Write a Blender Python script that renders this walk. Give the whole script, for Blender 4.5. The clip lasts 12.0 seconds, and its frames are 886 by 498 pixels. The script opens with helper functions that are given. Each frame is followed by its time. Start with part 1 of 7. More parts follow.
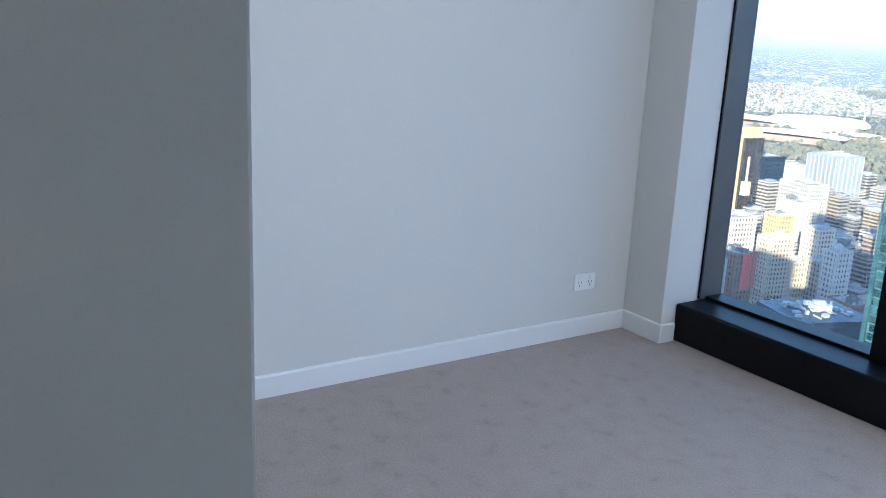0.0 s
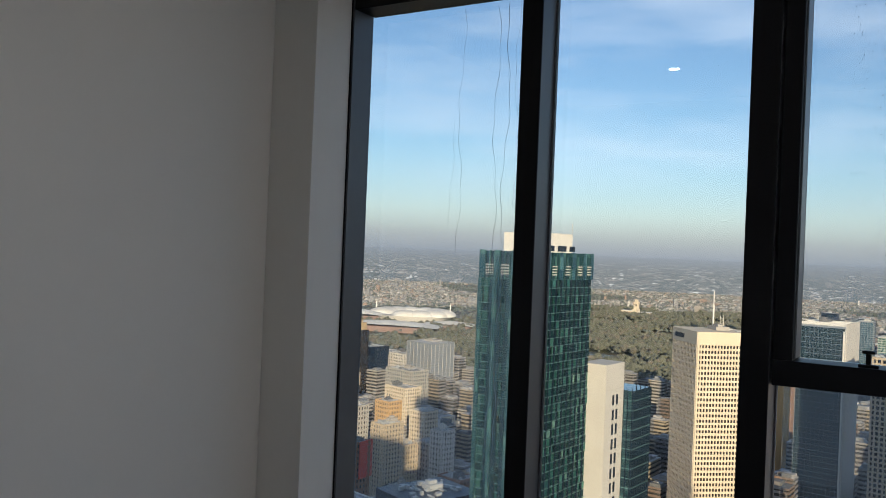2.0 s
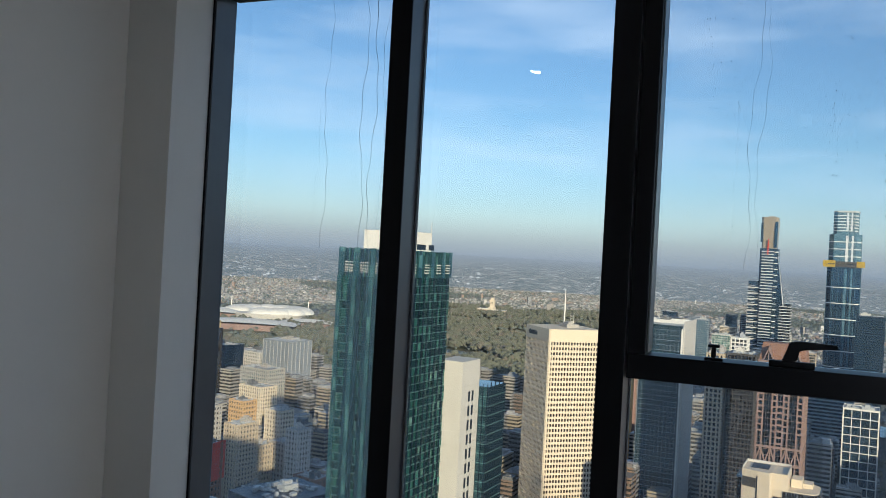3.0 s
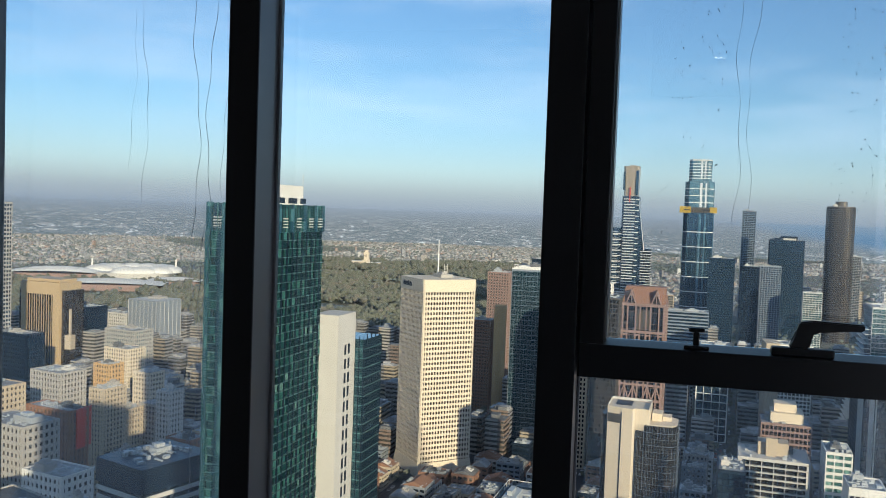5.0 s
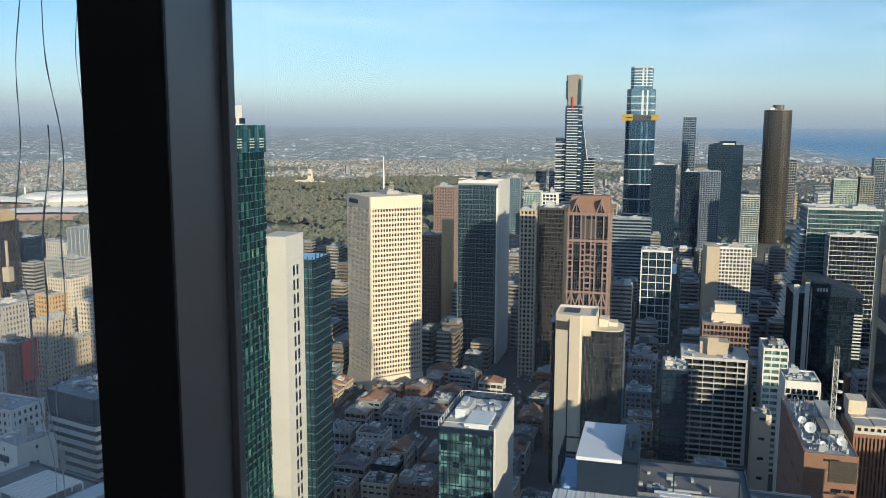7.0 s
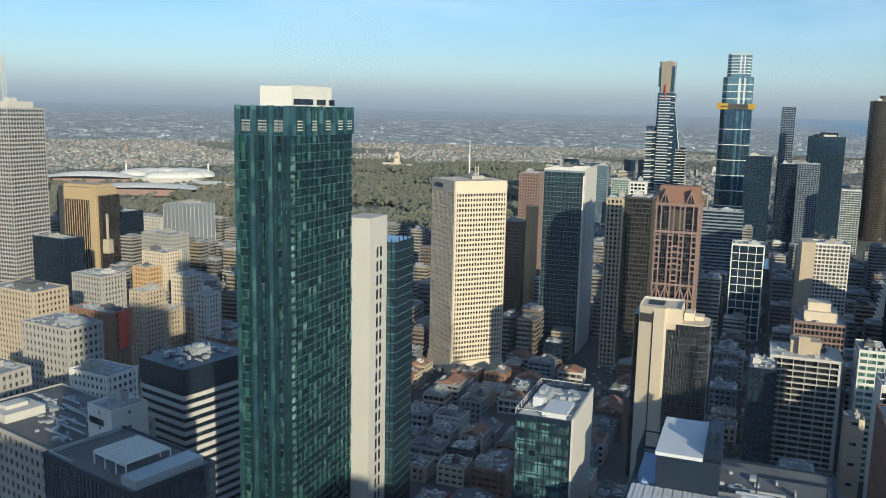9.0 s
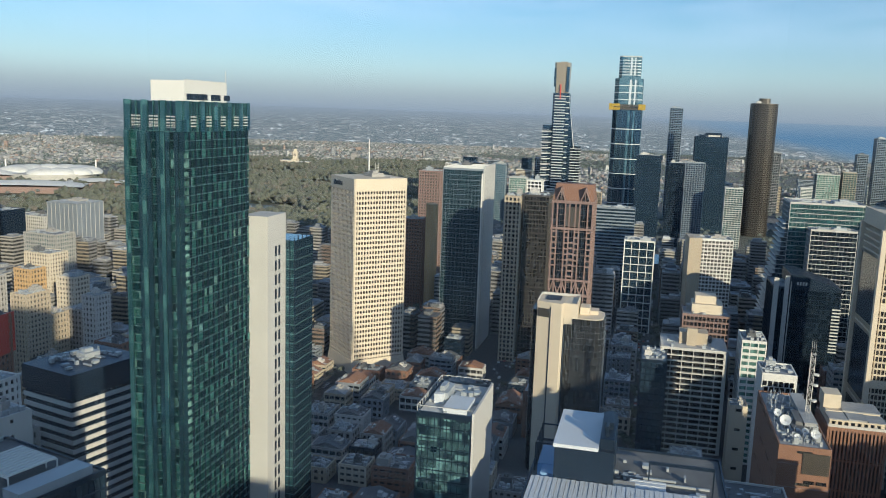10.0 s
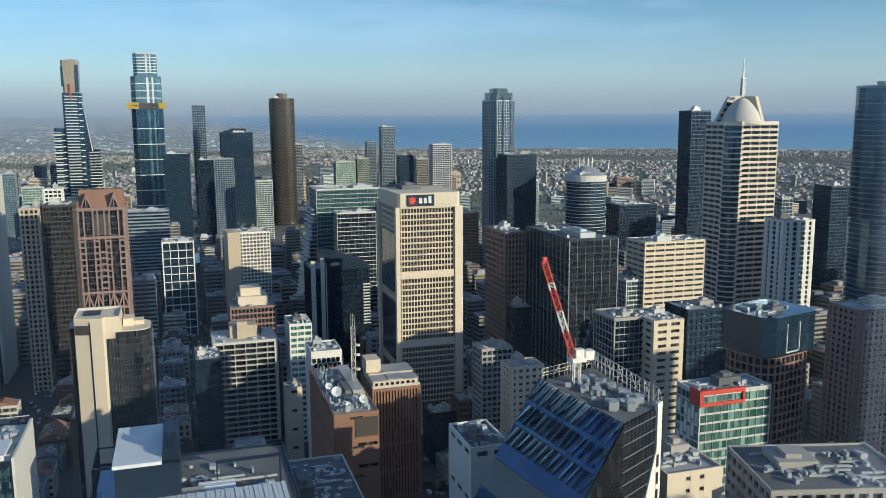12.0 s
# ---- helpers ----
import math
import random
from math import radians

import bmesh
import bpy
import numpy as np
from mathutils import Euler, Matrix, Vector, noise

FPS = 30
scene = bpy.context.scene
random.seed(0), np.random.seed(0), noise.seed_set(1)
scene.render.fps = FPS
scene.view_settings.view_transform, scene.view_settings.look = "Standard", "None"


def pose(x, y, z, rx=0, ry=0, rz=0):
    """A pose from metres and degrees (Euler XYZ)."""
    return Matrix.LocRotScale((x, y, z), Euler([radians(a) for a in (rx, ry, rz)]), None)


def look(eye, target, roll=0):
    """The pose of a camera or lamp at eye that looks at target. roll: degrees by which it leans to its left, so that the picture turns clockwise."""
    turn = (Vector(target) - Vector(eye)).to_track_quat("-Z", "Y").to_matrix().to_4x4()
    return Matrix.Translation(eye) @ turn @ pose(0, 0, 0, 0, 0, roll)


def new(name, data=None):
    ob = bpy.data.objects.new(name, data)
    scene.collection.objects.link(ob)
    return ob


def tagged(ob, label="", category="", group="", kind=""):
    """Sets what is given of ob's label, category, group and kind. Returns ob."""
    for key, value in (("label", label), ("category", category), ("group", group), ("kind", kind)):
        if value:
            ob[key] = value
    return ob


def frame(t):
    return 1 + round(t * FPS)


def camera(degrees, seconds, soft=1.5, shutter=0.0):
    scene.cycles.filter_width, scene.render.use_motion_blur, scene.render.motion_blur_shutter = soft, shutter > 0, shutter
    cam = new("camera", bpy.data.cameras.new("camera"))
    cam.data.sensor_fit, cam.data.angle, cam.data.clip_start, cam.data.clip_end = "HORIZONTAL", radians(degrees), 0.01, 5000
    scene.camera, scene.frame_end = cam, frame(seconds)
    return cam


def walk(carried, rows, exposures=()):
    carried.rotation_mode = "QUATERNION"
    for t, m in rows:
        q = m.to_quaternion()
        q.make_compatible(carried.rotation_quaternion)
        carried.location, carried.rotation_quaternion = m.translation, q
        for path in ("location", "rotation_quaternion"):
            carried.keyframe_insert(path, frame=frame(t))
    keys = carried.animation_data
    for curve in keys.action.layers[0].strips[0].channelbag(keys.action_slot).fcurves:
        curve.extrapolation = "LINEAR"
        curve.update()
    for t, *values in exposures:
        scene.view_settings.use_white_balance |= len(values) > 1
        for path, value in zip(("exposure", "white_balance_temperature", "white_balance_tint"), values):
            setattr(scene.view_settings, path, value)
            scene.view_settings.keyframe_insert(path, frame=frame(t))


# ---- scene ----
cam = camera(55.7, 12.0, soft=0.65)
PATH = [
    (0, (1.734, -3.303, 1.391), (0.9195, -2.7799, 1.1407), 2.57),
    (0.5, (1.679, -3.199, 1.475), (0.8662, -2.6272, 1.3607), 4.49),
    (1, (1.644, -3.134, 1.529), (0.8904, -2.4793, 1.4831), 5.20),
    (1.5, (1.595, -3.149, 1.523), (0.9446, -2.3890, 1.5021), 3.36),
    (2, (1.557, -3.179, 1.510), (1.0285, -2.3295, 1.5109), 2.31),
    (2.5, (1.548, -3.197, 1.521), (1.0990, -2.3033, 1.5324), 2.75),
    (3, (1.522, -3.164, 1.498), (1.1422, -2.2392, 1.5041), 3.10),
    (3.5, (1.512, -3.062, 1.499), (1.1820, -2.1178, 1.5018), 3.41),
    (5.5, (0.926, -1.946, 1.506), (0.7207, -0.9700, 1.4329), 0.97),
    (6, (0.665, -1.581, 1.499), (0.4896, -0.6021, 1.3941), 0.06),
    (6.5, (0.528, -1.277, 1.498), (0.3674, -0.2986, 1.3707), 0.02),
    (7, (0.502, -0.914, 1.499), (0.3343, 0.0612, 1.3558), 0.23),
    (7.5, (0.424, -0.615, 1.499), (0.2284, 0.3542, 1.3470), 0.60),
    (7.7, (0.427, -0.519, 1.499), (0.2135, 0.4462, 1.3473), 0.70),
    (9.3, (0.538, -0.116, 1.500), (0.2734, 0.8342, 1.3369), 1.30),
    (9.5, (0.548, -0.104, 1.500), (0.3077, 0.8528, 1.3366), 1.55),
    (10, (0.561, -0.096, 1.500), (0.4131, 0.8801, 1.3385), 1.93),
    (10.5, (0.570, -0.100, 1.500), (0.5307, 0.8872, 1.3433), 1.82),
    (11, (0.580, -0.100, 1.500), (0.6800, 0.8832, 1.3478), 1.36),
    (11.5, (0.590, -0.100, 1.500), (0.8158, 0.8622, 1.3478), 0.59),
    (12.0, (0.600, -0.100, 1.500), (0.9769, 0.8128, 1.3427), -0.32),
]
EXPOSURES = [(0.0, 2.11, 5200, 10), (0.3, 2.01, 5850, 11), (0.6, 2.01, 6350, 12), (1.0, 1.88, 6500, 13), (1.2, 1.63, 6500, 14), (1.5, 0.75, 6600, 14), (2.0, 0.50, 6300, 13), (3.0, 0.47, 5800, 9), (6.0, 0.56, 5750, 9), (7.7, 0.58, 5700, 9), (9.3, 0.42, 5600, 8), (12.0, 0.41, 5450, 8)]
walk(cam, [(t, look(eye, target, roll)) for t, eye, target, roll in PATH], EXPOSURES)

# ---- light: low winter sun behind the building, hazy blue sky ----
GROUND = -190.0
SUN_BEARING, SUN_HEIGHT = 145.0, 14.0
sun_way = Vector((math.sin(radians(SUN_BEARING)) * math.cos(radians(SUN_HEIGHT)), math.cos(radians(SUN_BEARING)) * math.cos(radians(SUN_HEIGHT)), math.sin(radians(SUN_HEIGHT))))
sun = new("sun", bpy.data.lights.new("sun", "SUN"))
sun.data.energy, sun.data.angle, sun.data.color = 5.0, radians(0.6), (1.0, 0.78, 0.50)
sun.matrix_world = look(sun_way * 400, (0, 0, 0))

world = bpy.data.worlds.new("sky")
scene.world = world
world.use_nodes = True


class Nodes:
    """Short hand for node trees."""

    def __init__(self, tree):
        self.tree = tree

    def add(self, kind, values=None, **settings):
        n = self.tree.nodes.new(kind)
        for k, v in settings.items():
            setattr(n, k, v)
        for k, v in (values or {}).items():
            if isinstance(v, bpy.types.NodeSocket):
                self.tree.links.new(v, n.inputs[k])
            else:
                n.inputs[k].default_value = v
        return n

    def math(self, op, a, b=0.0):
        return self.add("ShaderNodeMath", {0: a, 1: b}, operation=op).outputs[0]

    def ramp(self, fac, stops, interpolation="LINEAR"):
        n = self.add("ShaderNodeValToRGB", {0: fac})
        r = n.color_ramp
        r.interpolation = interpolation
        while len(r.elements) < len(stops):
            r.elements.new(0.5)
        for e, (pos, col) in zip(r.elements, stops):
            e.position, e.color = pos, (*col, 1.0)
        return n.outputs[0]

    def mix(self, fac, a, b, blend="MIX"):
        n = self.add("ShaderNodeMix", {0: fac, 6: a, 7: b}, data_type="RGBA", blend_type=blend)
        return n.outputs[2]

    def noise(self, vector, scale, detail=3.0, rough=0.55):
        return self.add("ShaderNodeTexNoise", {"Vector": vector, "Scale": scale, "Detail": detail, "Roughness": rough}).outputs[0]


def make_sky():
    n = Nodes(world.node_tree)
    back = world.node_tree.nodes["Background"]
    sky = n.add("ShaderNodeTexSky", sky_type="NISHITA", sun_disc=False, sun_elevation=radians(SUN_HEIGHT), sun_rotation=radians(SUN_BEARING), altitude=100.0, air_density=1.0, dust_density=0.5, ozone_density=3.0)
    way = n.add("ShaderNodeTexCoord").outputs["Generated"]
    up = n.add("ShaderNodeSeparateXYZ", {0: way}).outputs[2]
    # thin high cloud, stretched level
    flat = n.add("ShaderNodeMapping", {"Vector": way, "Scale": (1.2, 1.2, 7.0), "Rotation": (0.12, 0.05, 0.3)}).outputs[0]
    wisps = n.noise(flat, 2.2, 7.0, 0.62)
    cloud = n.math("MULTIPLY", n.ramp(wisps, [(0.45, (0, 0, 0)), (0.78, (1, 1, 1))]), n.ramp(up, [(0.03, (0, 0, 0)), (0.12, (1, 1, 1))]))
    col = n.mix(n.math("MULTIPLY", cloud, 0.55), sky.outputs[0], (7.0, 7.6, 8.4, 1))
    # smog layer along the horizon
    smog = n.ramp(up, [(0.0, (1, 1, 1)), (0.018, (0.85, 0.85, 0.85)), (0.05, (0.4, 0.4, 0.4)), (0.13, (0, 0, 0))])
    tint = n.ramp(up, [(0.0, (0.285, 0.305, 0.33)), (0.022, (0.36, 0.375, 0.39)), (0.05, (0.50, 0.545, 0.56)), (0.12, (0.47, 0.61, 0.73))])
    tint = n.mix(1.0, tint, (10.0, 10.0, 10.0, 1), "MULTIPLY")
    col = n.mix(smog, col, tint)
    world.node_tree.links.new(col, back.inputs[0])
    back.inputs[1].default_value = 0.107


make_sky()


# ---- materials ----
def surface(name, colour, rough=0.7, metal=0.0, vary=0.12, grain=1.0, stain=0.1, bump=0.0, bump_dist=0.01, second=None, ior=1.45):
    """A painted, rendered or stone surface with fine grain, broad staining and slight differences from piece to piece."""
    m = bpy.data.materials.new(name)
    m.use_nodes = True
    n = Nodes(m.node_tree)
    b = m.node_tree.nodes["Principled BSDF"]
    where = n.add("ShaderNodeTexCoord").outputs["Object"]
    fine = n.noise(where, grain, 5.0, 0.6)
    broad = n.noise(where, grain * 0.11, 3.0)
    each = n.add("ShaderNodeObjectInfo").outputs["Random"]
    v = n.math("MULTIPLY_ADD", fine, vary * 2)
    v.node.inputs[2].default_value = 1.0 - vary
    v2 = n.math("MULTIPLY_ADD", broad, stain * 2)
    v2.node.inputs[2].default_value = 1.0 - stain
    v3 = n.math("MULTIPLY_ADD", each, 0.08)
    v3.node.inputs[2].default_value = 0.96
    k = n.math("MULTIPLY", n.math("MULTIPLY", v, v2), v3)
    base = n.mix(n.ramp(broad, [(0.4, (0, 0, 0)), (0.65, (1, 1, 1))]), (*colour, 1), (*(second or colour), 1))
    tone = n.add("ShaderNodeVectorMath", {0: base, 3: k}, operation="SCALE").outputs[0]
    m.node_tree.links.new(tone, b.inputs["Base Color"])
    r = n.math("MULTIPLY_ADD", fine, 0.2)
    r.node.inputs[2].default_value = max(0.02, rough - 0.1)
    m.node_tree.links.new(r, b.inputs["Roughness"])
    b.inputs["Metallic"].default_value, b.inputs["IOR"].default_value = metal, ior
    if bump:
        h = n.add("ShaderNodeBump", {"Height": fine, "Strength": bump, "Distance": bump_dist})
        m.node_tree.links.new(h.outputs[0], b.inputs["Normal"])
    return m


def glazing(name, dark, light, cell=(1.6, 1.6, 3.6), share=0.7, rough=0.08, ior=1.6, metal=0.0):
    """Curtain-wall glass: panes that differ by what stands behind them, slightly out of true."""
    m = bpy.data.materials.new(name)
    m.use_nodes = True
    n = Nodes(m.node_tree)
    b = m.node_tree.nodes["Principled BSDF"]
    where = n.add("ShaderNodeTexCoord").outputs["Object"]
    cells = n.add("ShaderNodeVectorMath", {0: where, 1: cell}, operation="DIVIDE").outputs[0]
    cells = n.add("ShaderNodeVectorMath", {0: cells}, operation="FLOOR").outputs[0]
    rnd = n.add("ShaderNodeTexWhiteNoise", {0: cells})
    mid = tuple(d * 0.7 + l * 0.3 for d, l in zip(dark, light))
    col = n.ramp(rnd.outputs[0], [(0.0, dark), (share, mid), (1.0, light)])
    m.node_tree.links.new(col, b.inputs["Base Color"])
    b.inputs["Roughness"].default_value, b.inputs["IOR"].default_value, b.inputs["Metallic"].default_value = rough, ior, metal
    wob = n.noise(where, 0.35, 2.0)
    h = n.add("ShaderNodeBump", {"Height": n.math("ADD", n.math("MULTIPLY", rnd.outputs[0], 0.3), wob), "Strength": 0.12, "Distance": 0.1})
    m.node_tree.links.new(h.outputs[0], b.inputs["Normal"])
    return m


def islands(name, stops, rough=0.8, metal=0.0):
    """For joined stuff: each loose piece takes one of a few colours."""
    m = bpy.data.materials.new(name)
    m.use_nodes = True
    n = Nodes(m.node_tree)
    b = m.node_tree.nodes["Principled BSDF"]
    rnd = n.add("ShaderNodeNewGeometry").outputs["Random Per Island"]
    col = n.ramp(rnd, stops, "CONSTANT")
    g = n.noise(n.add("ShaderNodeTexCoord").outputs["Object"], 0.8, 3.0)
    col = n.mix(0.5, col, n.mix(1.0, col, n.ramp(g, [(0.3, (0.6, 0.6, 0.6)), (0.7, (1.3, 1.3, 1.3))]), "MULTIPLY"))
    m.node_tree.links.new(col, b.inputs["Base Color"])
    b.inputs["Roughness"].default_value, b.inputs["Metallic"].default_value = rough, metal
    return m


def patches(name, stops, size=24.0, rough=0.8):
    """For joined far blocks: colour changes from plot to plot."""
    m = bpy.data.materials.new(name)
    m.use_nodes = True
    n = Nodes(m.node_tree)
    b = m.node_tree.nodes["Principled BSDF"]
    where = n.add("ShaderNodeTexCoord").outputs["Object"]
    flat = n.add("ShaderNodeMapping", {"Vector": where, "Scale": (1 / size, 1 / size, 0.0)}).outputs[0]
    plot = n.add("ShaderNodeTexVoronoi", {"Vector": flat, "Scale": 1.0}).outputs["Color"]
    pick = n.add("ShaderNodeSeparateColor", {0: plot}).outputs[0]
    col = n.ramp(pick, stops, "CONSTANT")
    g = n.noise(where, 0.5, 4.0)
    col = n.mix(0.6, col, n.mix(1.0, col, n.ramp(g, [(0.3, (0.65, 0.65, 0.65)), (0.7, (1.25, 1.25, 1.25))]), "MULTIPLY"))
    m.node_tree.links.new(col, b.inputs["Base Color"])
    b.inputs["Roughness"].default_value = rough
    return m


def clear_glass(name, dust):
    """Clear pane; dust: the share of a thin film of dried rain that scatters daylight."""
    m = bpy.data.materials.new(name)
    m.use_nodes = True
    n = Nodes(m.node_tree)
    out = m.node_tree.nodes["Material Output"]
    edge = n.add("ShaderNodeLayerWeight", {"Blend": 0.5}).outputs["Facing"]
    f = n.math("MULTIPLY_ADD", n.math("POWER", edge, 5.0), 0.9)
    f.node.inputs[2].default_value = 0.05
    t = n.add("ShaderNodeBsdfTransparent", {"Color": (0.93, 0.96, 0.96, 1)}).outputs[0]
    g = n.add("ShaderNodeBsdfGlossy", {"Roughness": 0.0, "Color": (0.9, 0.95, 1, 1)}).outputs[0]
    if dust:
        where = n.add("ShaderNodeTexCoord").outputs["Object"]
        film = n.ramp(n.noise(where, 2.2, 5.0, 0.6), [(0.25, (0.7, 0.7, 0.7)), (0.75, (1, 1, 1))])
        d = n.add("ShaderNodeBsdfTranslucent", {"Color": (0.86, 0.9, 0.95, 1)}).outputs[0]
        t = n.add("ShaderNodeMixShader", {0: n.math("MULTIPLY", film, dust), 1: t, 2: d}).outputs[0]
    s = n.add("ShaderNodeMixShader", {0: f, 1: t, 2: g}).outputs[0]
    m.node_tree.links.new(s, out.inputs[0])
    return m


def lamp_glow(name, colour, strength):
    m = bpy.data.materials.new(name)
    m.use_nodes = True
    b = m.node_tree.nodes["Principled BSDF"]
    b.inputs["Base Color"].default_value = (*colour, 1)
    b.inputs["Emission Color"].default_value, b.inputs["Emission Strength"].default_value = (*colour, 1), strength
    return m


PAINT = surface("matt_wall_paint", (0.70, 0.69, 0.66), 0.65, vary=0.015, grain=60, stain=0.02, bump=0.08, bump_dist=0.001)
CEIL = surface("ceiling_paint", (0.78, 0.78, 0.76), 0.8, vary=0.015, grain=50, stain=0.02)
TRIM = surface("gloss_white_trim", (0.80, 0.80, 0.79), 0.35, vary=0.02, grain=30, stain=0.02)
CARPET = surface("loop_carpet", (0.46, 0.39, 0.34), 0.95, vary=0.3, grain=110, stain=0.42, bump=0.6, bump_dist=0.007, second=(0.39, 0.335, 0.295))
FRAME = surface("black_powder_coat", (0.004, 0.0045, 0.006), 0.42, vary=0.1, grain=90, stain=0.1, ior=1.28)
# paler copy of the black frame: sky light painted onto its sides
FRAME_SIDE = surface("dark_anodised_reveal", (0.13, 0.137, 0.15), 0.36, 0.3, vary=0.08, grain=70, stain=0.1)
PLASTIC = surface("white_plastic", (0.82, 0.82, 0.80), 0.3, vary=0.01, grain=20, stain=0.02)
SLOT = surface("dark_slot", (0.03, 0.03, 0.03), 0.5)
GLASS, DUSTY = clear_glass("window_glass", 0.006), clear_glass("dusty_window_glass", 0.065)
WATER_TRACE = surface("dried_water_trace", (0.34, 0.38, 0.44), 0.4, vary=0.3, grain=20)
HALL_FILL_GLOW = lamp_glow("hall_downlight_glow", (1.0, 0.86, 0.70), 170.0)
GLOW = lamp_glow("downlight_glow", (1.0, 0.90, 0.76), 82.0)

CREAM = surface("cream_precast", (0.62, 0.53, 0.40), 0.75, vary=0.10, grain=0.7, stain=0.07)
WHITE = surface("white_render", (0.68, 0.66, 0.61), 0.7, vary=0.10, grain=0.8, stain=0.08)
CONCRETE = surface("grey_concrete", (0.36, 0.34, 0.31), 0.8, vary=0.18, grain=0.6, stain=0.15)
PALE = surface("pale_concrete", (0.52, 0.50, 0.46), 0.8, vary=0.12, grain=0.6, stain=0.12)
BEIGE = surface("beige_stone", (0.44, 0.365, 0.265), 0.75, vary=0.15, grain=0.7, stain=0.12)
OCHRE = surface("ochre_render", (0.55, 0.36, 0.17), 0.75, vary=0.12, grain=0.7, stain=0.1)
TAN = surface("gold_tan_cladding", (0.44, 0.33, 0.19), 0.5, vary=0.1, grain=0.7, stain=0.08)
PINK = surface("pink_granite", (0.25, 0.168, 0.142), 0.5, vary=0.15, grain=0.8, stain=0.08)
BRICK = surface("brown_brick", (0.24, 0.13, 0.085), 0.85, vary=0.25, grain=1.3, stain=0.15)
STEEL = surface("grey_metal_cladding", (0.30, 0.33, 0.36), 0.4, 0.4, vary=0.1, grain=0.8, stain=0.1)
CHARCOAL = surface("charcoal_cladding", (0.015, 0.03, 0.055), 0.42, 0.55, vary=0.2, grain=0.8, stain=0.15)
CROWN = surface("champagne_glass_crown", (0.36, 0.31, 0.245), 0.3, 0.3, vary=0.1, grain=0.3, stain=0.1)
BRONZE = surface("bronze_cladding", (0.14, 0.125, 0.105), 0.32, 0.6, vary=0.12, grain=0.5, stain=0.1)
GOLD = surface("gold_panel", (0.75, 0.48, 0.08), 0.3, 0.7, vary=0.08, grain=0.6, stain=0.05)
RED = surface("red_paint", (0.55, 0.06, 0.035), 0.5, vary=0.12, grain=1.0, stain=0.1)
ROOF = surface("grey_roof_membrane", (0.26, 0.27, 0.28), 0.85, vary=0.25, grain=0.5, stain=0.3, second=(0.36, 0.36, 0.35))
DARK_ROOF = surface("dark_roof_membrane", (0.10, 0.105, 0.11), 0.85, vary=0.3, grain=0.5, stain=0.3, second=(0.15, 0.15, 0.15))
WHITE_ROOF = surface("white_metal_roof", (0.58, 0.60, 0.62), 0.45, vary=0.12, grain=0.6, stain=0.15)
PLANT_GREY = surface("galvanised_plant", (0.42, 0.44, 0.45), 0.5, 0.3, vary=0.2, grain=1.2, stain=0.2)
BLUE_DUCT = surface("blue_duct", (0.22, 0.36, 0.58), 0.5, vary=0.15, grain=1.0)
G_BLUE = glazing("blue_black_glass", (0.042, 0.088, 0.145), (0.105, 0.185, 0.265), metal=0.75)
G_BLACK = glazing("black_glass", (0.018, 0.034, 0.058), (0.06, 0.095, 0.135), ior=1.45, metal=0.7)
G_DARK = glazing("deep_set_dark_glass", (0.008, 0.009, 0.011), (0.03, 0.03, 0.032), ior=1.45, rough=0.2)
G_STEEL = glazing("steel_blue_glass", (0.10, 0.14, 0.18), (0.26, 0.33, 0.38), cell=(2.2, 2.2, 3.4), metal=0.7)
G_SHADE = glazing("shaded_window_glass", (0.02, 0.022, 0.024), (0.16, 0.15, 0.13), share=0.8, ior=1.5)
G_TEAL = glazing("teal_glass", (0.025, 0.085, 0.11), (0.12, 0.28, 0.28), ior=1.7, metal=0.5)
G_CHECK = glazing("checker_teal_glass", (0.008, 0.022, 0.04), (0.24, 0.46, 0.46), cell=(1.9, 1.9, 1.7), share=0.74, metal=0.45)
G_NAVY = glazing("navy_bay_glass", (0.018, 0.05, 0.075), (0.05, 0.13, 0.16), cell=(1.35, 1.35, 2.42), metal=0.6)
G_GREEN = glazing("sea_green_glass", (0.02, 0.07, 0.06), (0.22, 0.38, 0.33), share=0.6, ior=1.7)
G_SKY = glazing("sky_blue_glass", (0.06, 0.15, 0.22), (0.25, 0.42, 0.50), ior=1.9, metal=0.5)
G_COBALT = glazing("cobalt_glass", (0.03, 0.065, 0.125), (0.11, 0.20, 0.31), cell=(2.5, 2.5, 3.6), ior=1.8, metal=0.6)
G_DEEP = glazing("deep_cobalt_glass", (0.018, 0.045, 0.125), (0.05, 0.11, 0.25), cell=(2.5, 2.5, 3.6), ior=1.7, metal=0.45)
G_BRONZE = glazing("bronze_glass", (0.055, 0.052, 0.052), (0.11, 0.10, 0.09), ior=1.7, metal=0.6)
PANELS = islands("green_glass_panels", [(0.0, (0.016, 0.06, 0.075)), (0.28, (0.03, 0.11, 0.12)), (0.58, (0.05, 0.18, 0.175)), (0.82, (0.09, 0.27, 0.25)), (0.955, (0.2, 0.40, 0.37))], 0.1, 0.65)
SLAB_EDGE = surface("sea_green_slab_edge", (0.10, 0.19, 0.19), 0.35, 0.3, vary=0.15, grain=0.8, stain=0.2)
HOUSES = islands("suburban_roofs_and_walls", [(0.0, (0.25, 0.255, 0.26)), (0.2, (0.34, 0.33, 0.31)), (0.38, (0.32, 0.235, 0.19)), (0.5, (0.21, 0.22, 0.235)), (0.68, (0.43, 0.415, 0.385)), (0.82, (0.29, 0.27, 0.25)), (0.94, (0.54, 0.52, 0.49))])
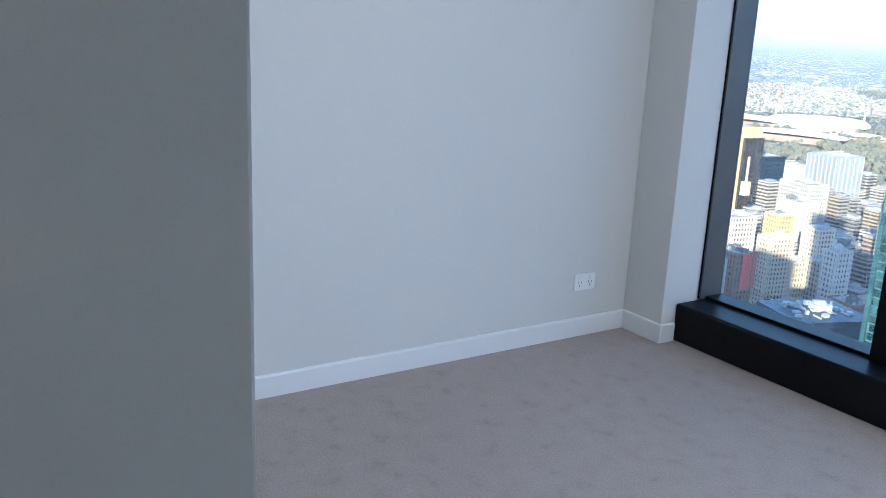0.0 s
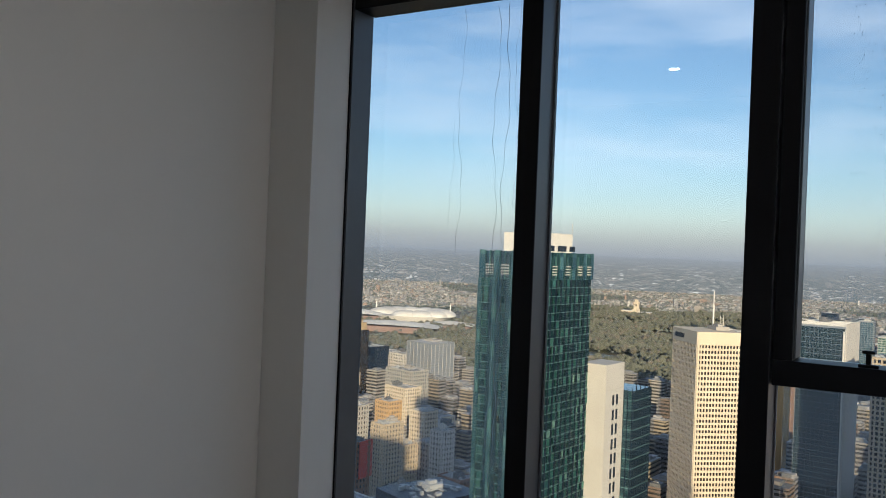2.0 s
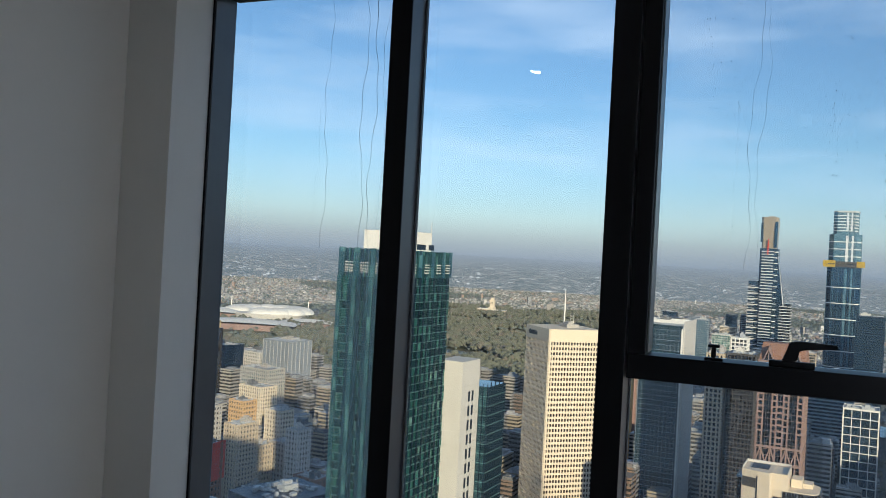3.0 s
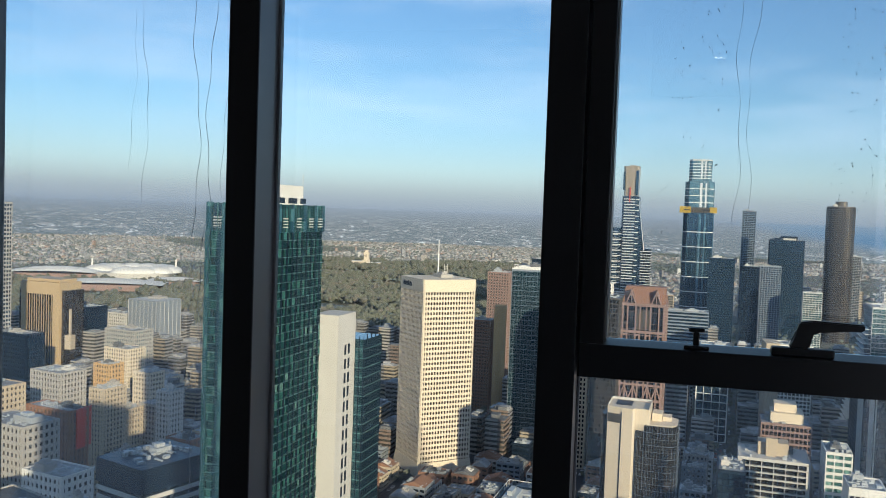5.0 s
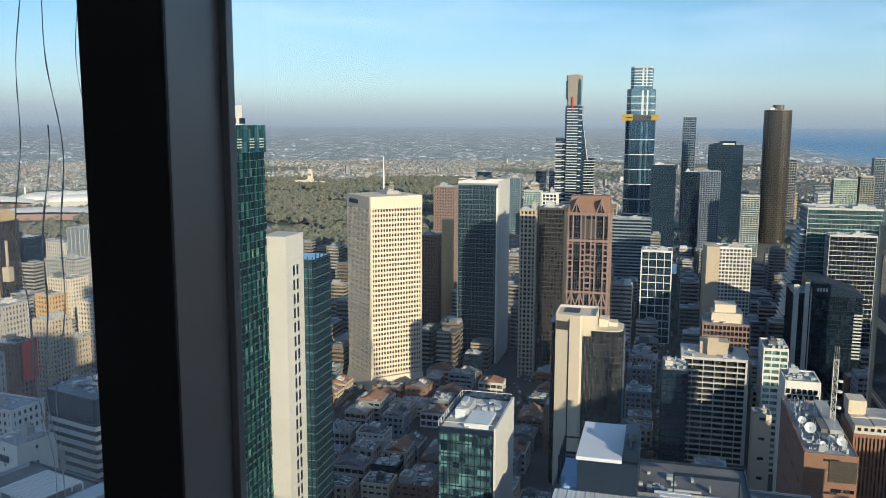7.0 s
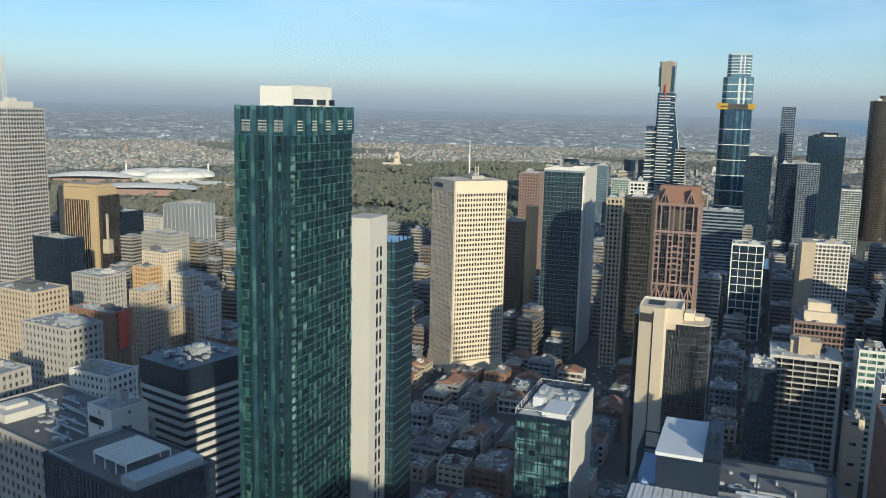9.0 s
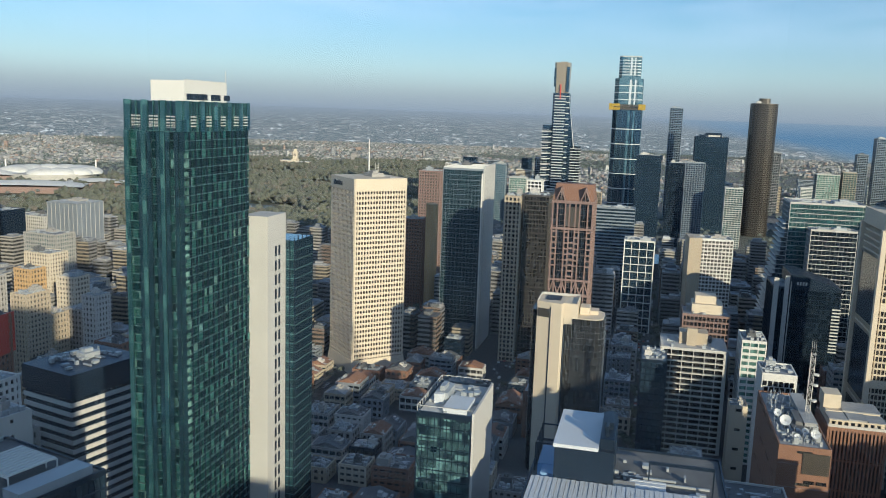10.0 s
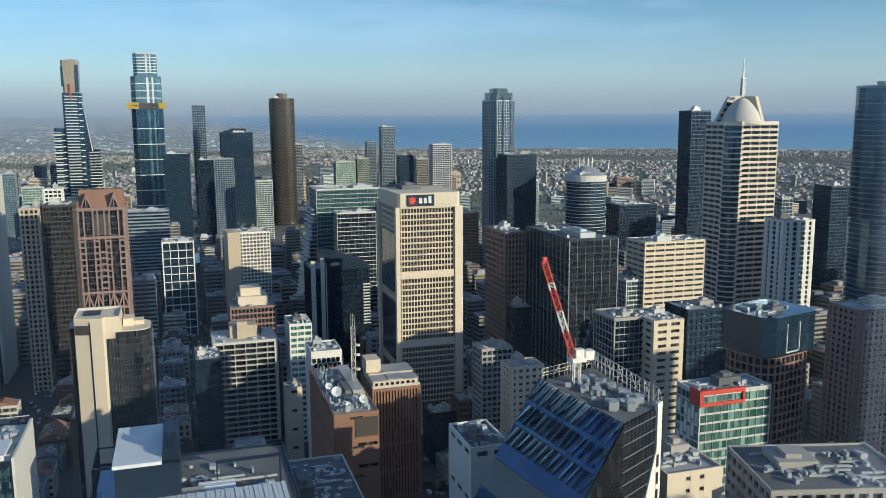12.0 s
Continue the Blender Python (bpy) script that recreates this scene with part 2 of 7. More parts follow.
BLOCKS = patches("mixed_block_walls", [(0.0, (0.25, 0.24, 0.23)), (0.25, (0.36, 0.335, 0.30)), (0.45, (0.18, 0.13, 0.10)), (0.6, (0.31, 0.26, 0.19)), (0.78, (0.18, 0.18, 0.19)), (0.9, (0.43, 0.41, 0.38))])
BLOCK_ROOFS = patches("mixed_block_roofs", [(0.0, (0.24, 0.25, 0.26)), (0.4, (0.13, 0.135, 0.14)), (0.65, (0.34, 0.34, 0.34)), (0.9, (0.5, 0.51, 0.52))])
CARS = islands("car_paint", [(0.0, (0.5, 0.5, 0.5)), (0.3, (0.05, 0.05, 0.055)), (0.55, (0.22, 0.23, 0.25)), (0.75, (0.65, 0.65, 0.65)), (0.9, (0.35, 0.04, 0.03))], 0.35)
# leaf colours paled and greyed to stand in for distance haze
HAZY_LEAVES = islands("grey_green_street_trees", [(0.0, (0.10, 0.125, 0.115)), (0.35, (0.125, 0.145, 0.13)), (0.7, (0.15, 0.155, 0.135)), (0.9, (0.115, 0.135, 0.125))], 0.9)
LEAVES = islands("winter_foliage", [(0.0, (0.108, 0.116, 0.084)), (0.3, (0.12, 0.126, 0.092)), (0.6, (0.135, 0.128, 0.10)), (0.78, (0.112, 0.12, 0.09)), (0.92, (0.15, 0.132, 0.105))], 0.9)
ASPHALT = surface("street_asphalt", (0.06, 0.062, 0.066), 0.9, vary=0.3, grain=0.08, stain=0.3, second=(0.10, 0.10, 0.10))
LAWN = surface("winter_lawn", (0.075, 0.085, 0.035), 0.95, vary=0.3, grain=0.05, stain=0.25, second=(0.11, 0.09, 0.05))
SUBURB = surface("suburban_ground", (0.19, 0.18, 0.17), 0.95, vary=0.4, grain=0.02, stain=0.3, second=(0.09, 0.10, 0.06))
RIVER = surface("river_water", (0.10, 0.15, 0.20), 0.12, vary=0.1, grain=0.05)


def far_view():
    """Glowing backdrop beyond five kilometres: roofs and tree belts of a plain, foreshortened, and the bay where the
    coast comes in, with haze painted in.
    """
    m = bpy.data.materials.new("far_haze_and_bay")
    m.use_nodes = True
    n = Nodes(m.node_tree)
    out = m.node_tree.nodes["Material Output"]
    where = n.add("ShaderNodeTexCoord").outputs["Object"]
    xyz = n.add("ShaderNodeSeparateXYZ", {0: where})
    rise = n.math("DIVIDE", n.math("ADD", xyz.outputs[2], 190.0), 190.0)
    east = n.math("DIVIDE", xyz.outputs[0], 4850.0)
    turn = n.math("ARCTAN2", xyz.outputs[0], xyz.outputs[1])
    deep = n.math("LOGARITHM", n.math("MAXIMUM", n.math("SUBTRACT", 2.5, xyz.outputs[2]), 1.0), 2.0)

    def plain(across, along):
        return n.add("ShaderNodeCombineXYZ", {0: n.math("MULTIPLY", turn, across), 1: n.math("MULTIPLY", deep, along)}).outputs[0]

    def roofs(across, along):
        return n.add("ShaderNodeSeparateColor", {0: n.add("ShaderNodeTexVoronoi", {"Vector": plain(across, along), "Scale": 1.0}).outputs["Color"]})

    small, large = roofs(330.0, 17.0), roofs(120.0, 11.0)
    belts = n.noise(plain(26.0, 9.0), 1.0, 4.0, 0.62)
    built = n.ramp(belts, [(0.42, (0, 0, 0)), (0.56, (1, 1, 1))])
    trees = n.ramp(small.outputs[1], [(0.0, (0.13, 0.15, 0.15)), (0.6, (0.185, 0.20, 0.195)), (1.0, (0.25, 0.25, 0.235))])
    house = n.ramp(small.outputs[0], [(0.0, (0.16, 0.175, 0.175)), (0.35, (0.27, 0.26, 0.25)), (0.58, (0.42, 0.37, 0.33)), (0.77, (0.56, 0.52, 0.475)), (0.92, (0.85, 0.80, 0.73))], "CONSTANT")
    block = n.ramp(large.outputs[0], [(0.0, (0, 0, 0)), (0.93, (1, 1, 1))], "CONSTANT")
    house = n.mix(n.math("MULTIPLY", block, 0.8), house, (0.60, 0.53, 0.45, 1))
    speck = n.mix(n.math("MULTIPLY", built, n.ramp(small.outputs[2], [(0.0, (0.2, 0.2, 0.2)), (0.35, (1, 1, 1))], "CONSTANT")), trees, house)
    # distance haze mixed into land and sea colour, strongest at the top
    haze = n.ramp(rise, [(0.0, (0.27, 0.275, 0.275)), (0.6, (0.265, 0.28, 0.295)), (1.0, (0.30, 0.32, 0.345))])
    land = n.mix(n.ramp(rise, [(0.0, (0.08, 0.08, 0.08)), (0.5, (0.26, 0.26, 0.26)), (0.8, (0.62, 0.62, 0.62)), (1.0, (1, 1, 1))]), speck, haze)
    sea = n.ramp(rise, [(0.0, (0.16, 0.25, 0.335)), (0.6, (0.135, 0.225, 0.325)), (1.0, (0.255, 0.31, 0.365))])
    shore = n.math("ADD", n.math("MULTIPLY", rise, 0.22), east)
    fac = n.ramp(shore, [(0.285, (0, 0, 0)), (0.36, (1, 1, 1))])
    low = n.ramp(rise, [(0.0, (0, 0, 0)), (0.05, (1, 1, 1))])
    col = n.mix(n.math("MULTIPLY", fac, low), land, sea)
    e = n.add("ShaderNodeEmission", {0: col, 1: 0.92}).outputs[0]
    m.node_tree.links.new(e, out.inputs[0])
    return m


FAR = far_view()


# ---- mesh tools ----
def link_mesh(name, verts, faces, material, parent=None, label="", smooth=False):
    me = bpy.data.meshes.new(name)
    me.from_pydata(verts, [], faces)
    me.materials.append(material)
    if smooth:
        me.shade_smooth()
    ob = new(name, me)
    if parent:
        ob.parent = parent
    if label:
        ob["label"] = label
    return ob


def again(ob, x, y, z, turn=0.0):
    """Another piece on the same mesh under the same parent."""
    o = bpy.data.objects.new(ob.name.split(".")[0], ob.data)
    scene.collection.objects.link(o)
    o.parent = ob.parent
    o.location, o.rotation_euler = (x, y, z), (0, 0, turn)
    return o


BOX_FACES = [(0, 3, 2, 1), (4, 5, 6, 7), (0, 1, 5, 4), (1, 2, 6, 5), (2, 3, 7, 6), (3, 0, 4, 7)]


def box_verts(lo, hi):
    (a, b, c), (d, e, f) = lo, hi
    return [(a, b, c), (d, b, c), (d, e, c), (a, e, c), (a, b, f), (d, b, f), (d, e, f), (a, e, f)]


def boxes(name, spans, material, parent=None, label="", turn=0.0):
    """One mesh out of boxes given by their low and high corners."""
    verts, faces = [], []
    for lo, hi in spans:
        k = len(verts)
        verts += box_verts(lo, hi)
        faces += [tuple(k + i for i in f) for f in BOX_FACES]
    return link_mesh(name, verts, faces, material, parent, label)


def part(name, bm, material, parent, label="", smooth=False):
    me = bpy.data.meshes.new(name)
    bm.to_mesh(me)
    bm.free()
    me.materials.append(material)
    if smooth:
        me.shade_smooth()
    ob = new(name, me)
    ob.parent = parent
    if label:
        ob["label"] = label
    return ob


def bevelled(name, lo, hi, material, parent=None, bevel=0.004, label="", segments=2):
    bm = bmesh.new()
    vs = [bm.verts.new(v) for v in box_verts(lo, hi)]
    for f in BOX_FACES:
        bm.faces.new([vs[i] for i in f])
    bmesh.ops.bevel(bm, geom=bm.edges[:], offset=bevel, segments=segments, affect="EDGES", profile=0.5)
    return part(name, bm, material, parent, label)


def prism(name, outline, z0, z1, material, parent=None, label="", scale_top=1.0, smooth=False):
    n = len(outline)
    verts = [(x, y, z0) for x, y in outline] + [(x * scale_top, y * scale_top, z1) for x, y in outline]
    faces = [(i, (i + 1) % n, n + (i + 1) % n, n + i) for i in range(n)] + [tuple(reversed(range(n))), tuple(range(n, 2 * n))]
    return link_mesh(name, verts, faces, material, parent, label)


def rect(w, d):
    return [(-w / 2, -d / 2), (w / 2, -d / 2), (w / 2, d / 2), (-w / 2, d / 2)]


def cut_rect(w, d, c):
    a, b = w / 2, d / 2
    return [(-a + c, -b), (a - c, -b), (a, -b + c), (a, b - c), (a - c, b), (-a + c, b), (-a, b - c), (-a, -b + c)]


def round_rect(w, d, r, k=5):
    pts = []
    for cx, cy, s in ((w / 2 - r, -d / 2 + r, -90), (w / 2 - r, d / 2 - r, 0), (-w / 2 + r, d / 2 - r, 90), (-w / 2 + r, -d / 2 + r, 180)):
        pts += [(cx + r * math.cos(radians(s + 90 * i / k)), cy + r * math.sin(radians(s + 90 * i / k))) for i in range(k + 1)]
    return pts


def shrunk(outline, by):
    """An outline drawn in by a distance, for convex outlines about the origin."""
    n, res = len(outline), []
    for i in range(n):
        p, q, r = Vector(outline[i - 1]), Vector(outline[i]), Vector(outline[(i + 1) % n])
        a, b = (q - p).normalized(), (r - q).normalized()
        na, nb = Vector((-a.y, a.x)), Vector((-b.y, b.x))
        m = na + nb
        res.append(tuple(q + m * (by / max(0.3, m.dot(na)))))
    return res


FOOTPRINTS = []


# ---- the room ----
def thing(name, label, category, group="", kind="", at=(0, 0, 0), turn=0.0):
    o = new(name)
    o.location, o.rotation_euler = at, (0, 0, -radians(turn))
    return tagged(o, label, category, group, kind)


def structure(ob, label, category):
    return tagged(ob, label, category, kind="structure")


WALL_X, NIB_X, NIB_Y, BACK_Y, HALL_X, RIGHT_X, CEILING = -1.133, -0.881, -0.376, -3.095, 1.151, 4.40, 2.70
REAR_Y = -6.2
structure(boxes("floor", [((WALL_X - 0.15, REAR_Y - 0.15, -0.25), (RIGHT_X + 0.15, 0.12, 0.0))], CARPET), "grey-brown loop pile carpet over the bedroom floor", "carpet")
structure(boxes("ceiling", [((WALL_X - 0.15, REAR_Y - 0.15, CEILING), (RIGHT_X + 0.15, 0.12, CEILING + 0.25))], CEIL), "plain white plasterboard ceiling with recessed downlights", "ceiling")
structure(boxes("wall_west", [((WALL_X - 0.15, BACK_Y - 0.1, 0), (WALL_X, 0.012, CEILING))], PAINT), "plain off-white painted plasterboard bedroom side wall", "wall")
structure(bevelled("wall_nib", (WALL_X, NIB_Y, 0), (NIB_X, 0.012, CEILING), PAINT, bevel=0.003), "white boxed-out plasterboard column beside the window", "wall")
structure(bevelled("wall_hall", (WALL_X - 0.15, REAR_Y, 0), (HALL_X, BACK_Y, CEILING), PAINT, bevel=0.004), "off-white painted wall corner at the bedroom entry", "wall")
# unseen block added to keep lamp light off the hall wall and panes
structure(bevelled("wall_entry", (1.98, REAR_Y, 0), (RIGHT_X + 0.15, -1.06, CEILING), PAINT, bevel=0.004), "unseen off-white wall block added to hold back the lamp light", "wall")
structure(boxes("wall_east", [((RIGHT_X, -1.06, 0), (RIGHT_X + 0.15, 0.12, CEILING))], PAINT), "plain off-white painted plasterboard wall", "wall")
structure(boxes("wall_rear", [((HALL_X, REAR_Y - 0.15, 0), (1.98, REAR_Y, CEILING))], PAINT), "plain off-white painted wall closing the hall", "wall")


def skirting(a, b, normal):
    """A skirting board with a rounded upper edge, from a to b, standing out along normal."""
    (ax, ay), (bx, by), (nx, ny) = a, b, normal
    t, h = 0.014, 0.092
    prof = [(0, 0), (t, 0), (t, h - 0.008), (t * 0.8, h - 0.002), (t * 0.4, h), (0, h)]
    verts = [(px + nx * o, py + ny * o, z) for px, py in ((ax, ay), (bx, by)) for o, z in prof]
    k = len(prof)
    faces = [(i, (i + 1) % k, k + (i + 1) % k, k + i) for i in range(k)] + [tuple(range(k)), tuple(range(2 * k - 1, k - 1, -1))]
    return structure(link_mesh("baseboard", verts, faces, TRIM), "white painted timber skirting board along the wall", "skirting")


skirting((WALL_X, BACK_Y), (WALL_X, NIB_Y), (1, 0))
skirting((WALL_X + 0.014, NIB_Y), (NIB_X + 0.012, NIB_Y), (0, -1))
skirting((NIB_X, NIB_Y), (NIB_X, -0.292), (1, 0))
skirting((HALL_X, REAR_Y), (HALL_X, BACK_Y), (1, 0))
skirting((WALL_X + 0.014, BACK_Y), (HALL_X + 0.014, BACK_Y), (0, 1))
skirting((RIGHT_X, -1.06), (RIGHT_X, -0.292), (-1, 0))
skirting((1.98, REAR_Y), (1.98, -1.06), (-1, 0))
skirting((1.966, -1.06), (RIGHT_X, -1.06), (0, 1))

# ---- the window wall ----
window = thing("window_1", "floor-to-ceiling black aluminium framed window above a boxed sill", "window", kind="structure")
GB, GT, FY = 0.20, 2.60, -0.136
END_X = RIGHT_X - 0.002
bevelled("window_frame", (NIB_X + 0.001, FY, 0.188), (-0.866, 0.010, CEILING - 0.002), FRAME_SIDE, window, 0.002, "black aluminium jamb, its reveal greyed for sky light")
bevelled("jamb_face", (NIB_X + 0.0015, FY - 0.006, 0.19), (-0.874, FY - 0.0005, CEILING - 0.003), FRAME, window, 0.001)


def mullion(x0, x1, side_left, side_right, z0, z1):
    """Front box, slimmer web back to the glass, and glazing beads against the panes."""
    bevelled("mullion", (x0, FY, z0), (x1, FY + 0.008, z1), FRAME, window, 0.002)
    bevelled("mullion_web", (x0 + 0.0015, FY + 0.0085, z0), (x1 - 0.0015, 0.03, z1), FRAME_SIDE, window, 0.002, "mullion side greyed for sky light")
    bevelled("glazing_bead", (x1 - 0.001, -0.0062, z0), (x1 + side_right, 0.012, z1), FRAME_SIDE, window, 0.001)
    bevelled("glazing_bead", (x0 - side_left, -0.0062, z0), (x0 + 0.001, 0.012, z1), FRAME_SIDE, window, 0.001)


mullion(0.0, 0.091, 0.006, 0.008, GB - 0.01, GT + 0.05)
mullion(0.902, 1.0, 0.004, 0.006, GB - 0.01, GT + 0.05)
mullion(2.22, 2.32, 0.006, 0.006, GB - 0.01, GT + 0.05)
for a, b in ((-0.8655, -0.0065), (0.0995, 0.8975), (1.0065, 2.2135), (2.3265, END_X)):
    bevelled("head_rail", (a, FY, GT), (b, 0.02, CEILING - 0.002), FRAME, window, 0.003)
    bevelled("sill_rail", (a, -0.10, 0.1885), (b, 0.02, GB), FRAME, window, 0.003)
for a, b, glass, words in ((-0.866, -0.006, DUSTY, "window pane dulled by dried rain"), (0.099, 0.8975, GLASS, "clear window pane"), (2.3265, END_X, DUSTY, "window pane dulled by dried rain")):
    boxes("pane", [((a, -0.004, GB), (b, 0.004, GT))], glass, window, words).visible_shadow = False
# awning sash over a fixed light
bevelled("transom", (1.0065, -0.118, 1.090), (2.2135, 0.02, 1.178), FRAME, window, 0.003)
boxes("pane", [((1.028, -0.004, GB), (2.21, 0.004, 1.091))], DUSTY, window, "dusty lower fixed pane").visible_shadow = False
sash = bevelled("awning_sash", (1.0065, -0.118, 1.1785), (1.070, 0.02, GT), FRAME, window, 0.003, "black opening sash above the transom")
bevelled("sash_stile", (2.15, -0.118, 1.1785), (2.2135, 0.02, GT), FRAME, sash, 0.003)
bevelled("sash_lining", (1.0705, -0.09, 1.186), (1.076, 0.012, GT - 0.002), FRAME_SIDE, sash, 0.001)
boxes("sash_pane", [((1.076, -0.004, 1.180), (2.1495, 0.004, GT))], DUSTY, sash, "dusty opening pane").visible_shadow = False


def lever_handle(x, z, y):
    h = bevelled("handle", (-0.075, -0.016, 0.0), (0.07, 0.016, 0.022), FRAME, window, 0.004, "black cranked lever handle")
    h.location = (x, y, z)
    bm = bmesh.new()
    ring = [(-0.035, 0.022), (0.012, 0.022), (0.018, 0.06), (0.035, 0.066), (0.135, 0.072), (0.137, 0.088), (0.02, 0.092), (-0.012, 0.086), (-0.02, 0.05)]
    lo = [bm.verts.new((px, -0.011, pz)) for px, pz in ring]
    hi = [bm.verts.new((px, 0.011, pz)) for px, pz in ring]
    for i in range(len(ring)):
        j = (i + 1) % len(ring)
        bm.faces.new((lo[i], lo[j], hi[j], hi[i]))
    bm.faces.new(lo[::-1]), bm.faces.new(hi)
    bmesh.ops.bevel(bm, geom=bm.edges[:], offset=0.003, segments=2, affect="EDGES")
    part("lever", bm, FRAME, h)


def stay_knob(x, z, y):
    k = bevelled("lock", (-0.03, -0.012, 0), (0.032, 0.012, 0.010), FRAME, window, 0.003, "small black locking peg")
    k.location = (x, y, z)
    bevelled("peg", (-0.008, -0.008, 0.0102), (0.008, 0.008, 0.045), FRAME, k, 0.003)
    bevelled("peg_head", (-0.02, -0.012, 0.0452), (0.02, 0.012, 0.056), FRAME, k, 0.004)


lever_handle(1.555, 1.178, -0.088)
stay_knob(1.30, 1.178, -0.088)
sill = thing("window_sill", "glossy black boxed sill running below the window", "window sill", kind="structure")
bevelled("sill_box", (NIB_X + 0.001, -0.290, 0.0), (END_X, 0.02, 0.186), FRAME, sill, 0.012, segments=3)


def water_marks():
    """Dried rain runs and drops on the outside of the panes."""
    rnd = random.Random(5)
    verts, faces = [], []

    def run(x, top, bottom, width):
        k, px = len(verts), x
        steps = max(2, int((top - bottom) / 0.02))
        drift = rnd.uniform(-0.05, 0.05)
        for i in range(steps + 1):
            z = top - (top - bottom) * i / steps
            wob = 0.012 * math.sin(z * 9 + x * 40) + 0.004 * math.sin(z * 31 + x) + drift * (top - z) * 0.5
            half = width * rnd.uniform(0.35, 1.0) / 2
            verts.extend(((px + wob - half, 0.0045, z), (px + wob + half, 0.0045, z)))
        faces.extend((k + 2 * i, k + 2 * i + 1, k + 2 * i + 3, k + 2 * i + 2) for i in range(steps))

    def drop(x, z, r):
        k = len(verts)
        verts.extend((x + r * math.cos(a), 0.0045, z + 1.5 * r * math.sin(a)) for a in [i * math.pi / 3 for i in range(6)])
        faces.append(tuple(range(k, k + 6)))

    for x, top, bottom, w in ((-0.36, 2.58, 1.50, 0.0016), (-0.185, 2.58, 0.3, 0.0022), (-0.125, 2.58, 1.05, 0.0026), (-0.085, 2.58, 1.2, 0.0014), (-0.04, 2.58, 0.9, 0.0016), (-0.40, 2.1, 1.6, 0.0009), (-0.15, 1.5, 0.3, 0.0035),
                              (1.40, 2.55, 1.5, 0.0014), (1.43, 2.5, 1.45, 0.0012), (1.86, 2.58, 1.55, 0.0018)):
        run(x, top, bottom, w)
    for cx, spread in ((1.30, 0.022), (1.34, 0.014), (1.245, 0.02), (1.72, 0.02), (1.78, 0.016), (1.83, 0.012), (1.66, 0.014)):
        for _ in range(70):
            z = rnd.uniform(1.35, 2.5)
            drop(cx + rnd.gauss(0, spread) - (2.5 - z) * 0.02, z, rnd.uniform(0.0006, 0.0019))
    for _ in range(40):
        drop(rnd.uniform(0.12, 0.88), rnd.uniform(1.75, 2.5), rnd.uniform(0.0004, 0.0009))
    o = link_mesh("water_marks", verts, faces, WATER_TRACE)
    tagged(o, "dried rain runs and droplets on the window glass", "water marks", kind="stuff")
    o.visible_shadow = True


water_marks()


def wall_outlet(y, z, doubled, label):
    o = thing("wall_outlet", label, "power outlet", "outlets on the side wall", at=(WALL_X, y, z))
    bevelled("cover_plate", (0.0005, -0.064, -0.041), (0.009, 0.064, 0.041), PLASTIC, o, 0.003)
    if doubled:
        for s in (-0.032, 0.032):
            bevelled("rocker_switch", (0.0092, s - 0.007, 0.012), (0.0125, s + 0.007, 0.030), PLASTIC, o, 0.001)
            boxes("socket_slots", [((0.0091, s - 0.011, -0.006), (0.0096, s - 0.008, 0.003)), ((0.0091, s + 0.008, -0.006), (0.0096, s + 0.011, 0.003)), ((0.0091, s - 0.0015, -0.022), (0.0096, s + 0.0015, -0.012))], SLOT, o)
    else:
        bevelled("aerial_socket", (0.0092, -0.008, -0.008), (0.014, 0.008, 0.008), SLOT, o, 0.003, "dark round aerial socket")


wall_outlet(-0.657, 0.270, True, "white double power outlet low on the side wall")
wall_outlet(-2.436, 0.272, True, "white double power outlet beside the aerial point")
wall_outlet(-2.592, 0.272, False, "white single aerial outlet low on the wall")


def downlight(x, y, drop=0.006, glow=GLOW):
    d = thing("downlight", "small round ceiling downlight, switched on; the hall one is added", "downlight", "ceiling downlights", at=(x, y, CEILING))
    for nm, r0, r1, z0, z1, m in (("trim_ring", 0.036, 0.047, -drop, -0.0005, TRIM), ("lens", 0.0, 0.0355, -0.004, -0.0005, glow)):
        k = 24
        verts, faces = [], []
        for r, z in ((r0, z0), (r1, z0), (r1, z1), (r0, z1)):
            verts += [(r * math.cos(2 * math.pi * i / k), r * math.sin(2 * math.pi * i / k), z) for i in range(k)]
        for q in range(4):
            faces += [(q * k + i, q * k + (i + 1) % k, ((q + 1) % 4) * k + (i + 1) % k, ((q + 1) % 4) * k + i) for i in range(k)]
        link_mesh(nm, verts, faces, m, d)


downlight(-0.02, -2.0)
# unseen hall fitting added to brighten the entry wall; deep ring hides its lens
downlight(1.60, -3.75, 0.08, HALL_FILL_GLOW)

# unseen area lamp added in the window beyond the entry to brighten the room
fill_lamp = new("window_skylight", bpy.data.lights.new("window_skylight", "AREA"))
fill_lamp.data.shape, fill_lamp.data.size, fill_lamp.data.size_y = "RECTANGLE", 2.0, 2.3
fill_lamp.data.energy, fill_lamp.data.color = 34.0, (1.0, 0.97, 0.97)
fill_lamp.matrix_world = look((3.36, -0.03, 1.4), (3.36, -1.0, 1.4))

# host tower below and around the room
host = thing("host_tower", "the high apartment tower that holds the room", "building", kind="structure")
boxes("tower_body", [((-18, -34, GROUND), (16, -6.5, 14)), ((-18, -6.5, GROUND), (16, 0.02, -0.26)), ((-18, -6.5, 2.96), (16, 0.02, 14)), ((-18, -6.5, -0.26), (WALL_X - 0.16, 0.02, 2.96)), ((RIGHT_X + 0.16, -6.5, -0.26), (16, 0.02, 2.96))], CHARCOAL, host)
FOOTPRINTS.append((0, -17, 60))
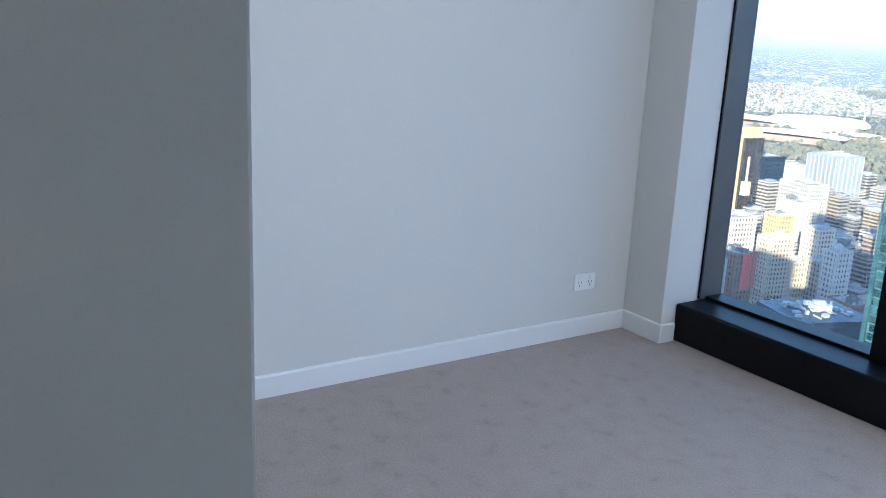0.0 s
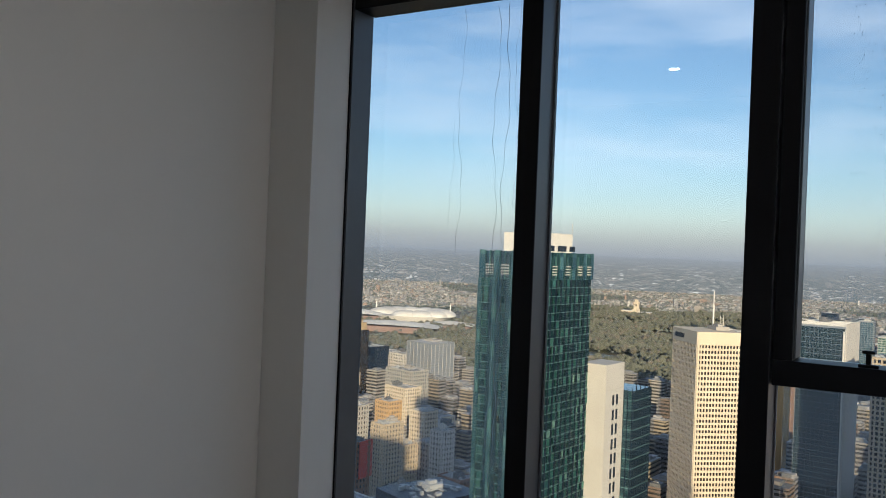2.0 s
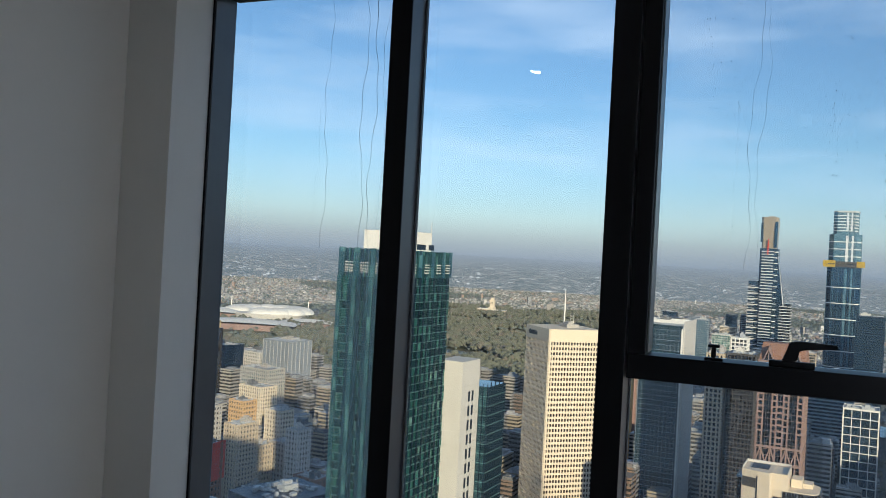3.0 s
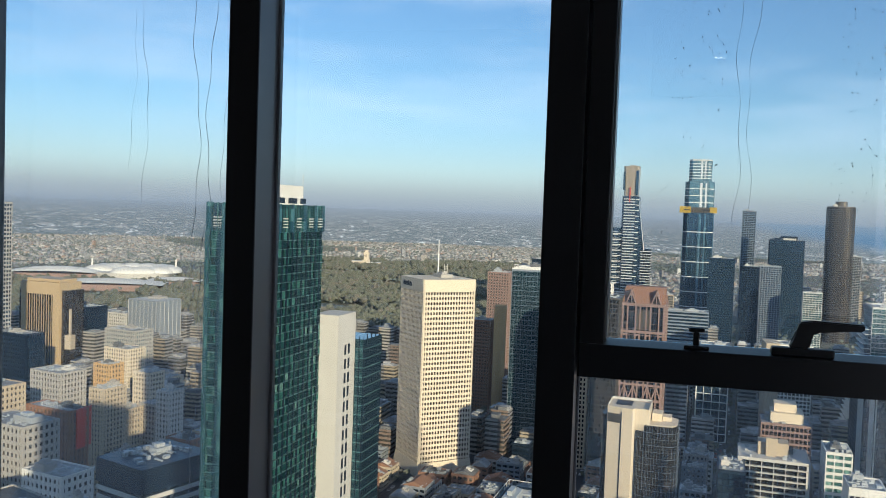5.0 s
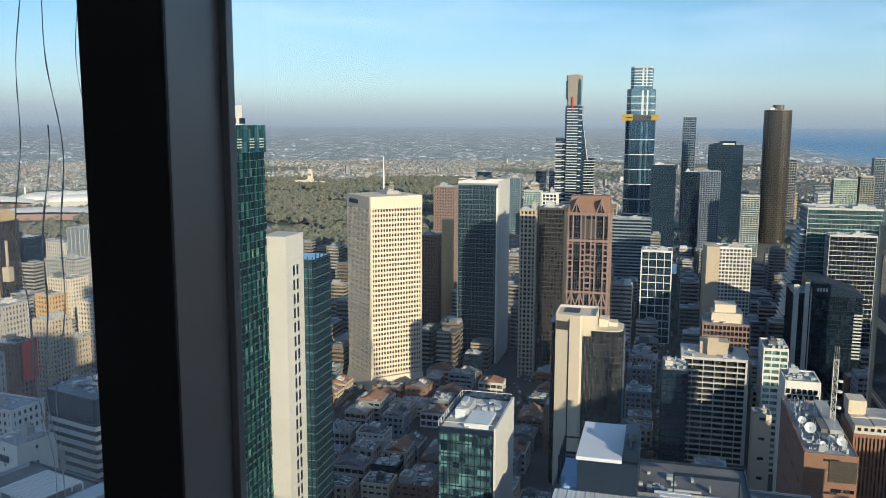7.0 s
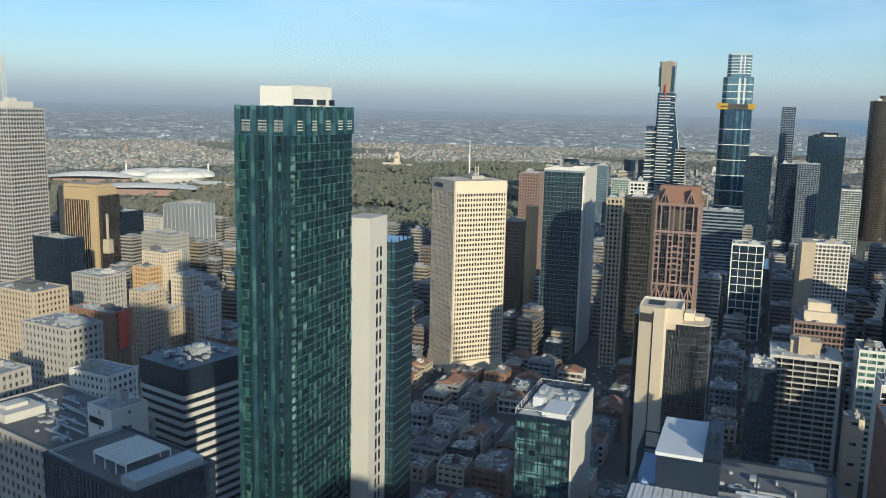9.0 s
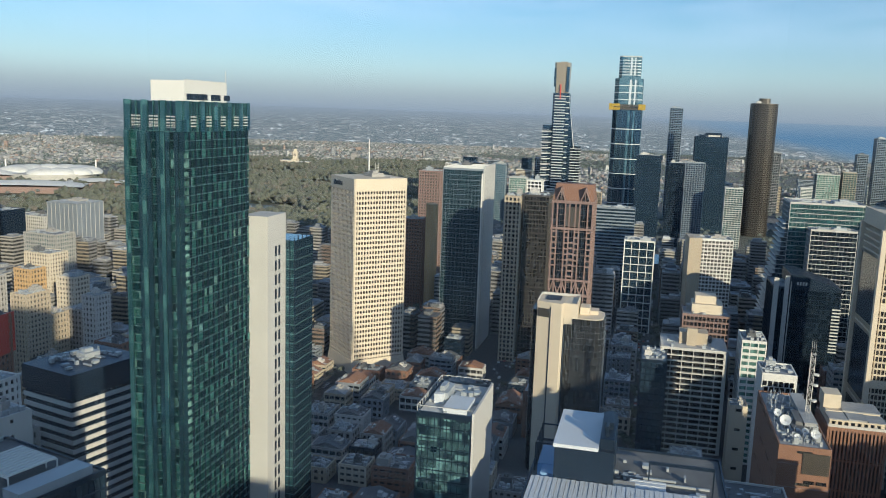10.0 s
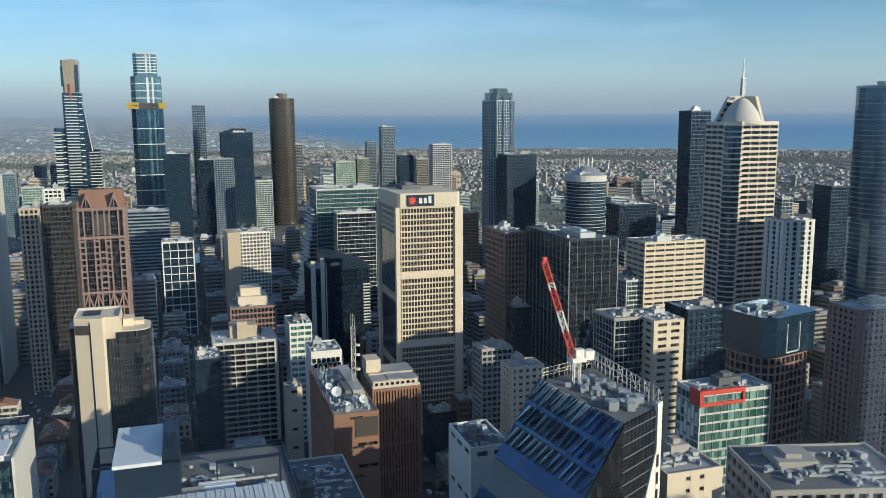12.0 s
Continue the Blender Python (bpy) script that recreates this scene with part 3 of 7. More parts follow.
# unseen towers added beside and behind to lay long shadows over the streets
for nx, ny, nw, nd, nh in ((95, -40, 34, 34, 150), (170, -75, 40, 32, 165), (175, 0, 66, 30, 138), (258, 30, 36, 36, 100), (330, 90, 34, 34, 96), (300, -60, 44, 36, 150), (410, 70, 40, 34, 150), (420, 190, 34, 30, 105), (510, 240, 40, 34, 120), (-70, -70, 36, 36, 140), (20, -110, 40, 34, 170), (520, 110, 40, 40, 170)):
    nb = thing("neighbour_tower", "plain dark unseen tower added to shade the streets", "building", kind="structure", at=(nx, ny, GROUND), turn=5)
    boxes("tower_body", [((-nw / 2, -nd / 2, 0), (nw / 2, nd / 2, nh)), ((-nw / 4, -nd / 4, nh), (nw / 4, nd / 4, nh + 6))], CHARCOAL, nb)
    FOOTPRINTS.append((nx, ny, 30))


# ---- the ground ----
def wedge(name, inner, outer, b0, b1, z, material, label, category, steps=48):
    """A level ring sector round the tower, between two bearings."""
    verts, faces = [], []
    for i in range(steps + 1):
        a = radians(b0 + (b1 - b0) * i / steps)
        verts += [(r * math.sin(a), r * math.cos(a), z) for r in (inner, outer)]
        if i:
            k = 2 * i
            faces.append((k - 2, k - 1, k + 1, k))
    return structure(link_mesh(name, verts, faces, material), label, category)


wedge("ground", 0.0, 4990, -180, 180, GROUND, SUBURB, "flat suburban ground reaching to the horizon", "ground", 96)
wedge("road", 0.0, 1300, -180, 180, GROUND + 0.3, ASPHALT, "dark asphalt streets between the city blocks", "street", 96)
wedge("park_lawn", 1250, 3100, -27, -7.5, GROUND + 0.6, LAWN, "winter lawns of the gardens across the river", "park")
wedge("park_lawn", 1300, 2000, -41, -29, GROUND + 0.6, LAWN, "grass banks along the river", "park")


def river():
    pts = [(-1900, 1420), (-1500, 1330), (-1150, 1250), (-900, 1260), (-790, 1330), (-745, 1450), (-690, 1560), (-560, 1500), (-430, 1330), (-250, 1220), (0, 1180), (400, 1150), (1200, 1050)]
    verts, faces = [], []
    for i, p in enumerate(pts):
        a, b = Vector(pts[max(0, i - 1)]), Vector(pts[min(len(pts) - 1, i + 1)])
        d = (b - a).normalized()
        nrm = Vector((-d.y, d.x)) * 42
        verts += [(p[0] + nrm.x, p[1] + nrm.y, GROUND + 1.0), (p[0] - nrm.x, p[1] - nrm.y, GROUND + 1.0)]
        if i:
            k = 2 * i
            faces.append((k - 2, k - 1, k + 1, k))
    structure(link_mesh("water", verts, faces, RIVER), "slate-blue river bending past the gardens", "river")


river()


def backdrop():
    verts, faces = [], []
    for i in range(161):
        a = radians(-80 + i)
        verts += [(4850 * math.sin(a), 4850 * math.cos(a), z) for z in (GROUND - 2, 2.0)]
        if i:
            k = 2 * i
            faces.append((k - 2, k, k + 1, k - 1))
    structure(link_mesh("backdrop", verts, faces, FAR), "glowing backdrop of haze-painted far suburbs and the blue bay", "horizon")


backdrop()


# ---- buildings ----
def roof_plant(base, outline, top, seed, amount=1.0, mats=(PLANT_GREY, CONCRETE, CONCRETE, DARK_ROOF, PALE)):
    """Parapet, plant rooms, ducts and vents on a flat roof."""
    rnd = random.Random(seed)
    xs, ys = [p[0] for p in outline], [p[1] for p in outline]
    w, d = max(xs) - min(xs), max(ys) - min(ys)
    a, b = w * rnd.uniform(0.10, 0.19), d * rnd.uniform(0.10, 0.2)
    ox, oy = w * rnd.uniform(-0.25, 0.25), d * rnd.uniform(-0.22, 0.25)
    hh = rnd.uniform(1.8, 4.0)
    boxes("plant_room", [((ox - a, oy - b, top), (ox + a, oy + b, top + hh)), ((ox - a * 0.5, oy - b * 0.6, top + hh), (ox + a * 0.3, oy + b * 0.5, top + hh + 1.4))], mats[rnd.randrange(len(mats))], base)
    spans = []
    for _ in range(int(22 * amount)):
        x, y = rnd.uniform(-w * 0.4, w * 0.4), rnd.uniform(-d * 0.4, d * 0.4)
        s, t, u = rnd.uniform(0.25, 1.2), rnd.uniform(0.25, 1.5), rnd.uniform(0.4, 1.7)
        spans.append(((x - s, y - t, top), (x + s, y + t, top + u)))
    for _ in range(int(5 * amount)):
        x, y = rnd.uniform(-w * 0.35, w * 0.35), rnd.uniform(-d * 0.3, d * 0.3)
        ln = rnd.uniform(0.15, 0.3) * w
        spans.append(((x - ln / 2, y - 0.4, top + 0.1), (x + ln / 2, y + 0.25, top + 0.7)))
    if spans:
        boxes("air_handling_units", spans, PLANT_GREY, base)["kind"] = "stuff"


def tower(name, label, x, y, turn, w, d, h, wall, glass, floor=3.8, band=1.3, bay=3.0, pier=0.8, proud=0.4, outline=None, roof=ROOF, split=False, plant=1.0, category="office tower", seed=None, pier_mat=None, base_z=0.0, footprint=True):
    """A building: glazed core, a spandrel at each storey, piers, parapet, roof and its plant."""
    o = thing(name, label, category, at=(x, y, GROUND + base_z), turn=turn)
    if footprint:
        FOOTPRINTS.append((x, y, 0.62 * max(w, d) + 4))
    outline = outline or rect(w, d)
    prism("glazing", shrunk(outline, proud), 0.2, h - 0.3, glass, o)
    n = max(1, int(round((h - 1.0) / floor)))
    step = (h - 1.0) / n
    if band > 0:
        first = prism("spandrel", outline, 0.0, band, wall, o)
        if split:
            for k in range(1, n):
                again(first, 0, 0, k * step)
        else:
            verts, faces, m = [], [], len(outline)
            for k in range(1, n):
                z, q = k * step, len(verts)
                verts += [(px, py, z) for px, py in outline] + [(px, py, z + band) for px, py in outline]
                faces += [(q + i, q + (i + 1) % m, q + m + (i + 1) % m, q + m + i) for i in range(m)] + [tuple(q + i for i in reversed(range(m))), tuple(q + m + i for i in range(m))]
            if verts:
                link_mesh("spandrels", verts, faces, wall, o)["kind"] = "stuff"
    if pier > 0:
        m = len(outline)
        half, verts, faces, made = pier / 2, [], [], None
        for i in range(m):
            a, b = Vector(outline[i]), Vector(outline[(i + 1) % m])
            ln = (b - a).length
            if ln < pier:
                continue
            way = (b - a) / ln
            nrm = Vector((way.y, -way.x))
            cnt = max(1, round(ln / bay))
            for k in range(cnt + 1):
                s = min(max(half, ln * k / cnt), ln - half)
                c = a + way * s + nrm * 0.03
                if split:
                    ang = math.atan2(way.y, way.x)
                    if made is None:
                        made = link_mesh("pier", box_verts((-half, 0, 0), (half, proud + 0.25, h - 0.35)), BOX_FACES, pier_mat or wall, o)
                        made.location, made.rotation_euler = (c.x, c.y, 0.1), (0, 0, ang)
                    else:
                        again(made, c.x, c.y, 0.1, ang)
                else:
                    q = len(verts)
                    for zz in (0.1, h - 0.25):
                        for e, f in ((-half, 0), (half, 0), (half, -proud - 0.25), (-half, -proud - 0.25)):
                            pt = c + way * e + nrm * f
                            verts.append((pt.x, pt.y, zz))
                    faces += [tuple(q + j for j in f) for f in BOX_FACES]
        if verts:
            link_mesh("piers", verts, faces, pier_mat or wall, o)["kind"] = "stuff"
    inner = shrunk(outline, 0.5)
    m = len(outline)
    verts = [(px, py, z) for ol, z in ((outline, h - 1.0), (outline, h + 0.6), (inner, h + 0.6), (inner, h - 0.2)) for px, py in ol]
    faces = [(r * m + i, r * m + (i + 1) % m, (r + 1) * m + (i + 1) % m, (r + 1) * m + i) for r in range(3) for i in range(m)]
    link_mesh("parapet", verts, faces, wall, o)
    prism("roof", shrunk(outline, 0.45), h - 0.28, h - 0.05, roof, o)
    if plant:
        roof_plant(o, outline, h - 0.05, seed if seed is not None else int(abs(x * 7 + y * 3)), plant)
    return o


def at(bearing, dist):
    a = radians(bearing)
    return dist * math.sin(a), dist * math.cos(a)


# green glass apartment tower with folded panels
def green_tower():
    w, d, h = 17.0, 37.0, 192.0
    o = thing("apartment_tower", "tall apartment tower of folded sea-green glass panels with a white crown", "apartment tower", at=(-107, 226, GROUND), turn=5)
    FOOTPRINTS.append((-107, 226, 30))
    prism("glazing", rect(w - 1.2, d - 1.2), 0, h - 1, G_TEAL, o)
    rnd = random.Random(2)
    verts, faces = [], []

    def panel(c, way, nrm, wid, z0, z1, o0, o1):
        k = len(verts)
        for s, off in ((-wid / 2, o0), (wid / 2, o1)):
            for zz in (z0, z1):
                p = c + way * s + nrm * off
                verts.append((p.x, p.y, zz))
        for s, off in ((-wid / 2, o0 - 0.15), (wid / 2, o1 - 0.15)):
            for zz in (z0, z1):
                p = c + way * s + nrm * off
                verts.append((p.x, p.y, zz))
        faces.extend([(k, k + 2, k + 3, k + 1), (k + 4, k + 5, k + 7, k + 6), (k, k + 1, k + 5, k + 4), (k + 2, k + 6, k + 7, k + 3), (k + 1, k + 3, k + 7, k + 5), (k, k + 4, k + 6, k + 2)])

    n = 76
    step = (h - 8) / n
    for a, b, smoothed in (((-w / 2, -d / 2), (w / 2, -d / 2), True), ((w / 2, -d / 2), (w / 2, d / 2), False), ((w / 2, d / 2), (-w / 2, d / 2), False), ((-w / 2, d / 2), (-w / 2, -d / 2), False)):
        a, b = Vector(a), Vector(b)
        way = (b - a).normalized()
        nrm = Vector((way.y, -way.x))
        cnt = round((b - a).length / 1.45)
        wid = (b - a).length / cnt
        for f in range(n):
            shift = (f // 2) % 3
            for c in range(cnt):
                p = a + way * (wid * (c + 0.5))
                fold = 0.55 if (c + shift) % 3 == 0 else (-0.35 if (c + shift) % 3 == 1 else 0.0)
                if smoothed:
                    fold *= 0.45 if c < cnt * 0.55 else 0.9
                q = rnd.uniform(-0.12, 0.12)
                panel(p, way, nrm, wid * 0.9, f * step + 0.35, (f + 1) * step, max(fold, -0.3) * 0.6 - 0.25 + q, -fold * 0.5 - 0.15)
    link_mesh("glass_panels", verts, faces, PANELS, o)["kind"] = "stuff"
    bays = []
    for k in range(13):
        x0 = -w / 2 + 1.35 * k
        if k not in (1, 2, 6, 10):
            bays.append(((x0 + 0.1, -d / 2 - 0.75 - 0.25 * (k % 2), 0), (x0 + 1.2, -d / 2 - 0.2, h - 8.2)))
    boxes("smooth_bay", bays, G_NAVY, o, "smooth navy glass bays")
    boxes("fin", [((w / 2 - 0.2, -d / 2 + 2.9 * k, 0), (w / 2 + 0.35, -d / 2 + 2.9 * k + 0.14, h - 8)) for k in range(13)], CHARCOAL, o)
    first = prism("floor_slab", rect(w + 0.2, d + 0.2), 0.0, 0.16, SLAB_EDGE, o)
    for f in range(1, n + 1):
        again(first, 0, 0, f * step)
    fins = []
    for x in [-w / 2 + 1.7 * k for k in range(11)]:
        fins.append(((x - 0.1, -d / 2 - 0.5, h - 8), (x + 0.1, -d / 2 + 0.4, h)))
    for y in [-d / 2 + 1.7 * k for k in range(22)]:
        fins.append(((w / 2 - 0.4, y - 0.1, h - 8), (w / 2 + 0.5, y + 0.1, h)))
    boxes("crown_fins", fins, G_TEAL, o)
    for lo, hi in [((x, -d / 2 - 0.45, h - 8), (x + 1.5, -d / 2 - 0.1, h + 0.1)) for x in (-8.4, -3.4, 2.2, 6.9)] + [((w / 2 + 0.1, y, h - 8), (w / 2 + 0.55, y + 2.0, h + 0.1)) for y in (-18.3, -10.5, -3.0, 4.5, 11.5, 16.3)]:
        boxes("crown_strip", [(lo, hi)], G_TEAL, o, "paler glass strip")
    boxes("strip_bay", [((x, -d / 2 - 1.1, 0), (x + 1.2, -d / 2 - 0.5, h - 8.1)) for x in (-8.4, -3.3, 2.3)], G_TEAL, o, "teal glass strip")
    boxes("louvre_dots", [((w / 2 + 0.4, y + 0.7 * i, h - 6.6 + 0.8 * k), (w / 2 + 0.65, y + 0.7 * i + 0.4, h - 6.3 + 0.8 * k)) for y in (-15.4, -7.3, 0.6, 8.2, 14.2) for i in range(4) for k in range(4)] + [((x + 0.7 * i, -d / 2 - 0.6, h - 6.6 + 0.8 * k), (x + 0.7 * i + 0.4, -d / 2 - 0.4, h - 6.3 + 0.8 * k)) for x in (-6.2, -1.0, 4.0) for i in range(4) for k in range(4)], PALE, o)["kind"] = "stuff"
    boxes("corner_glazing", [((w / 2 - 2.6, -d / 2 - 0.55, f * step + 0.5), (w / 2 + 0.55, -d / 2 + 1.4, f * step + 1.75)) for f in range(2, n - 2)], G_GREEN, o, "bright green corner panes")["kind"] = "stuff"
    prism("crown_screen", rect(w - 0.1, d - 0.1), h - 8, h - 0.2, G_NAVY, o)
    for s in (-0.45, -0.12, 0.2):
        boxes("louvre", [((s * w, -d / 2 - 0.12, h - 7 + 0.9 * k), (s * w + 3.6, -d / 2 + 0.1, h - 6.8 + 0.9 * k)) for k in range(4)], STEEL, o)
    boxes("roof_screen", [((-w / 2 + 6.5, -d / 2 + 2, h), (w / 2 - 0.6, d / 2 - 12.5, h + 5.3)), ((w / 2 - 0.7, -d / 2 + 2.2, h + 5.0), (w / 2 - 0.55, d / 2 - 12.7, h + 5.6))], WHITE, o, "white rooftop plant screen")
    for y in [-15.5 + 1.8 * k for k in range(13) if k not in (6, 10)]:
        boxes("vent_grille", [((w / 2 - 0.65, y, h + 0.4), (w / 2 - 0.45, y + 1.5, h + 2.0))], CHARCOAL, o)
    boxes("mast", [((w / 2 - 2, 8, h), (w / 2 - 1.85, 8.15, h + 9))], PALE, o)
    # concrete lift core and lower wing
    boxes("lift_core", [((w / 2 - 2.5, d / 2 + 0.1, 0), (w / 2 + 6.2, d / 2 + 13, 158))], PALE, o, "pale concrete lift core")
    boxes("core_window", [((w / 2 + 6.1, d / 2 + 5.0, 30 + 4.6 * k), (w / 2 + 6.35, d / 2 + 6.1, 33.2 + 4.6 * k)) for k in range(26)] + [((w / 2 + 6.1, d / 2 + 7.6, 30 + 4.6 * k), (w / 2 + 6.35, d / 2 + 8.7, 33.2 + 4.6 * k)) for k in range(26)], CHARCOAL, o)
    boxes("joint", [((w / 2 + 6.15, d / 2 + 0.2, 12 + 9.2 * k), (w / 2 + 6.22, d / 2 + 12.9, 12.12 + 9.2 * k)) for k in range(16)], CONCRETE, o)["kind"] = "stuff"
    wing = boxes("wing", [((w / 2 - 2.0, d / 2 + 13.2, 0), (w / 2 + 9.5, d / 2 + 27, 149))], G_NAVY, o, "lower green glass wing")
    spans = [((w / 2 - 2.1, d / 2 + 13.1, 3.1 * k), (w / 2 + 9.7, d / 2 + 27.2, 3.1 * k + 0.3)) for k in range(48)]
    boxes("wing_slabs", spans, SLAB_EDGE, o)["kind"] = "stuff"
    boxes("wing_fins", [((w / 2 + 9.5, d / 2 + 13.2 + 1.7 * k, 0), (w / 2 + 9.85, d / 2 + 13.35 + 1.7 * k, 149 + 1.6 * (k % 2))) for k in range(9)] + [((w / 2 - 2 + 1.6 * k, d / 2 + 12.9, 0), (w / 2 - 1.85 + 1.6 * k, d / 2 + 13.2, 150)) for k in range(8)], CHARCOAL, o)["kind"] = "stuff"


green_tower()

# cream gridded office tower
uni = tower("office_tower", "cream precast office tower with a tight grid of dark windows", -147.5, 602, -40.5, 42.5, 40.5, 142, CREAM, G_DARK, floor=3.62, band=1.55, bay=2.24, pier=0.85, proud=0.5, split=True, outline=cut_rect(42.5, 40.5, 0.9), roof=PALE, plant=0.6)
prism("top_storey", cut_rect(42.8, 40.8, 0.9), 134.6, 142.8, CREAM, uni)
prism("flared_foot", cut_rect(45.5, 43.5, 0.9), 0.0, 10.0, CREAM, uni, scale_top=0.945)
boxes("sign", [((-21.6, 13.5 - 1.7 * k, 136.6), (-21.3, 14.6 - 1.7 * k, 139.6 + (0.8 if k in (1, 5) else 0))) for k in range(9)], CHARCOAL, uni, "dark illegible rooftop lettering")
boxes("mast", [((4, 9, 142), (4.9, 9.9, 160)), ((4.2, 9.2, 160), (4.7, 9.7, 170))], WHITE, uni, "white radio mast")
aerial = [((11, 12, 142), (11.3, 12.3, 152)), ((13.5, 12, 142), (13.8, 12.3, 152))] + [((11, 12.05, 144 + 2 * k), (13.8, 12.25, 144.25 + 2 * k)) for k in range(4)]
boxes("aerial_frame", aerial, PALE, uni)

dk = tower("office_tower", "black glass office tower with a pale concrete flank", -84, 689, 5, 33, 46, 147, STEEL, G_NAVY, floor=3.9, band=0.3, bay=3.0, pier=0.12, proud=0.15, pier_mat=STEEL, split=True, roof=PALE)
boxes("flank", [((16.6, -22.9, 0), (17.6, 22.9, 149.5))], PALE, dk, "pale concrete flank")
boxes("corner_fin", [((15.2, -23.6, 0), (16.4, -22.7, 144))], WHITE, dk)
boxes("crown_frame", [((-16.4, -22.8 + 5.7 * k, 147.6), (16.4, -22.4 + 5.7 * k, 148.6)) for k in range(9)], WHITE, dk)
tower("apartment_tower", "pink brick apartment tower with a stepped top", -150, 905, 5, 24, 31, 128, PINK, G_SHADE, floor=3.2, band=1.3, bay=3.2, pier=1.2)
prism("turret", [(6 * math.cos(i * math.pi / 8), 6 * math.sin(i * math.pi / 8)) for i in range(16)], 0, 104, OCHRE, thing("round_tower", "slim round ochre stair tower beside the brick flats", "tower", at=(-131, 790, GROUND)))
tower("office_tower", "brown brick office slab behind the cream tower", -150, 800, 5, 22, 20, 88, BRICK, G_SHADE, floor=3.4, band=1.6, bay=2.6, pier=1.1)
tower("office_tower", "slim beige precast office tower gridded in bays", *at(-3.72, 650), 5, 12.5, 28, 130, BEIGE, G_DARK, floor=3.5, band=1.2, bay=3.1, pier=1.2, proud=0.6, split=True)
tower("office_tower", "dark brown glass office tower with close mullions", *at(-2.15, 652), 5, 19.5, 26, 131, BRONZE, G_DARK, floor=3.5, band=0.8, bay=2.4, pier=0.4, proud=0.3, split=True)
tower("office_tower", "slim white and black patterned apartment tower", -33, 780, 5, 14, 14, 132, WHITE, G_BLACK, floor=3.3, band=1.2, bay=4.0, pier=0.9)


def gable_tower():
    """Pink granite tower: tall bays between paired piers, a braced storey and a hipped roof with two glazed gables."""
    w, h = 26.5, 137.0
    o = tower("office_tower", "pink granite postmodern tower with twin gables and braced base", 3.0, 556, 5, w, 28, h, PINK, G_BLACK, floor=3.7, band=0.18, bay=1.3, pier=0.1, proud=0.5, plant=0, pier_mat=BRONZE)
    f = -14.0
    boxes("granite_pier", [((x - 0.42, f - 0.5, 0), (x + 0.42, f + 0.4, h + 0.6)) for x in (-12.7, -9.7, -4.6, -1.9, 1.9, 4.6, 9.7, 12.7)], PINK, o)
    boxes("flank_pier", [((sx * 13.2 - 0.4, y - 0.55, 0), (sx * 13.2 + 0.4, y + 0.55, h + 0.6)) for sx in (-1, 1) for y in (-13.5, -10, -4, 4, 10, 13.5)], PINK, o)
    for z0, z1 in ((75.6, 77.0), (85.4, 86.8), (119.0, 120.6), (h - 0.6, h + 1.0)):
        boxes("string_course", [((-w / 2 - 0.35, f - 0.65, z0), (w / 2 + 0.35, 14.5, z1))], PINK, o)
    boxes("punched_panel", [((x - 1.15, f - 0.35, z), (x + 1.15, f + 0.1, z + 1.1)) for x in (-11.2, -3.3, 3.3, 11.2) for z in [95 + 3.7 * k for k in range(7)]], PINK, o)
    boxes("centre_panel", [((-2.0, f - 0.35, 88 + 3.7 * k), (2.0, f + 0.1, 89.2 + 3.7 * k)) for k in range(7)], PINK, o)
    boxes("top_panel", [((-4.6, f - 0.4, 121.5), (4.6, f + 0.1, 134))], BRONZE, o, "brown glazed panel between the gables")
    for c in (-7.2, 7.2):
        for x0 in (c - 2.75, c + 2.75):
            for sgn in (-1, 1):
                link_mesh("brace", [(x0 + sgn * 2.7 - 0.4, f - 0.7, 77), (x0 + sgn * 2.7 + 0.4, f - 0.7, 77), (x0 + 0.4, f - 0.7, 85.6), (x0 - 0.4, f - 0.7, 85.6), (x0 + sgn * 2.7 - 0.4, f, 77), (x0 + sgn * 2.7 + 0.4, f, 77), (x0 + 0.4, f, 85.6), (x0 - 0.4, f, 85.6)], [(0, 1, 2, 3), (7, 6, 5, 4), (0, 4, 5, 1), (1, 5, 6, 2), (2, 6, 7, 3), (3, 7, 4, 0)], PINK, o)
    ro = [(-w / 2, f), (w / 2, f), (w / 2, 14), (-w / 2, 14)]
    verts = [(x, y, h + 0.9) for x, y in ro] + [(x * 0.93, y * 0.35, h + 11.0) for x, y in ro]
    link_mesh("hipped_roof", verts, [(0, 1, 5, 4), (1, 2, 6, 5), (2, 3, 7, 6), (3, 0, 4, 7), (4, 5, 6, 7)], BRICK, o, "brown hipped metal roof")
    for c in (-7.8, 7.8):
        link_mesh("gable", [(c - 3.6, f - 0.5, h), (c + 3.6, f - 0.5, h), (c, f - 0.5, h + 9.6), (c - 3.6, f + 8, h), (c + 3.6, f + 8, h), (c, f + 8, h + 9.6)], [(0, 1, 2), (5, 4, 3), (0, 3, 4, 1), (1, 4, 5, 2), (2, 5, 3, 0)], PINK, o)
        link_mesh("gable_window", [(c - 2.6, f - 0.62, h + 0.5), (c + 2.6, f - 0.62, h + 0.5), (c, f - 0.62, h + 7.4), (c - 2.6, f - 0.4, h + 0.5), (c + 2.6, f - 0.4, h + 0.5), (c, f - 0.4, h + 7.4)], [(0, 1, 2), (5, 4, 3), (0, 3, 4, 1), (1, 4, 5, 2), (2, 5, 3, 0)], G_DARK, o)
        boxes("gable_mullion", [((c - 0.2, f - 0.8, h), (c + 0.2, f - 0.6, h + 8))], PINK, o)


gable_tower()


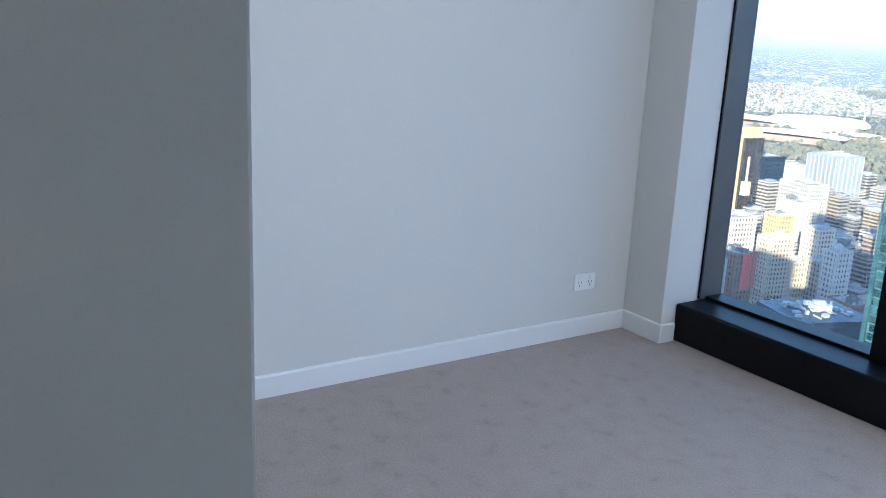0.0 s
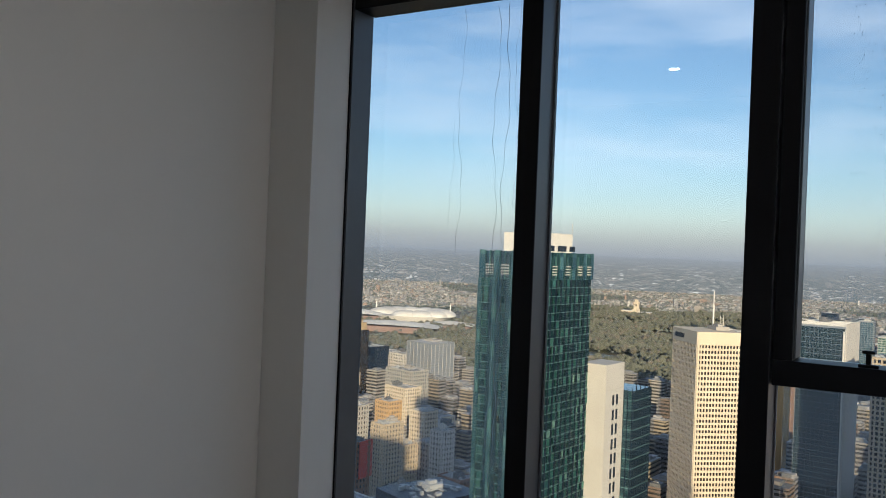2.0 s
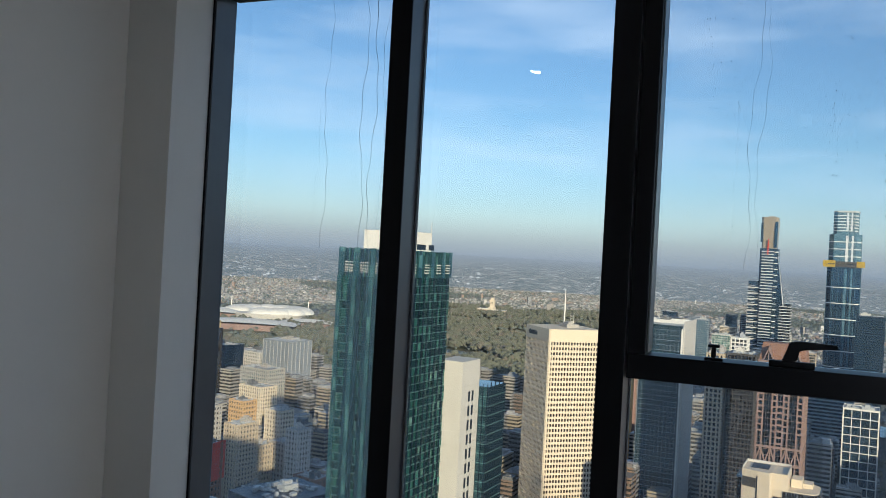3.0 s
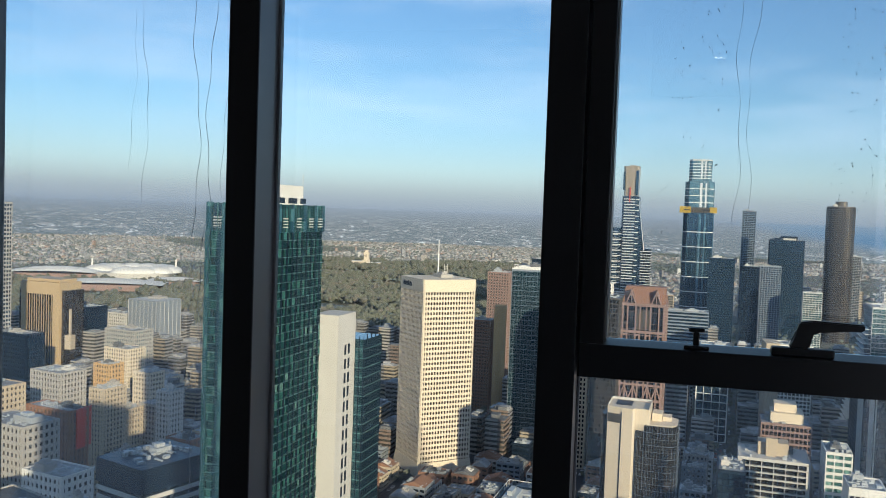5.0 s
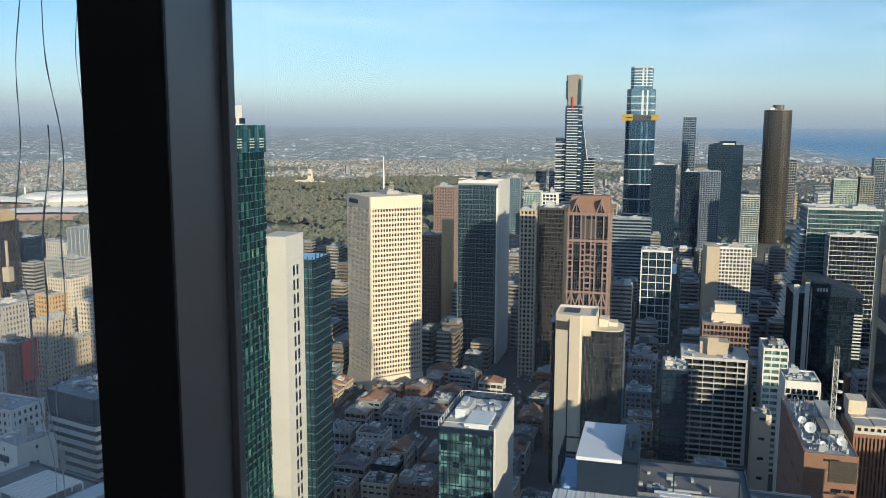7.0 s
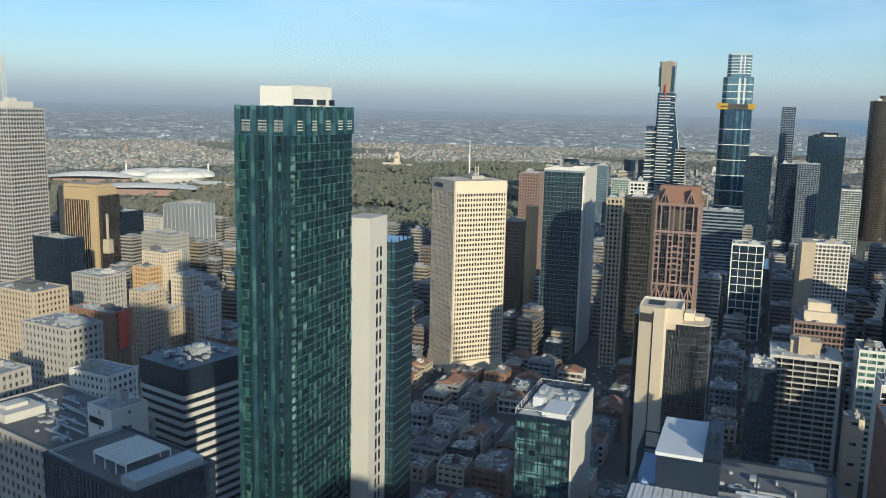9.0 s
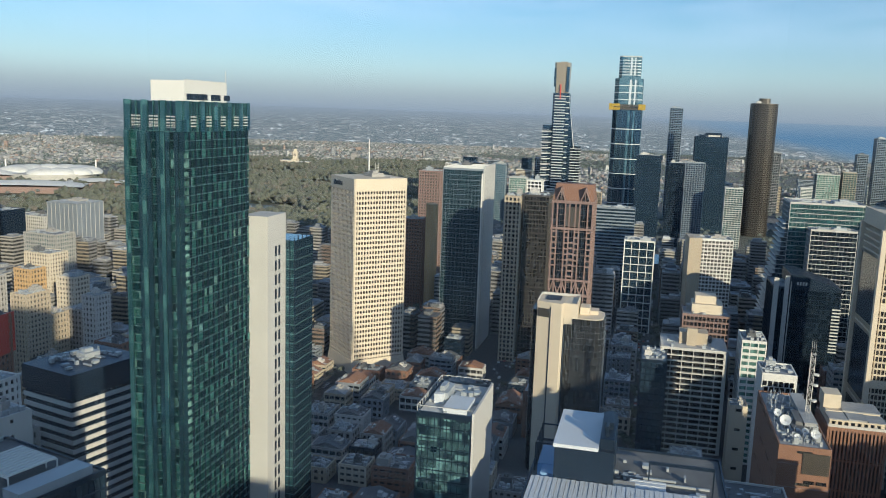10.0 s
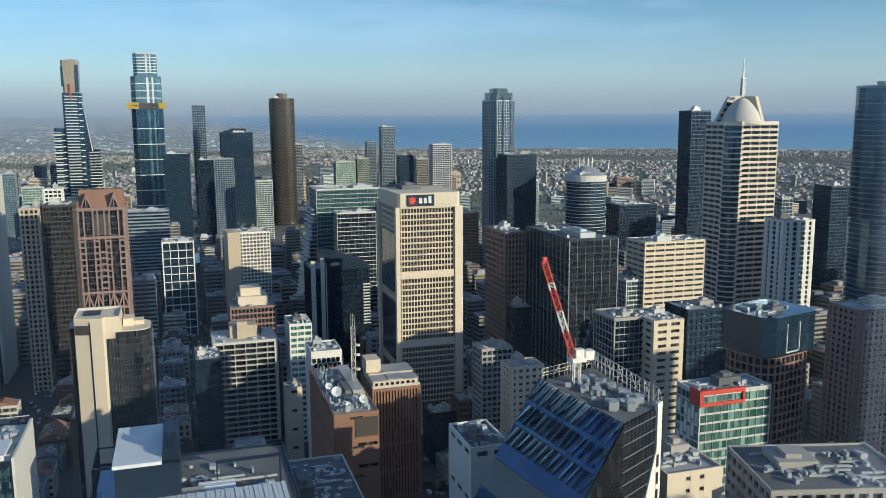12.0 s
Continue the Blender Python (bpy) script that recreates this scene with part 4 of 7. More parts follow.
def white_drum_tower():
    """Bright angled concrete slab with a slot, flanked by black curtain walls with rounded corners."""
    x, y = at(0.45, 440)
    o = thing("office_tower", "white slab office tower clasping a rounded black glass wing", "office tower", at=(x, y, GROUND - 5.0), turn=5)
    FOOTPRINTS.append((x, y, 28))
    ol = [(px + 8.0, py + 2) for px, py in round_rect(21, 24, 6.5)]
    prism("glass_drum", ol, 0, 92.5, G_DARK, o)
    m = len(ol)
    cx, cy = 8.0, 2.0
    first = prism("floor_line", [(cx + (a - cx) * 1.015, cy + (b - cy) * 1.015) for a, b in ol], 0.0, 0.09, STEEL, o)
    for k in range(1, 28):
        again(first, 0, 0, 3.3 * k)
    mull = [((a - 0.04, b - 0.04, 0), (a + 0.04, b + 0.04, 92.8)) for a, b in [(cx + (a - cx) * 1.017, cy + (b - cy) * 1.017) for a, b in ol]] + [((-2 + 1.35 * k - 0.04, -10.3, 0), (-2 + 1.35 * k + 0.04, -10.1, 92.8)) for k in range(11)]
    boxes("mullions", mull, STEEL, o)["kind"] = "stuff"
    prism("glass_wing", [(px - 15.5, py + 4) for px, py in round_rect(9, 20, 4)], 0, 95, G_DARK, o)
    boxes("wing_lines", [((-20.1, -4, 3.3 * k), (-11, 14, 3.3 * k + 0.16)) for k in range(29)], CONCRETE, o)["kind"] = "stuff"
    slab = [(-16.6, -9.0), (-9.4, -11.4), (-3.6, -12.6), (-2.6, -10.5), (-2.2, 9.0), (-16.6, 9.0)]
    prism("white_slab", slab, 0, 98.5, CREAM, o, "sunlit white concrete slab")
    prism("upper_box", [(-3.4, -9.6), (4.4, -9.6), (4.4, 8.4), (-3.4, 8.4)], 89.5, 100.4, CREAM, o, "cream lift motor room")
    prism("top_rim", [(a * 1.0 - 0.1, b - 0.15) for a, b in slab], 98.6, 100.6, CREAM, o)
    boxes("slab_slot", [((-9.75, -11.55, 0), (-9.15, -11.0, 98.4))], CHARCOAL, o)
    boxes("side_slot", [((-2.5, -10.0, 0), (-1.6, -9.3, 89))], CHARCOAL, o)
    link_mesh("top_louvre", [(-16.3, -9.3, 92.4), (-10.0, -11.4, 92.4), (-10.0, -11.4, 97), (-16.3, -9.3, 97), (-16.3, -8.9, 92.4), (-10.0, -11.0, 92.4), (-10.0, -11.0, 97), (-16.3, -8.9, 97)], [(0, 1, 2, 3), (7, 6, 5, 4), (0, 4, 5, 1), (1, 5, 6, 2), (2, 6, 7, 3), (3, 7, 4, 0)], BRONZE, o)
    prism("terrace", [(cx + (a - cx) * 0.94, cy + (b - cy) * 0.94) for a, b in ol], 92.5, 92.9, CREAM, o)
    boxes("terrace_room", [((5, 0, 92.9), (10, 10, 96.8)), ((10.2, 2, 92.9), (14.5, 10, 95.0))], CREAM, o)
    boxes("roof_rail", [((-16.4, -8.8, 100.6), (-16.2, 8.8, 101.8)), ((-16.4, 8.6, 100.6), (4.2, 8.8, 101.8)), ((4.1, -9.4, 100.5), (4.3, 8.3, 101.6))], PALE, o)
    boxes("roof_pit", [((-13, -5, 100.65), (-5, 6, 100.9))], CHARCOAL, o)


white_drum_tower()


# ---- the southern skyline ----
def tapered(name, outline, z0, z1, mat, parent, grow, label=""):
    return prism(name, outline, z0, z1, mat, parent, label, grow)


def gold_crowned_tower():
    x, y = at(-0.98, 1420)
    o = thing("apartment_tower", "very tall blue-banded tower with a gold glass crown and red stripe", "skyscraper", at=(x, y, GROUND), turn=5)
    ol = cut_rect(27, 30, 3)
    prism("shaft", ol, 0, 228, G_BLUE, o)
    first = prism("floor_band", [(a * 1.02 - 1.5, b * 1.02) for a, b in cut_rect(23, 30, 3)], 20.0, 21.5, PALE, o)
    for k in range(1, 46):
        again(first, 0, 0, 4.5 * k)
    edge = boxes("edge_band", [((8.5, -15.5, 60.0), (14.2, -14.9, 61.3))], WHITE, o)
    for k in range(1, 19):
        again(edge, 0, 0, 9.0 * k)
    tapered("crown", [(a * 0.80 - 0.5, b * 0.86) for a, b in ol], 228, 277, CROWN, o, 1.14, "gold-tinted glass crown")
    boxes("crown_slot", [((-13.0, -16.4, 238), (-10.0, -13.0, 268)), ((7.5, -15.6, 230), (11.5, -13.0, 270))], G_BLUE, o)
    boxes("red_stripe", [((-2.2, -16.4, 218), (-0.6, -14.6, 242))], RED, o)
    link_mesh("white_blade", [(14.2, -14, 140), (24.0, -14, 140), (25.2, -14, 140), (14.6, -14, 212), (13.4, -14, 222), (13.4, -12, 222), (14.6, -12, 212), (25.2, -12, 140), (23.2, -12, 140)], [(1, 2, 3, 4), (5, 6, 7, 8), (2, 7, 6, 3), (1, 4, 5, 8)], WHITE, o, "slanting white blade")
    link_mesh("blade_wall", [(13, -13, 60), (23.6, -13, 60), (23.6, -13, 140), (13, -13, 216), (13, 10, 60), (23.6, 10, 60), (23.6, 10, 140), (13, 10, 216)], [(0, 1, 2, 3), (7, 6, 5, 4), (0, 4, 5, 1), (1, 5, 6, 2), (2, 6, 7, 3)], G_BLUE, o)
    prism("shoulder", [(a * 0.55 - 21, b * 0.9) for a, b in ol], 0, 176, G_BLUE, o)
    prism("shoulder", [(a * 0.6 + 27, b * 0.9) for a, b in ol], 0, 143, G_BLACK, o)
    boxes("shoulder_bands", [((-28.6, -14.2, 12 + 9.0 * k), (-13, 14, 13.6 + 9.0 * k)) for k in range(18)] + [((19, -14.2, 12 + 4.5 * k), (35.4, 14, 13.2 + 4.5 * k)) for k in range(29)] + [((-28.6, -14.0, 15.5 + 4.5 * k), (-18.0, 14, 16.3 + 4.5 * k)) for k in range(35)], PALE, o)["kind"] = "stuff"
    boxes("roof_cap", [((-4, -5, 277), (6, 5, 279))], CROWN, o)


gold_crowned_tower()


def starburst_tower():
    """Three stacked glass shafts, the widest below, with a gilded ledge between the lower two."""
    x, y = at(3.35, 1420)
    o = thing("apartment_tower", "stepped blue glass skyscraper wearing a gold starburst ledge", "skyscraper", at=(x, y, GROUND), turn=5)
    for s, z0, z1, gl, step in ((46, 0, 204, G_BLUE, 24.0), (44, 204, 254, G_SKY, 11.0), (34, 254, 289, G_SKY, 4.6)):
        ol = cut_rect(s, s, s * 0.16)
        prism("shaft", ol, z0, z1, gl, o)
        first = prism("floor_band", [(a * 1.012, b * 1.012) for a, b in ol], z0 + 5.0, z0 + 6.3, WHITE, o)
        for k in range(1, int((z1 - z0 - 5) / step)):
            again(first, 0, 0, step * k)
        boxes("fins", [((a * 1.012 - 0.25, b * 1.012 - 0.25, z0), (a * 1.012 + 0.25, b * 1.012 + 0.25, z1)) for a, b in ol] + [((-s * 0.30 + s * 0.15 * k, -s / 2 - 0.4, z0), (-s * 0.30 + s * 0.15 * k + 0.35, -s / 2, z1)) for k in range(5)], G_SKY, o)["kind"] = "stuff"
        # pale strips paint sun glints onto the glass front, white on the upper shafts
        boxes("bright_pane", [((s * 0.02, -s / 2 - 0.25, z0 + 6), (s * 0.10, -s / 2 - 0.05, z1 - 2)), ((s * 0.2, -s / 2 - 0.25, z0 + 6), (s * 0.26, -s / 2 - 0.05, z1 - 2))], WHITE_ROOF if z0 else G_SKY, o)
    prism("parapet", cut_rect(35, 35, 5.4), 287.6, 289.6, PALE, o)
    boxes("starburst", [((-29, -25.5, 204), (-12, 4, 214)), ((17, -25.5, 204.5), (28, 4, 213.5))], GOLD, o, "gold starburst ledge")
    boxes("bronze_ledge", [((-12, -24.6, 204.5), (17, -12, 213))], BRONZE, o, "bronze strip between the gold wings")
    boxes("ledge_slot", [((-22, -25.7, 208), (-12.5, -25.3, 209.4)), ((5, -24.8, 208), (21, -24.4, 209.4))], CHARCOAL, o)


starburst_tower()
SLAB = dict(floor=3.3, band=0.7, bay=4.0, pier=0.35, proud=0.25)


def far_tower(label, bearing, dist, w, d, h, wall, glass, turn=5, outline=None, **more):
    x, y = at(bearing, dist)
    return tower("apartment_tower", label, x, y, turn, w, d, h, wall, glass, outline=outline, category="skyscraper", **{**SLAB, **more})


far_tower("slim dark apartment tower with a slanted glass top", 6.45, 1720, 25, 25, 214, STEEL, G_BLUE)
bb = far_tower("broad black apartment tower with a stepped roof", 8.75, 1520, 54, 40, 164, CHARCOAL, G_BLUE)
boxes("stepped_top", [((-10, -12, 164), (16, 12, 171)), ((-20, -14, 164), (-10, 10, 168))], CHARCOAL, bb)
far_tower("blue and white gridded apartment tower", 7.9, 1400, 30, 25, 125, STEEL, G_COBALT, pier=0.6)
pl = far_tower("bronze-glazed rounded apartment skyscraper", 11.77, 1520, 43, 40, 222, BRONZE, G_BRONZE, outline=round_rect(43, 40, 16), pier=0.25)
prism("roof_drum", round_rect(18, 16, 6), 222, 231, BRONZE, pl)
far_tower("dark teal apartment tower with balconies", 4.95, 1220, 34, 28, 141, CHARCOAL, G_BLUE)
far_tower("dark glass apartment tower beside the river", 6.7, 1300, 24, 24, 128, CHARCOAL, G_BLACK)
far_tower("low dark office block with long window bands", 2.7, 960, 54, 24, 92, STEEL, G_BLUE, pier=0, band=1.6, floor=3.6)
far_tower("white framed office block with square dark bays", 4.75, 770, 27, 24, 84, WHITE, G_BLUE, floor=7.2, band=0.6, bay=6.6, pier=0.5, proud=0.8)
hc = tower("hotel_tower", "cream hotel block with a plain tan end wall", *at(9.2, 760), 0, 36, 26, 91, WHITE, G_SHADE, floor=3.2, band=1.1, bay=3.0, pier=0.7, category="hotel")
boxes("end_wall", [((-18.8, -13.6, 0), (-8, 13.4, 92))], BEIGE, hc, "tan end wall")
for lab, b, D, w, d, h, wall, gl in (
        ("grey apartment tower among the southern cluster", 12.6, 1900, 26, 26, 130, CONCRETE, G_BLUE), ("pale apartment block by the river", 10.4, 1350, 26, 22, 92, WHITE, G_TEAL),
        ("dark apartment tower under construction with a crane", 18.7, 1850, 30, 28, 168, STEEL, G_BLUE), ("slim grey apartment tower", 17.6, 1850, 20, 22, 136, STEEL, G_BLUE),
        ("white framed apartment tower with black windows", 22.3, 1480, 34, 26, 142, WHITE, G_COBALT), ("teal glass apartment block", 15.8, 1480, 34, 26, 113, PALE, G_GREEN),
        ("cream apartment block beyond the river", 17.0, 1480, 20, 20, 118, BEIGE, G_TEAL), ("dark apartment tower beyond the river", 19.9, 1500, 26, 22, 122, CHARCOAL, G_BLUE),
        ("grey apartment slab beyond the river", 21.0, 1650, 24, 24, 108, CONCRETE, G_SHADE), ("pale apartment slab with balconies", -3.6, 1300, 26, 20, 96, PALE, G_GREEN),
        ("cream apartment slab on the boulevard", -6.6, 1700, 34, 20, 92, BEIGE, G_SHADE), ("white apartment slab on the boulevard", -8.0, 1900, 40, 18, 78, WHITE, G_SHADE),
        ("glassy apartment slab on the boulevard", -4.9, 1500, 24, 22, 104, STEEL, G_SKY), ("grey office block on the boulevard", -2.0, 1600, 30, 24, 112, CONCRETE, G_BLUE),
        ("orange brick flats by the bridge", -0.6, 1250, 16, 18, 92, OCHRE, G_SHADE), ("low cream block by the bridge", 1.6, 1200, 18, 18, 88, BEIGE, G_SHADE),
        ("dark office block near the river", -1.6, 1050, 40, 26, 84, CHARCOAL, G_BLUE), ("white apartment tower by the docks", 28.4, 1150, 18, 18, 104, WHITE, G_TEAL),
        ("dark low office block by the docks", 35.2, 950, 46, 30, 94, CHARCOAL, G_BLACK), ("dark office tower by the docks", 47.4, 900, 22, 24, 122, CHARCOAL, G_BLACK),
        ("grey office block by the docks", 44.6, 820, 12, 14, 116, CONCRETE, G_BLUE), ("brown office block by the river", 24.0, 900, 24, 20, 88, BRICK, G_SHADE),
        ("black apartment tower on the skyline", 39.05, 800, 20, 20, 194, CHARCOAL, G_BLACK)):
    far_tower(lab, b, D, w, d, h, wall, gl)
rnd_far = random.Random(17)
FAR_LOOKS = ((WHITE, G_TEAL, "white"), (BEIGE, G_SHADE, "beige"), (STEEL, G_BLUE, "steel grey"), (PALE, G_SHADE, "pale concrete"), (CHARCOAL, G_BLUE, "charcoal"), (CREAM, G_SHADE, "cream"), (PINK, G_SHADE, "brick pink"), (CONCRETE, G_SKY, "grey"))
for b0, b1, d0, d1, h0, h1, count, place in ((-9.5, 0.2, 1350, 2500, 28, 74, 44, "boulevard"), (6.0, 24.0, 1350, 2300, 22, 66, 44, "riverside"), (28.0, 49.0, 1100, 2100, 14, 44, 34, "dockside")):
    for _ in range(count):
        wall, gl, word = rnd_far.choice(FAR_LOOKS)
        far_tower(f"{word} mid-rise {place} block with banded windows", rnd_far.uniform(b0, b1), rnd_far.uniform(d0, d1), rnd_far.uniform(16, 44), rnd_far.uniform(14, 26), rnd_far.uniform(h0, h1), wall, gl, turn=rnd_far.choice((5, 5, 40)), band=1.4, footprint=False, plant=0.4)
rl = far_tower("tall blue-grey glass office tower with a stepped crown", 26.25, 1000, 32, 34, 208, STEEL, G_BLUE, outline=cut_rect(32, 34, 6), pier=0.5, bay=2.2)
prism("crown", cut_rect(28, 30, 6), 208, 217, G_STEEL, rl)
prism("crown_step", cut_rect(18, 20, 4), 217, 222, G_STEEL, rl)
boxes("corner_shaft", [((x - 0.8, -17.8, 0), (x + 0.8, -16.0, 212)) for x in (-9, 0, 9)], G_SKY, rl)
far_tower("lower blue-black glass office tower with a shelf roof", 27.5, 950, 35, 30, 148, CHARCOAL, G_BLUE, pier=0.5, bay=2.2)
rd = far_tower("rounded office tower with a tented white crown", 32.15, 920, 42, 40, 127, PALE, G_BLUE, outline=round_rect(42, 40, 17), pier=0, band=0.45, floor=3.6)
prism("crown_rim", round_rect(42.6, 40.6, 17), 121, 127.6, PALE, rd)
prism("crown", round_rect(36, 32, 13), 127, 137, STEEL, rd, scale_top=0.3)
boxes("spike", [((-8 + 5 * k, -0.4, 134), (-7.2 + 5 * k, 0.4, 146)) for k in range(4)], WHITE, rd)


# ---- office towers to the west ----
def banner_tower():
    o = tower("office_tower", "cream concrete bank tower with brown window bands and a sign", 181, 476, 5, 37, 46, 146, CREAM, G_BRONZE, floor=3.45, band=0.9, bay=1.9, pier=0.35, proud=0.5, split=True, outline=cut_rect(37, 46, 1.6), roof=PALE)
    for z in (97.0, 55.5, 0.0):
        prism("belt", cut_rect(38.2, 47.2, 1.8), z, z + 4.2, CREAM, o)
    prism("top_belt", cut_rect(38.2, 47.2, 1.8), 138.5, 147.2, CREAM, o)
    boxes("corner_pier", [((sx * 18.0 - 2.4, sy * 22.6 - 1.8, 0), (sx * 18.0 + 1.2 * sx + 1.2, sy * 22.6 + 1.6, 139)) for sx in (-1, 1) for sy in (-1, 1)], CREAM, o)
    boxes("west_bands", [((-19.2, -18.0, 4.5 + 41.4 * k), (-18.9, 18.0, 40 + 41.4 * k)) for k in range(3)], G_BLACK, o)
    boxes("sign_board", [((-13.5, -24.1, 139.6), (3.0, -23.65, 146.2))], CHARCOAL, o, "black sign board")
    link_mesh("red_star", [(-10.3 + (2.9 if i % 2 == 0 else 1.5) * math.sin(i * math.pi / 7), -24.2, 142.9 + (2.9 if i % 2 == 0 else 1.5) * math.cos(i * math.pi / 7)) for i in range(14)], [tuple(range(14))], RED, o, "red star mark")
    boxes("sign_bars", [((-6.2 + 2.8 * k, -24.25, 141.2), (-4.4 + 2.8 * k, -24.12, 144.2 + (1.0 if k == 2 else 0))) for k in range(3)], WHITE, o, "white lettering bars")


banner_tower()
rv = tower("office_tower", "black glass club tower with pale vertical fins and a sloping top", 172.5, 640, 5, 45, 40, 75, CHARCOAL, G_BLACK, floor=3.4, band=0.4, bay=1.6, pier=0.1, proud=0.15)
boxes("fin", [((-22.9, -21.0, 0), (-19.5, -19.9, 82)), ((-15.5, -21.0, 0), (-12.5, -19.9, 84)), ((-11.6, -20.7, 0), (-10.9, -19.9, 80))], PALE, rv)
boxes("louvre", [((17.5, -20.7, 30 + 2.4 * k), (23.0, -20.1, 31.0 + 2.4 * k)) for k in range(14)], PALE, rv)
link_mesh("sloping_top", [(-12, -20.3, 75.5), (22.6, -20.3, 75.5), (22.6, -20.3, 76.5), (-4, -20.3, 85), (-12, -20.3, 85), (-12, 20, 75.5), (22.6, 20, 75.5), (22.6, 20, 76.5), (-4, 20, 85), (-12, 20, 85)], [(0, 1, 2, 3, 4), (9, 8, 7, 6, 5), (0, 5, 6, 1), (1, 6, 7, 2), (2, 7, 8, 3), (3, 8, 9, 4), (4, 9, 5, 0)], CHARCOAL, rv)
boxes("sign_bars", [((-7.5 + 1.9 * k, -20.5, 77.6), (-6.3 + 1.9 * k, -20.32, 80)) for k in range(4)], WHITE, rv, "pale illegible sign bars")
st = tower("office_tower", "stepped green glass office tower with white floor edges", 208, 735, 5, 58, 40, 128, PALE, G_TEAL, floor=3.8, band=0.5, bay=3, pier=0.1, proud=0.2)
tower("office_tower", "dark glass office wing with white floor edges", 205, 695, 5, 34, 18, 110, PALE, G_BLACK, floor=3.8, band=0.45, bay=3, pier=0.1, proud=0.2)
for k in range(7):
    boxes("stepped_bay", [((-31 - 2.2 * k, -18, 0), (-28.9 - 2.2 * k, 18, 112 - 15 * k))], G_STEEL, st)
boxes("slat", [((-33 - 0.55 * k, -18.2, 110 - 3.8 * k), (-28.6, 18.2, 110.5 - 3.8 * k)) for k in range(28)], WHITE, st)
tower("office_tower", "brown granite office tower beside the black one", 245, 486, 5, 14, 36, 118, PINK, G_DARK, floor=3.6, band=1.3, bay=2.4, pier=0.9)
tower("office_tower", "black steel and glass office slab with closely set mullions", 262, 432.5, 5, 31, 62, 121.8, CHARCOAL, G_DARK, floor=3.8, band=0.9, bay=5.4, pier=0.13, proud=0.3, roof=DARK_ROOF, pier_mat=STEEL)
tower("office_tower", "white concrete office tower with ribbon windows", 354, 461, 5, 46, 24, 108, CREAM, G_SHADE, floor=3.6, band=2.1, bay=7.6, pier=0.9, proud=0.6, split=True)
tower("office_tower", "green-grey glass annexe with white rails", 330, 466, 5, 20, 24, 83, PALE, G_TEAL, floor=3.2, band=0.8, bay=2, pier=0.15)


def dome_tower():
    w, d, h = 41.0, 32.0, 184.0
    o = tower("office_tower", "cream banded office tower with rounded corner, dome and spire", 453, 504, 5, w, d, h, CREAM, G_BLACK, floor=4.0, band=1.75, bay=7.4, pier=0.5, proud=0.4, outline=[(-w / 2 + 9, -d / 2), (w / 2, -d / 2), (w / 2, d / 2), (-w / 2, d / 2), (-w / 2, -d / 2 + 9)], split=True, plant=0)
    corner = [(-w / 2 + 8.6 + 8.4 * math.cos(i * math.pi / 14), -d / 2 + 8.6 + 8.4 * math.sin(i * math.pi / 14)) for i in range(28)]
    prism("glass_corner", corner, 0, h - 1, G_BLUE, o)
    ring = prism("corner_band", [(a + 0.03 * (a + w / 2 - 8.6), b + 0.03 * (b + d / 2 - 8.6)) for a, b in corner], 2.2, 3.2, CREAM, o)
    for k in range(1, 45):
        again(ring, 0, 0, 4.0 * k)
    bm = bmesh.new()
    bmesh.ops.create_uvsphere(bm, u_segments=32, v_segments=16, radius=14.5)
    bmesh.ops.delete(bm, geom=[v for v in bm.verts if v.co.z < -0.5], context="VERTS")
    for v in bm.verts:
        f = max(v.co.z, 0.0) / 14.5
        k = 1.0 - 0.34 * f
        v.co.x, v.co.y, v.co.z = v.co.x * k - 3, v.co.y * k - 3, v.co.z * 1.2 + h + 2.0
    part("dome", bm, PALE, o, "pale ribbed dome", True)
    prism("dome_drum", [(-3 + 14.8 * math.cos(i * math.pi / 16), -3 + 14.8 * math.sin(i * math.pi / 16)) for i in range(32)], h - 0.2, h + 2.2, PALE, o)
    def slope(name, ax, off, half, thick, mat):
        pts = [(-half, h), (half, h), (half * 0.40, h + 20.5), (-half * 0.40, h + 20.5)]
        vv = [((p, off + t, z) if ax == 0 else (off + t, p, z)) for t in (0, thick) for p, z in pts]
        return link_mesh(name, vv, [(0, 1, 2, 3), (7, 6, 5, 4), (0, 4, 5, 1), (1, 5, 6, 2), (2, 6, 7, 3), (3, 7, 4, 0)], mat, o)
    slope("roof_gable", 0, 6.0, w / 2 - 0.5, 2.5, CREAM)
    slope("roof_gable", 1, 6.0, d / 2 - 0.5, 2.5, CREAM)
    for k in range(5):
        e = 19.2 - 2.45 * (k + 0.2)
        boxes("gable_slot", [((e - 6.0, 5.7, h + 0.8 + 4.2 * k), (e - 1.3, 5.95, h + 3.2 + 4.2 * k)), ((-e + 1.3, 5.7, h + 0.8 + 4.2 * k), (-e + 6.0, 5.95, h + 3.2 + 4.2 * k))], CHARCOAL, o)
    boxes("spire_base", [((-4.4, -4.4, h + 21), (-1.6, -1.6, h + 26)), ((-4.0, -4.0, h + 26), (-2.0, -2.0, h + 33))], PALE, o)
    boxes("spire", [((-3.5, -3.5, h + 33), (-2.5, -2.5, h + 40)), ((-3.25, -3.25, h + 40), (-2.75, -2.75, h + 48))], WHITE, o)
    boxes("spire_ring", [((-4.6, -4.6, h + z), (-1.4, -1.4, h + z + 0.5)) for z in (26, 28, 30, 33)], STEEL, o)
    boxes("rail", [((-12, -d / 2 - 0.1, h + 0.4), (w / 2, -d / 2 + 0.1, h + 1.8)), ((-w / 2 - 0.1, -8, h + 0.4), (-w / 2 + 0.1, d / 2, h + 1.8))], WHITE, o)


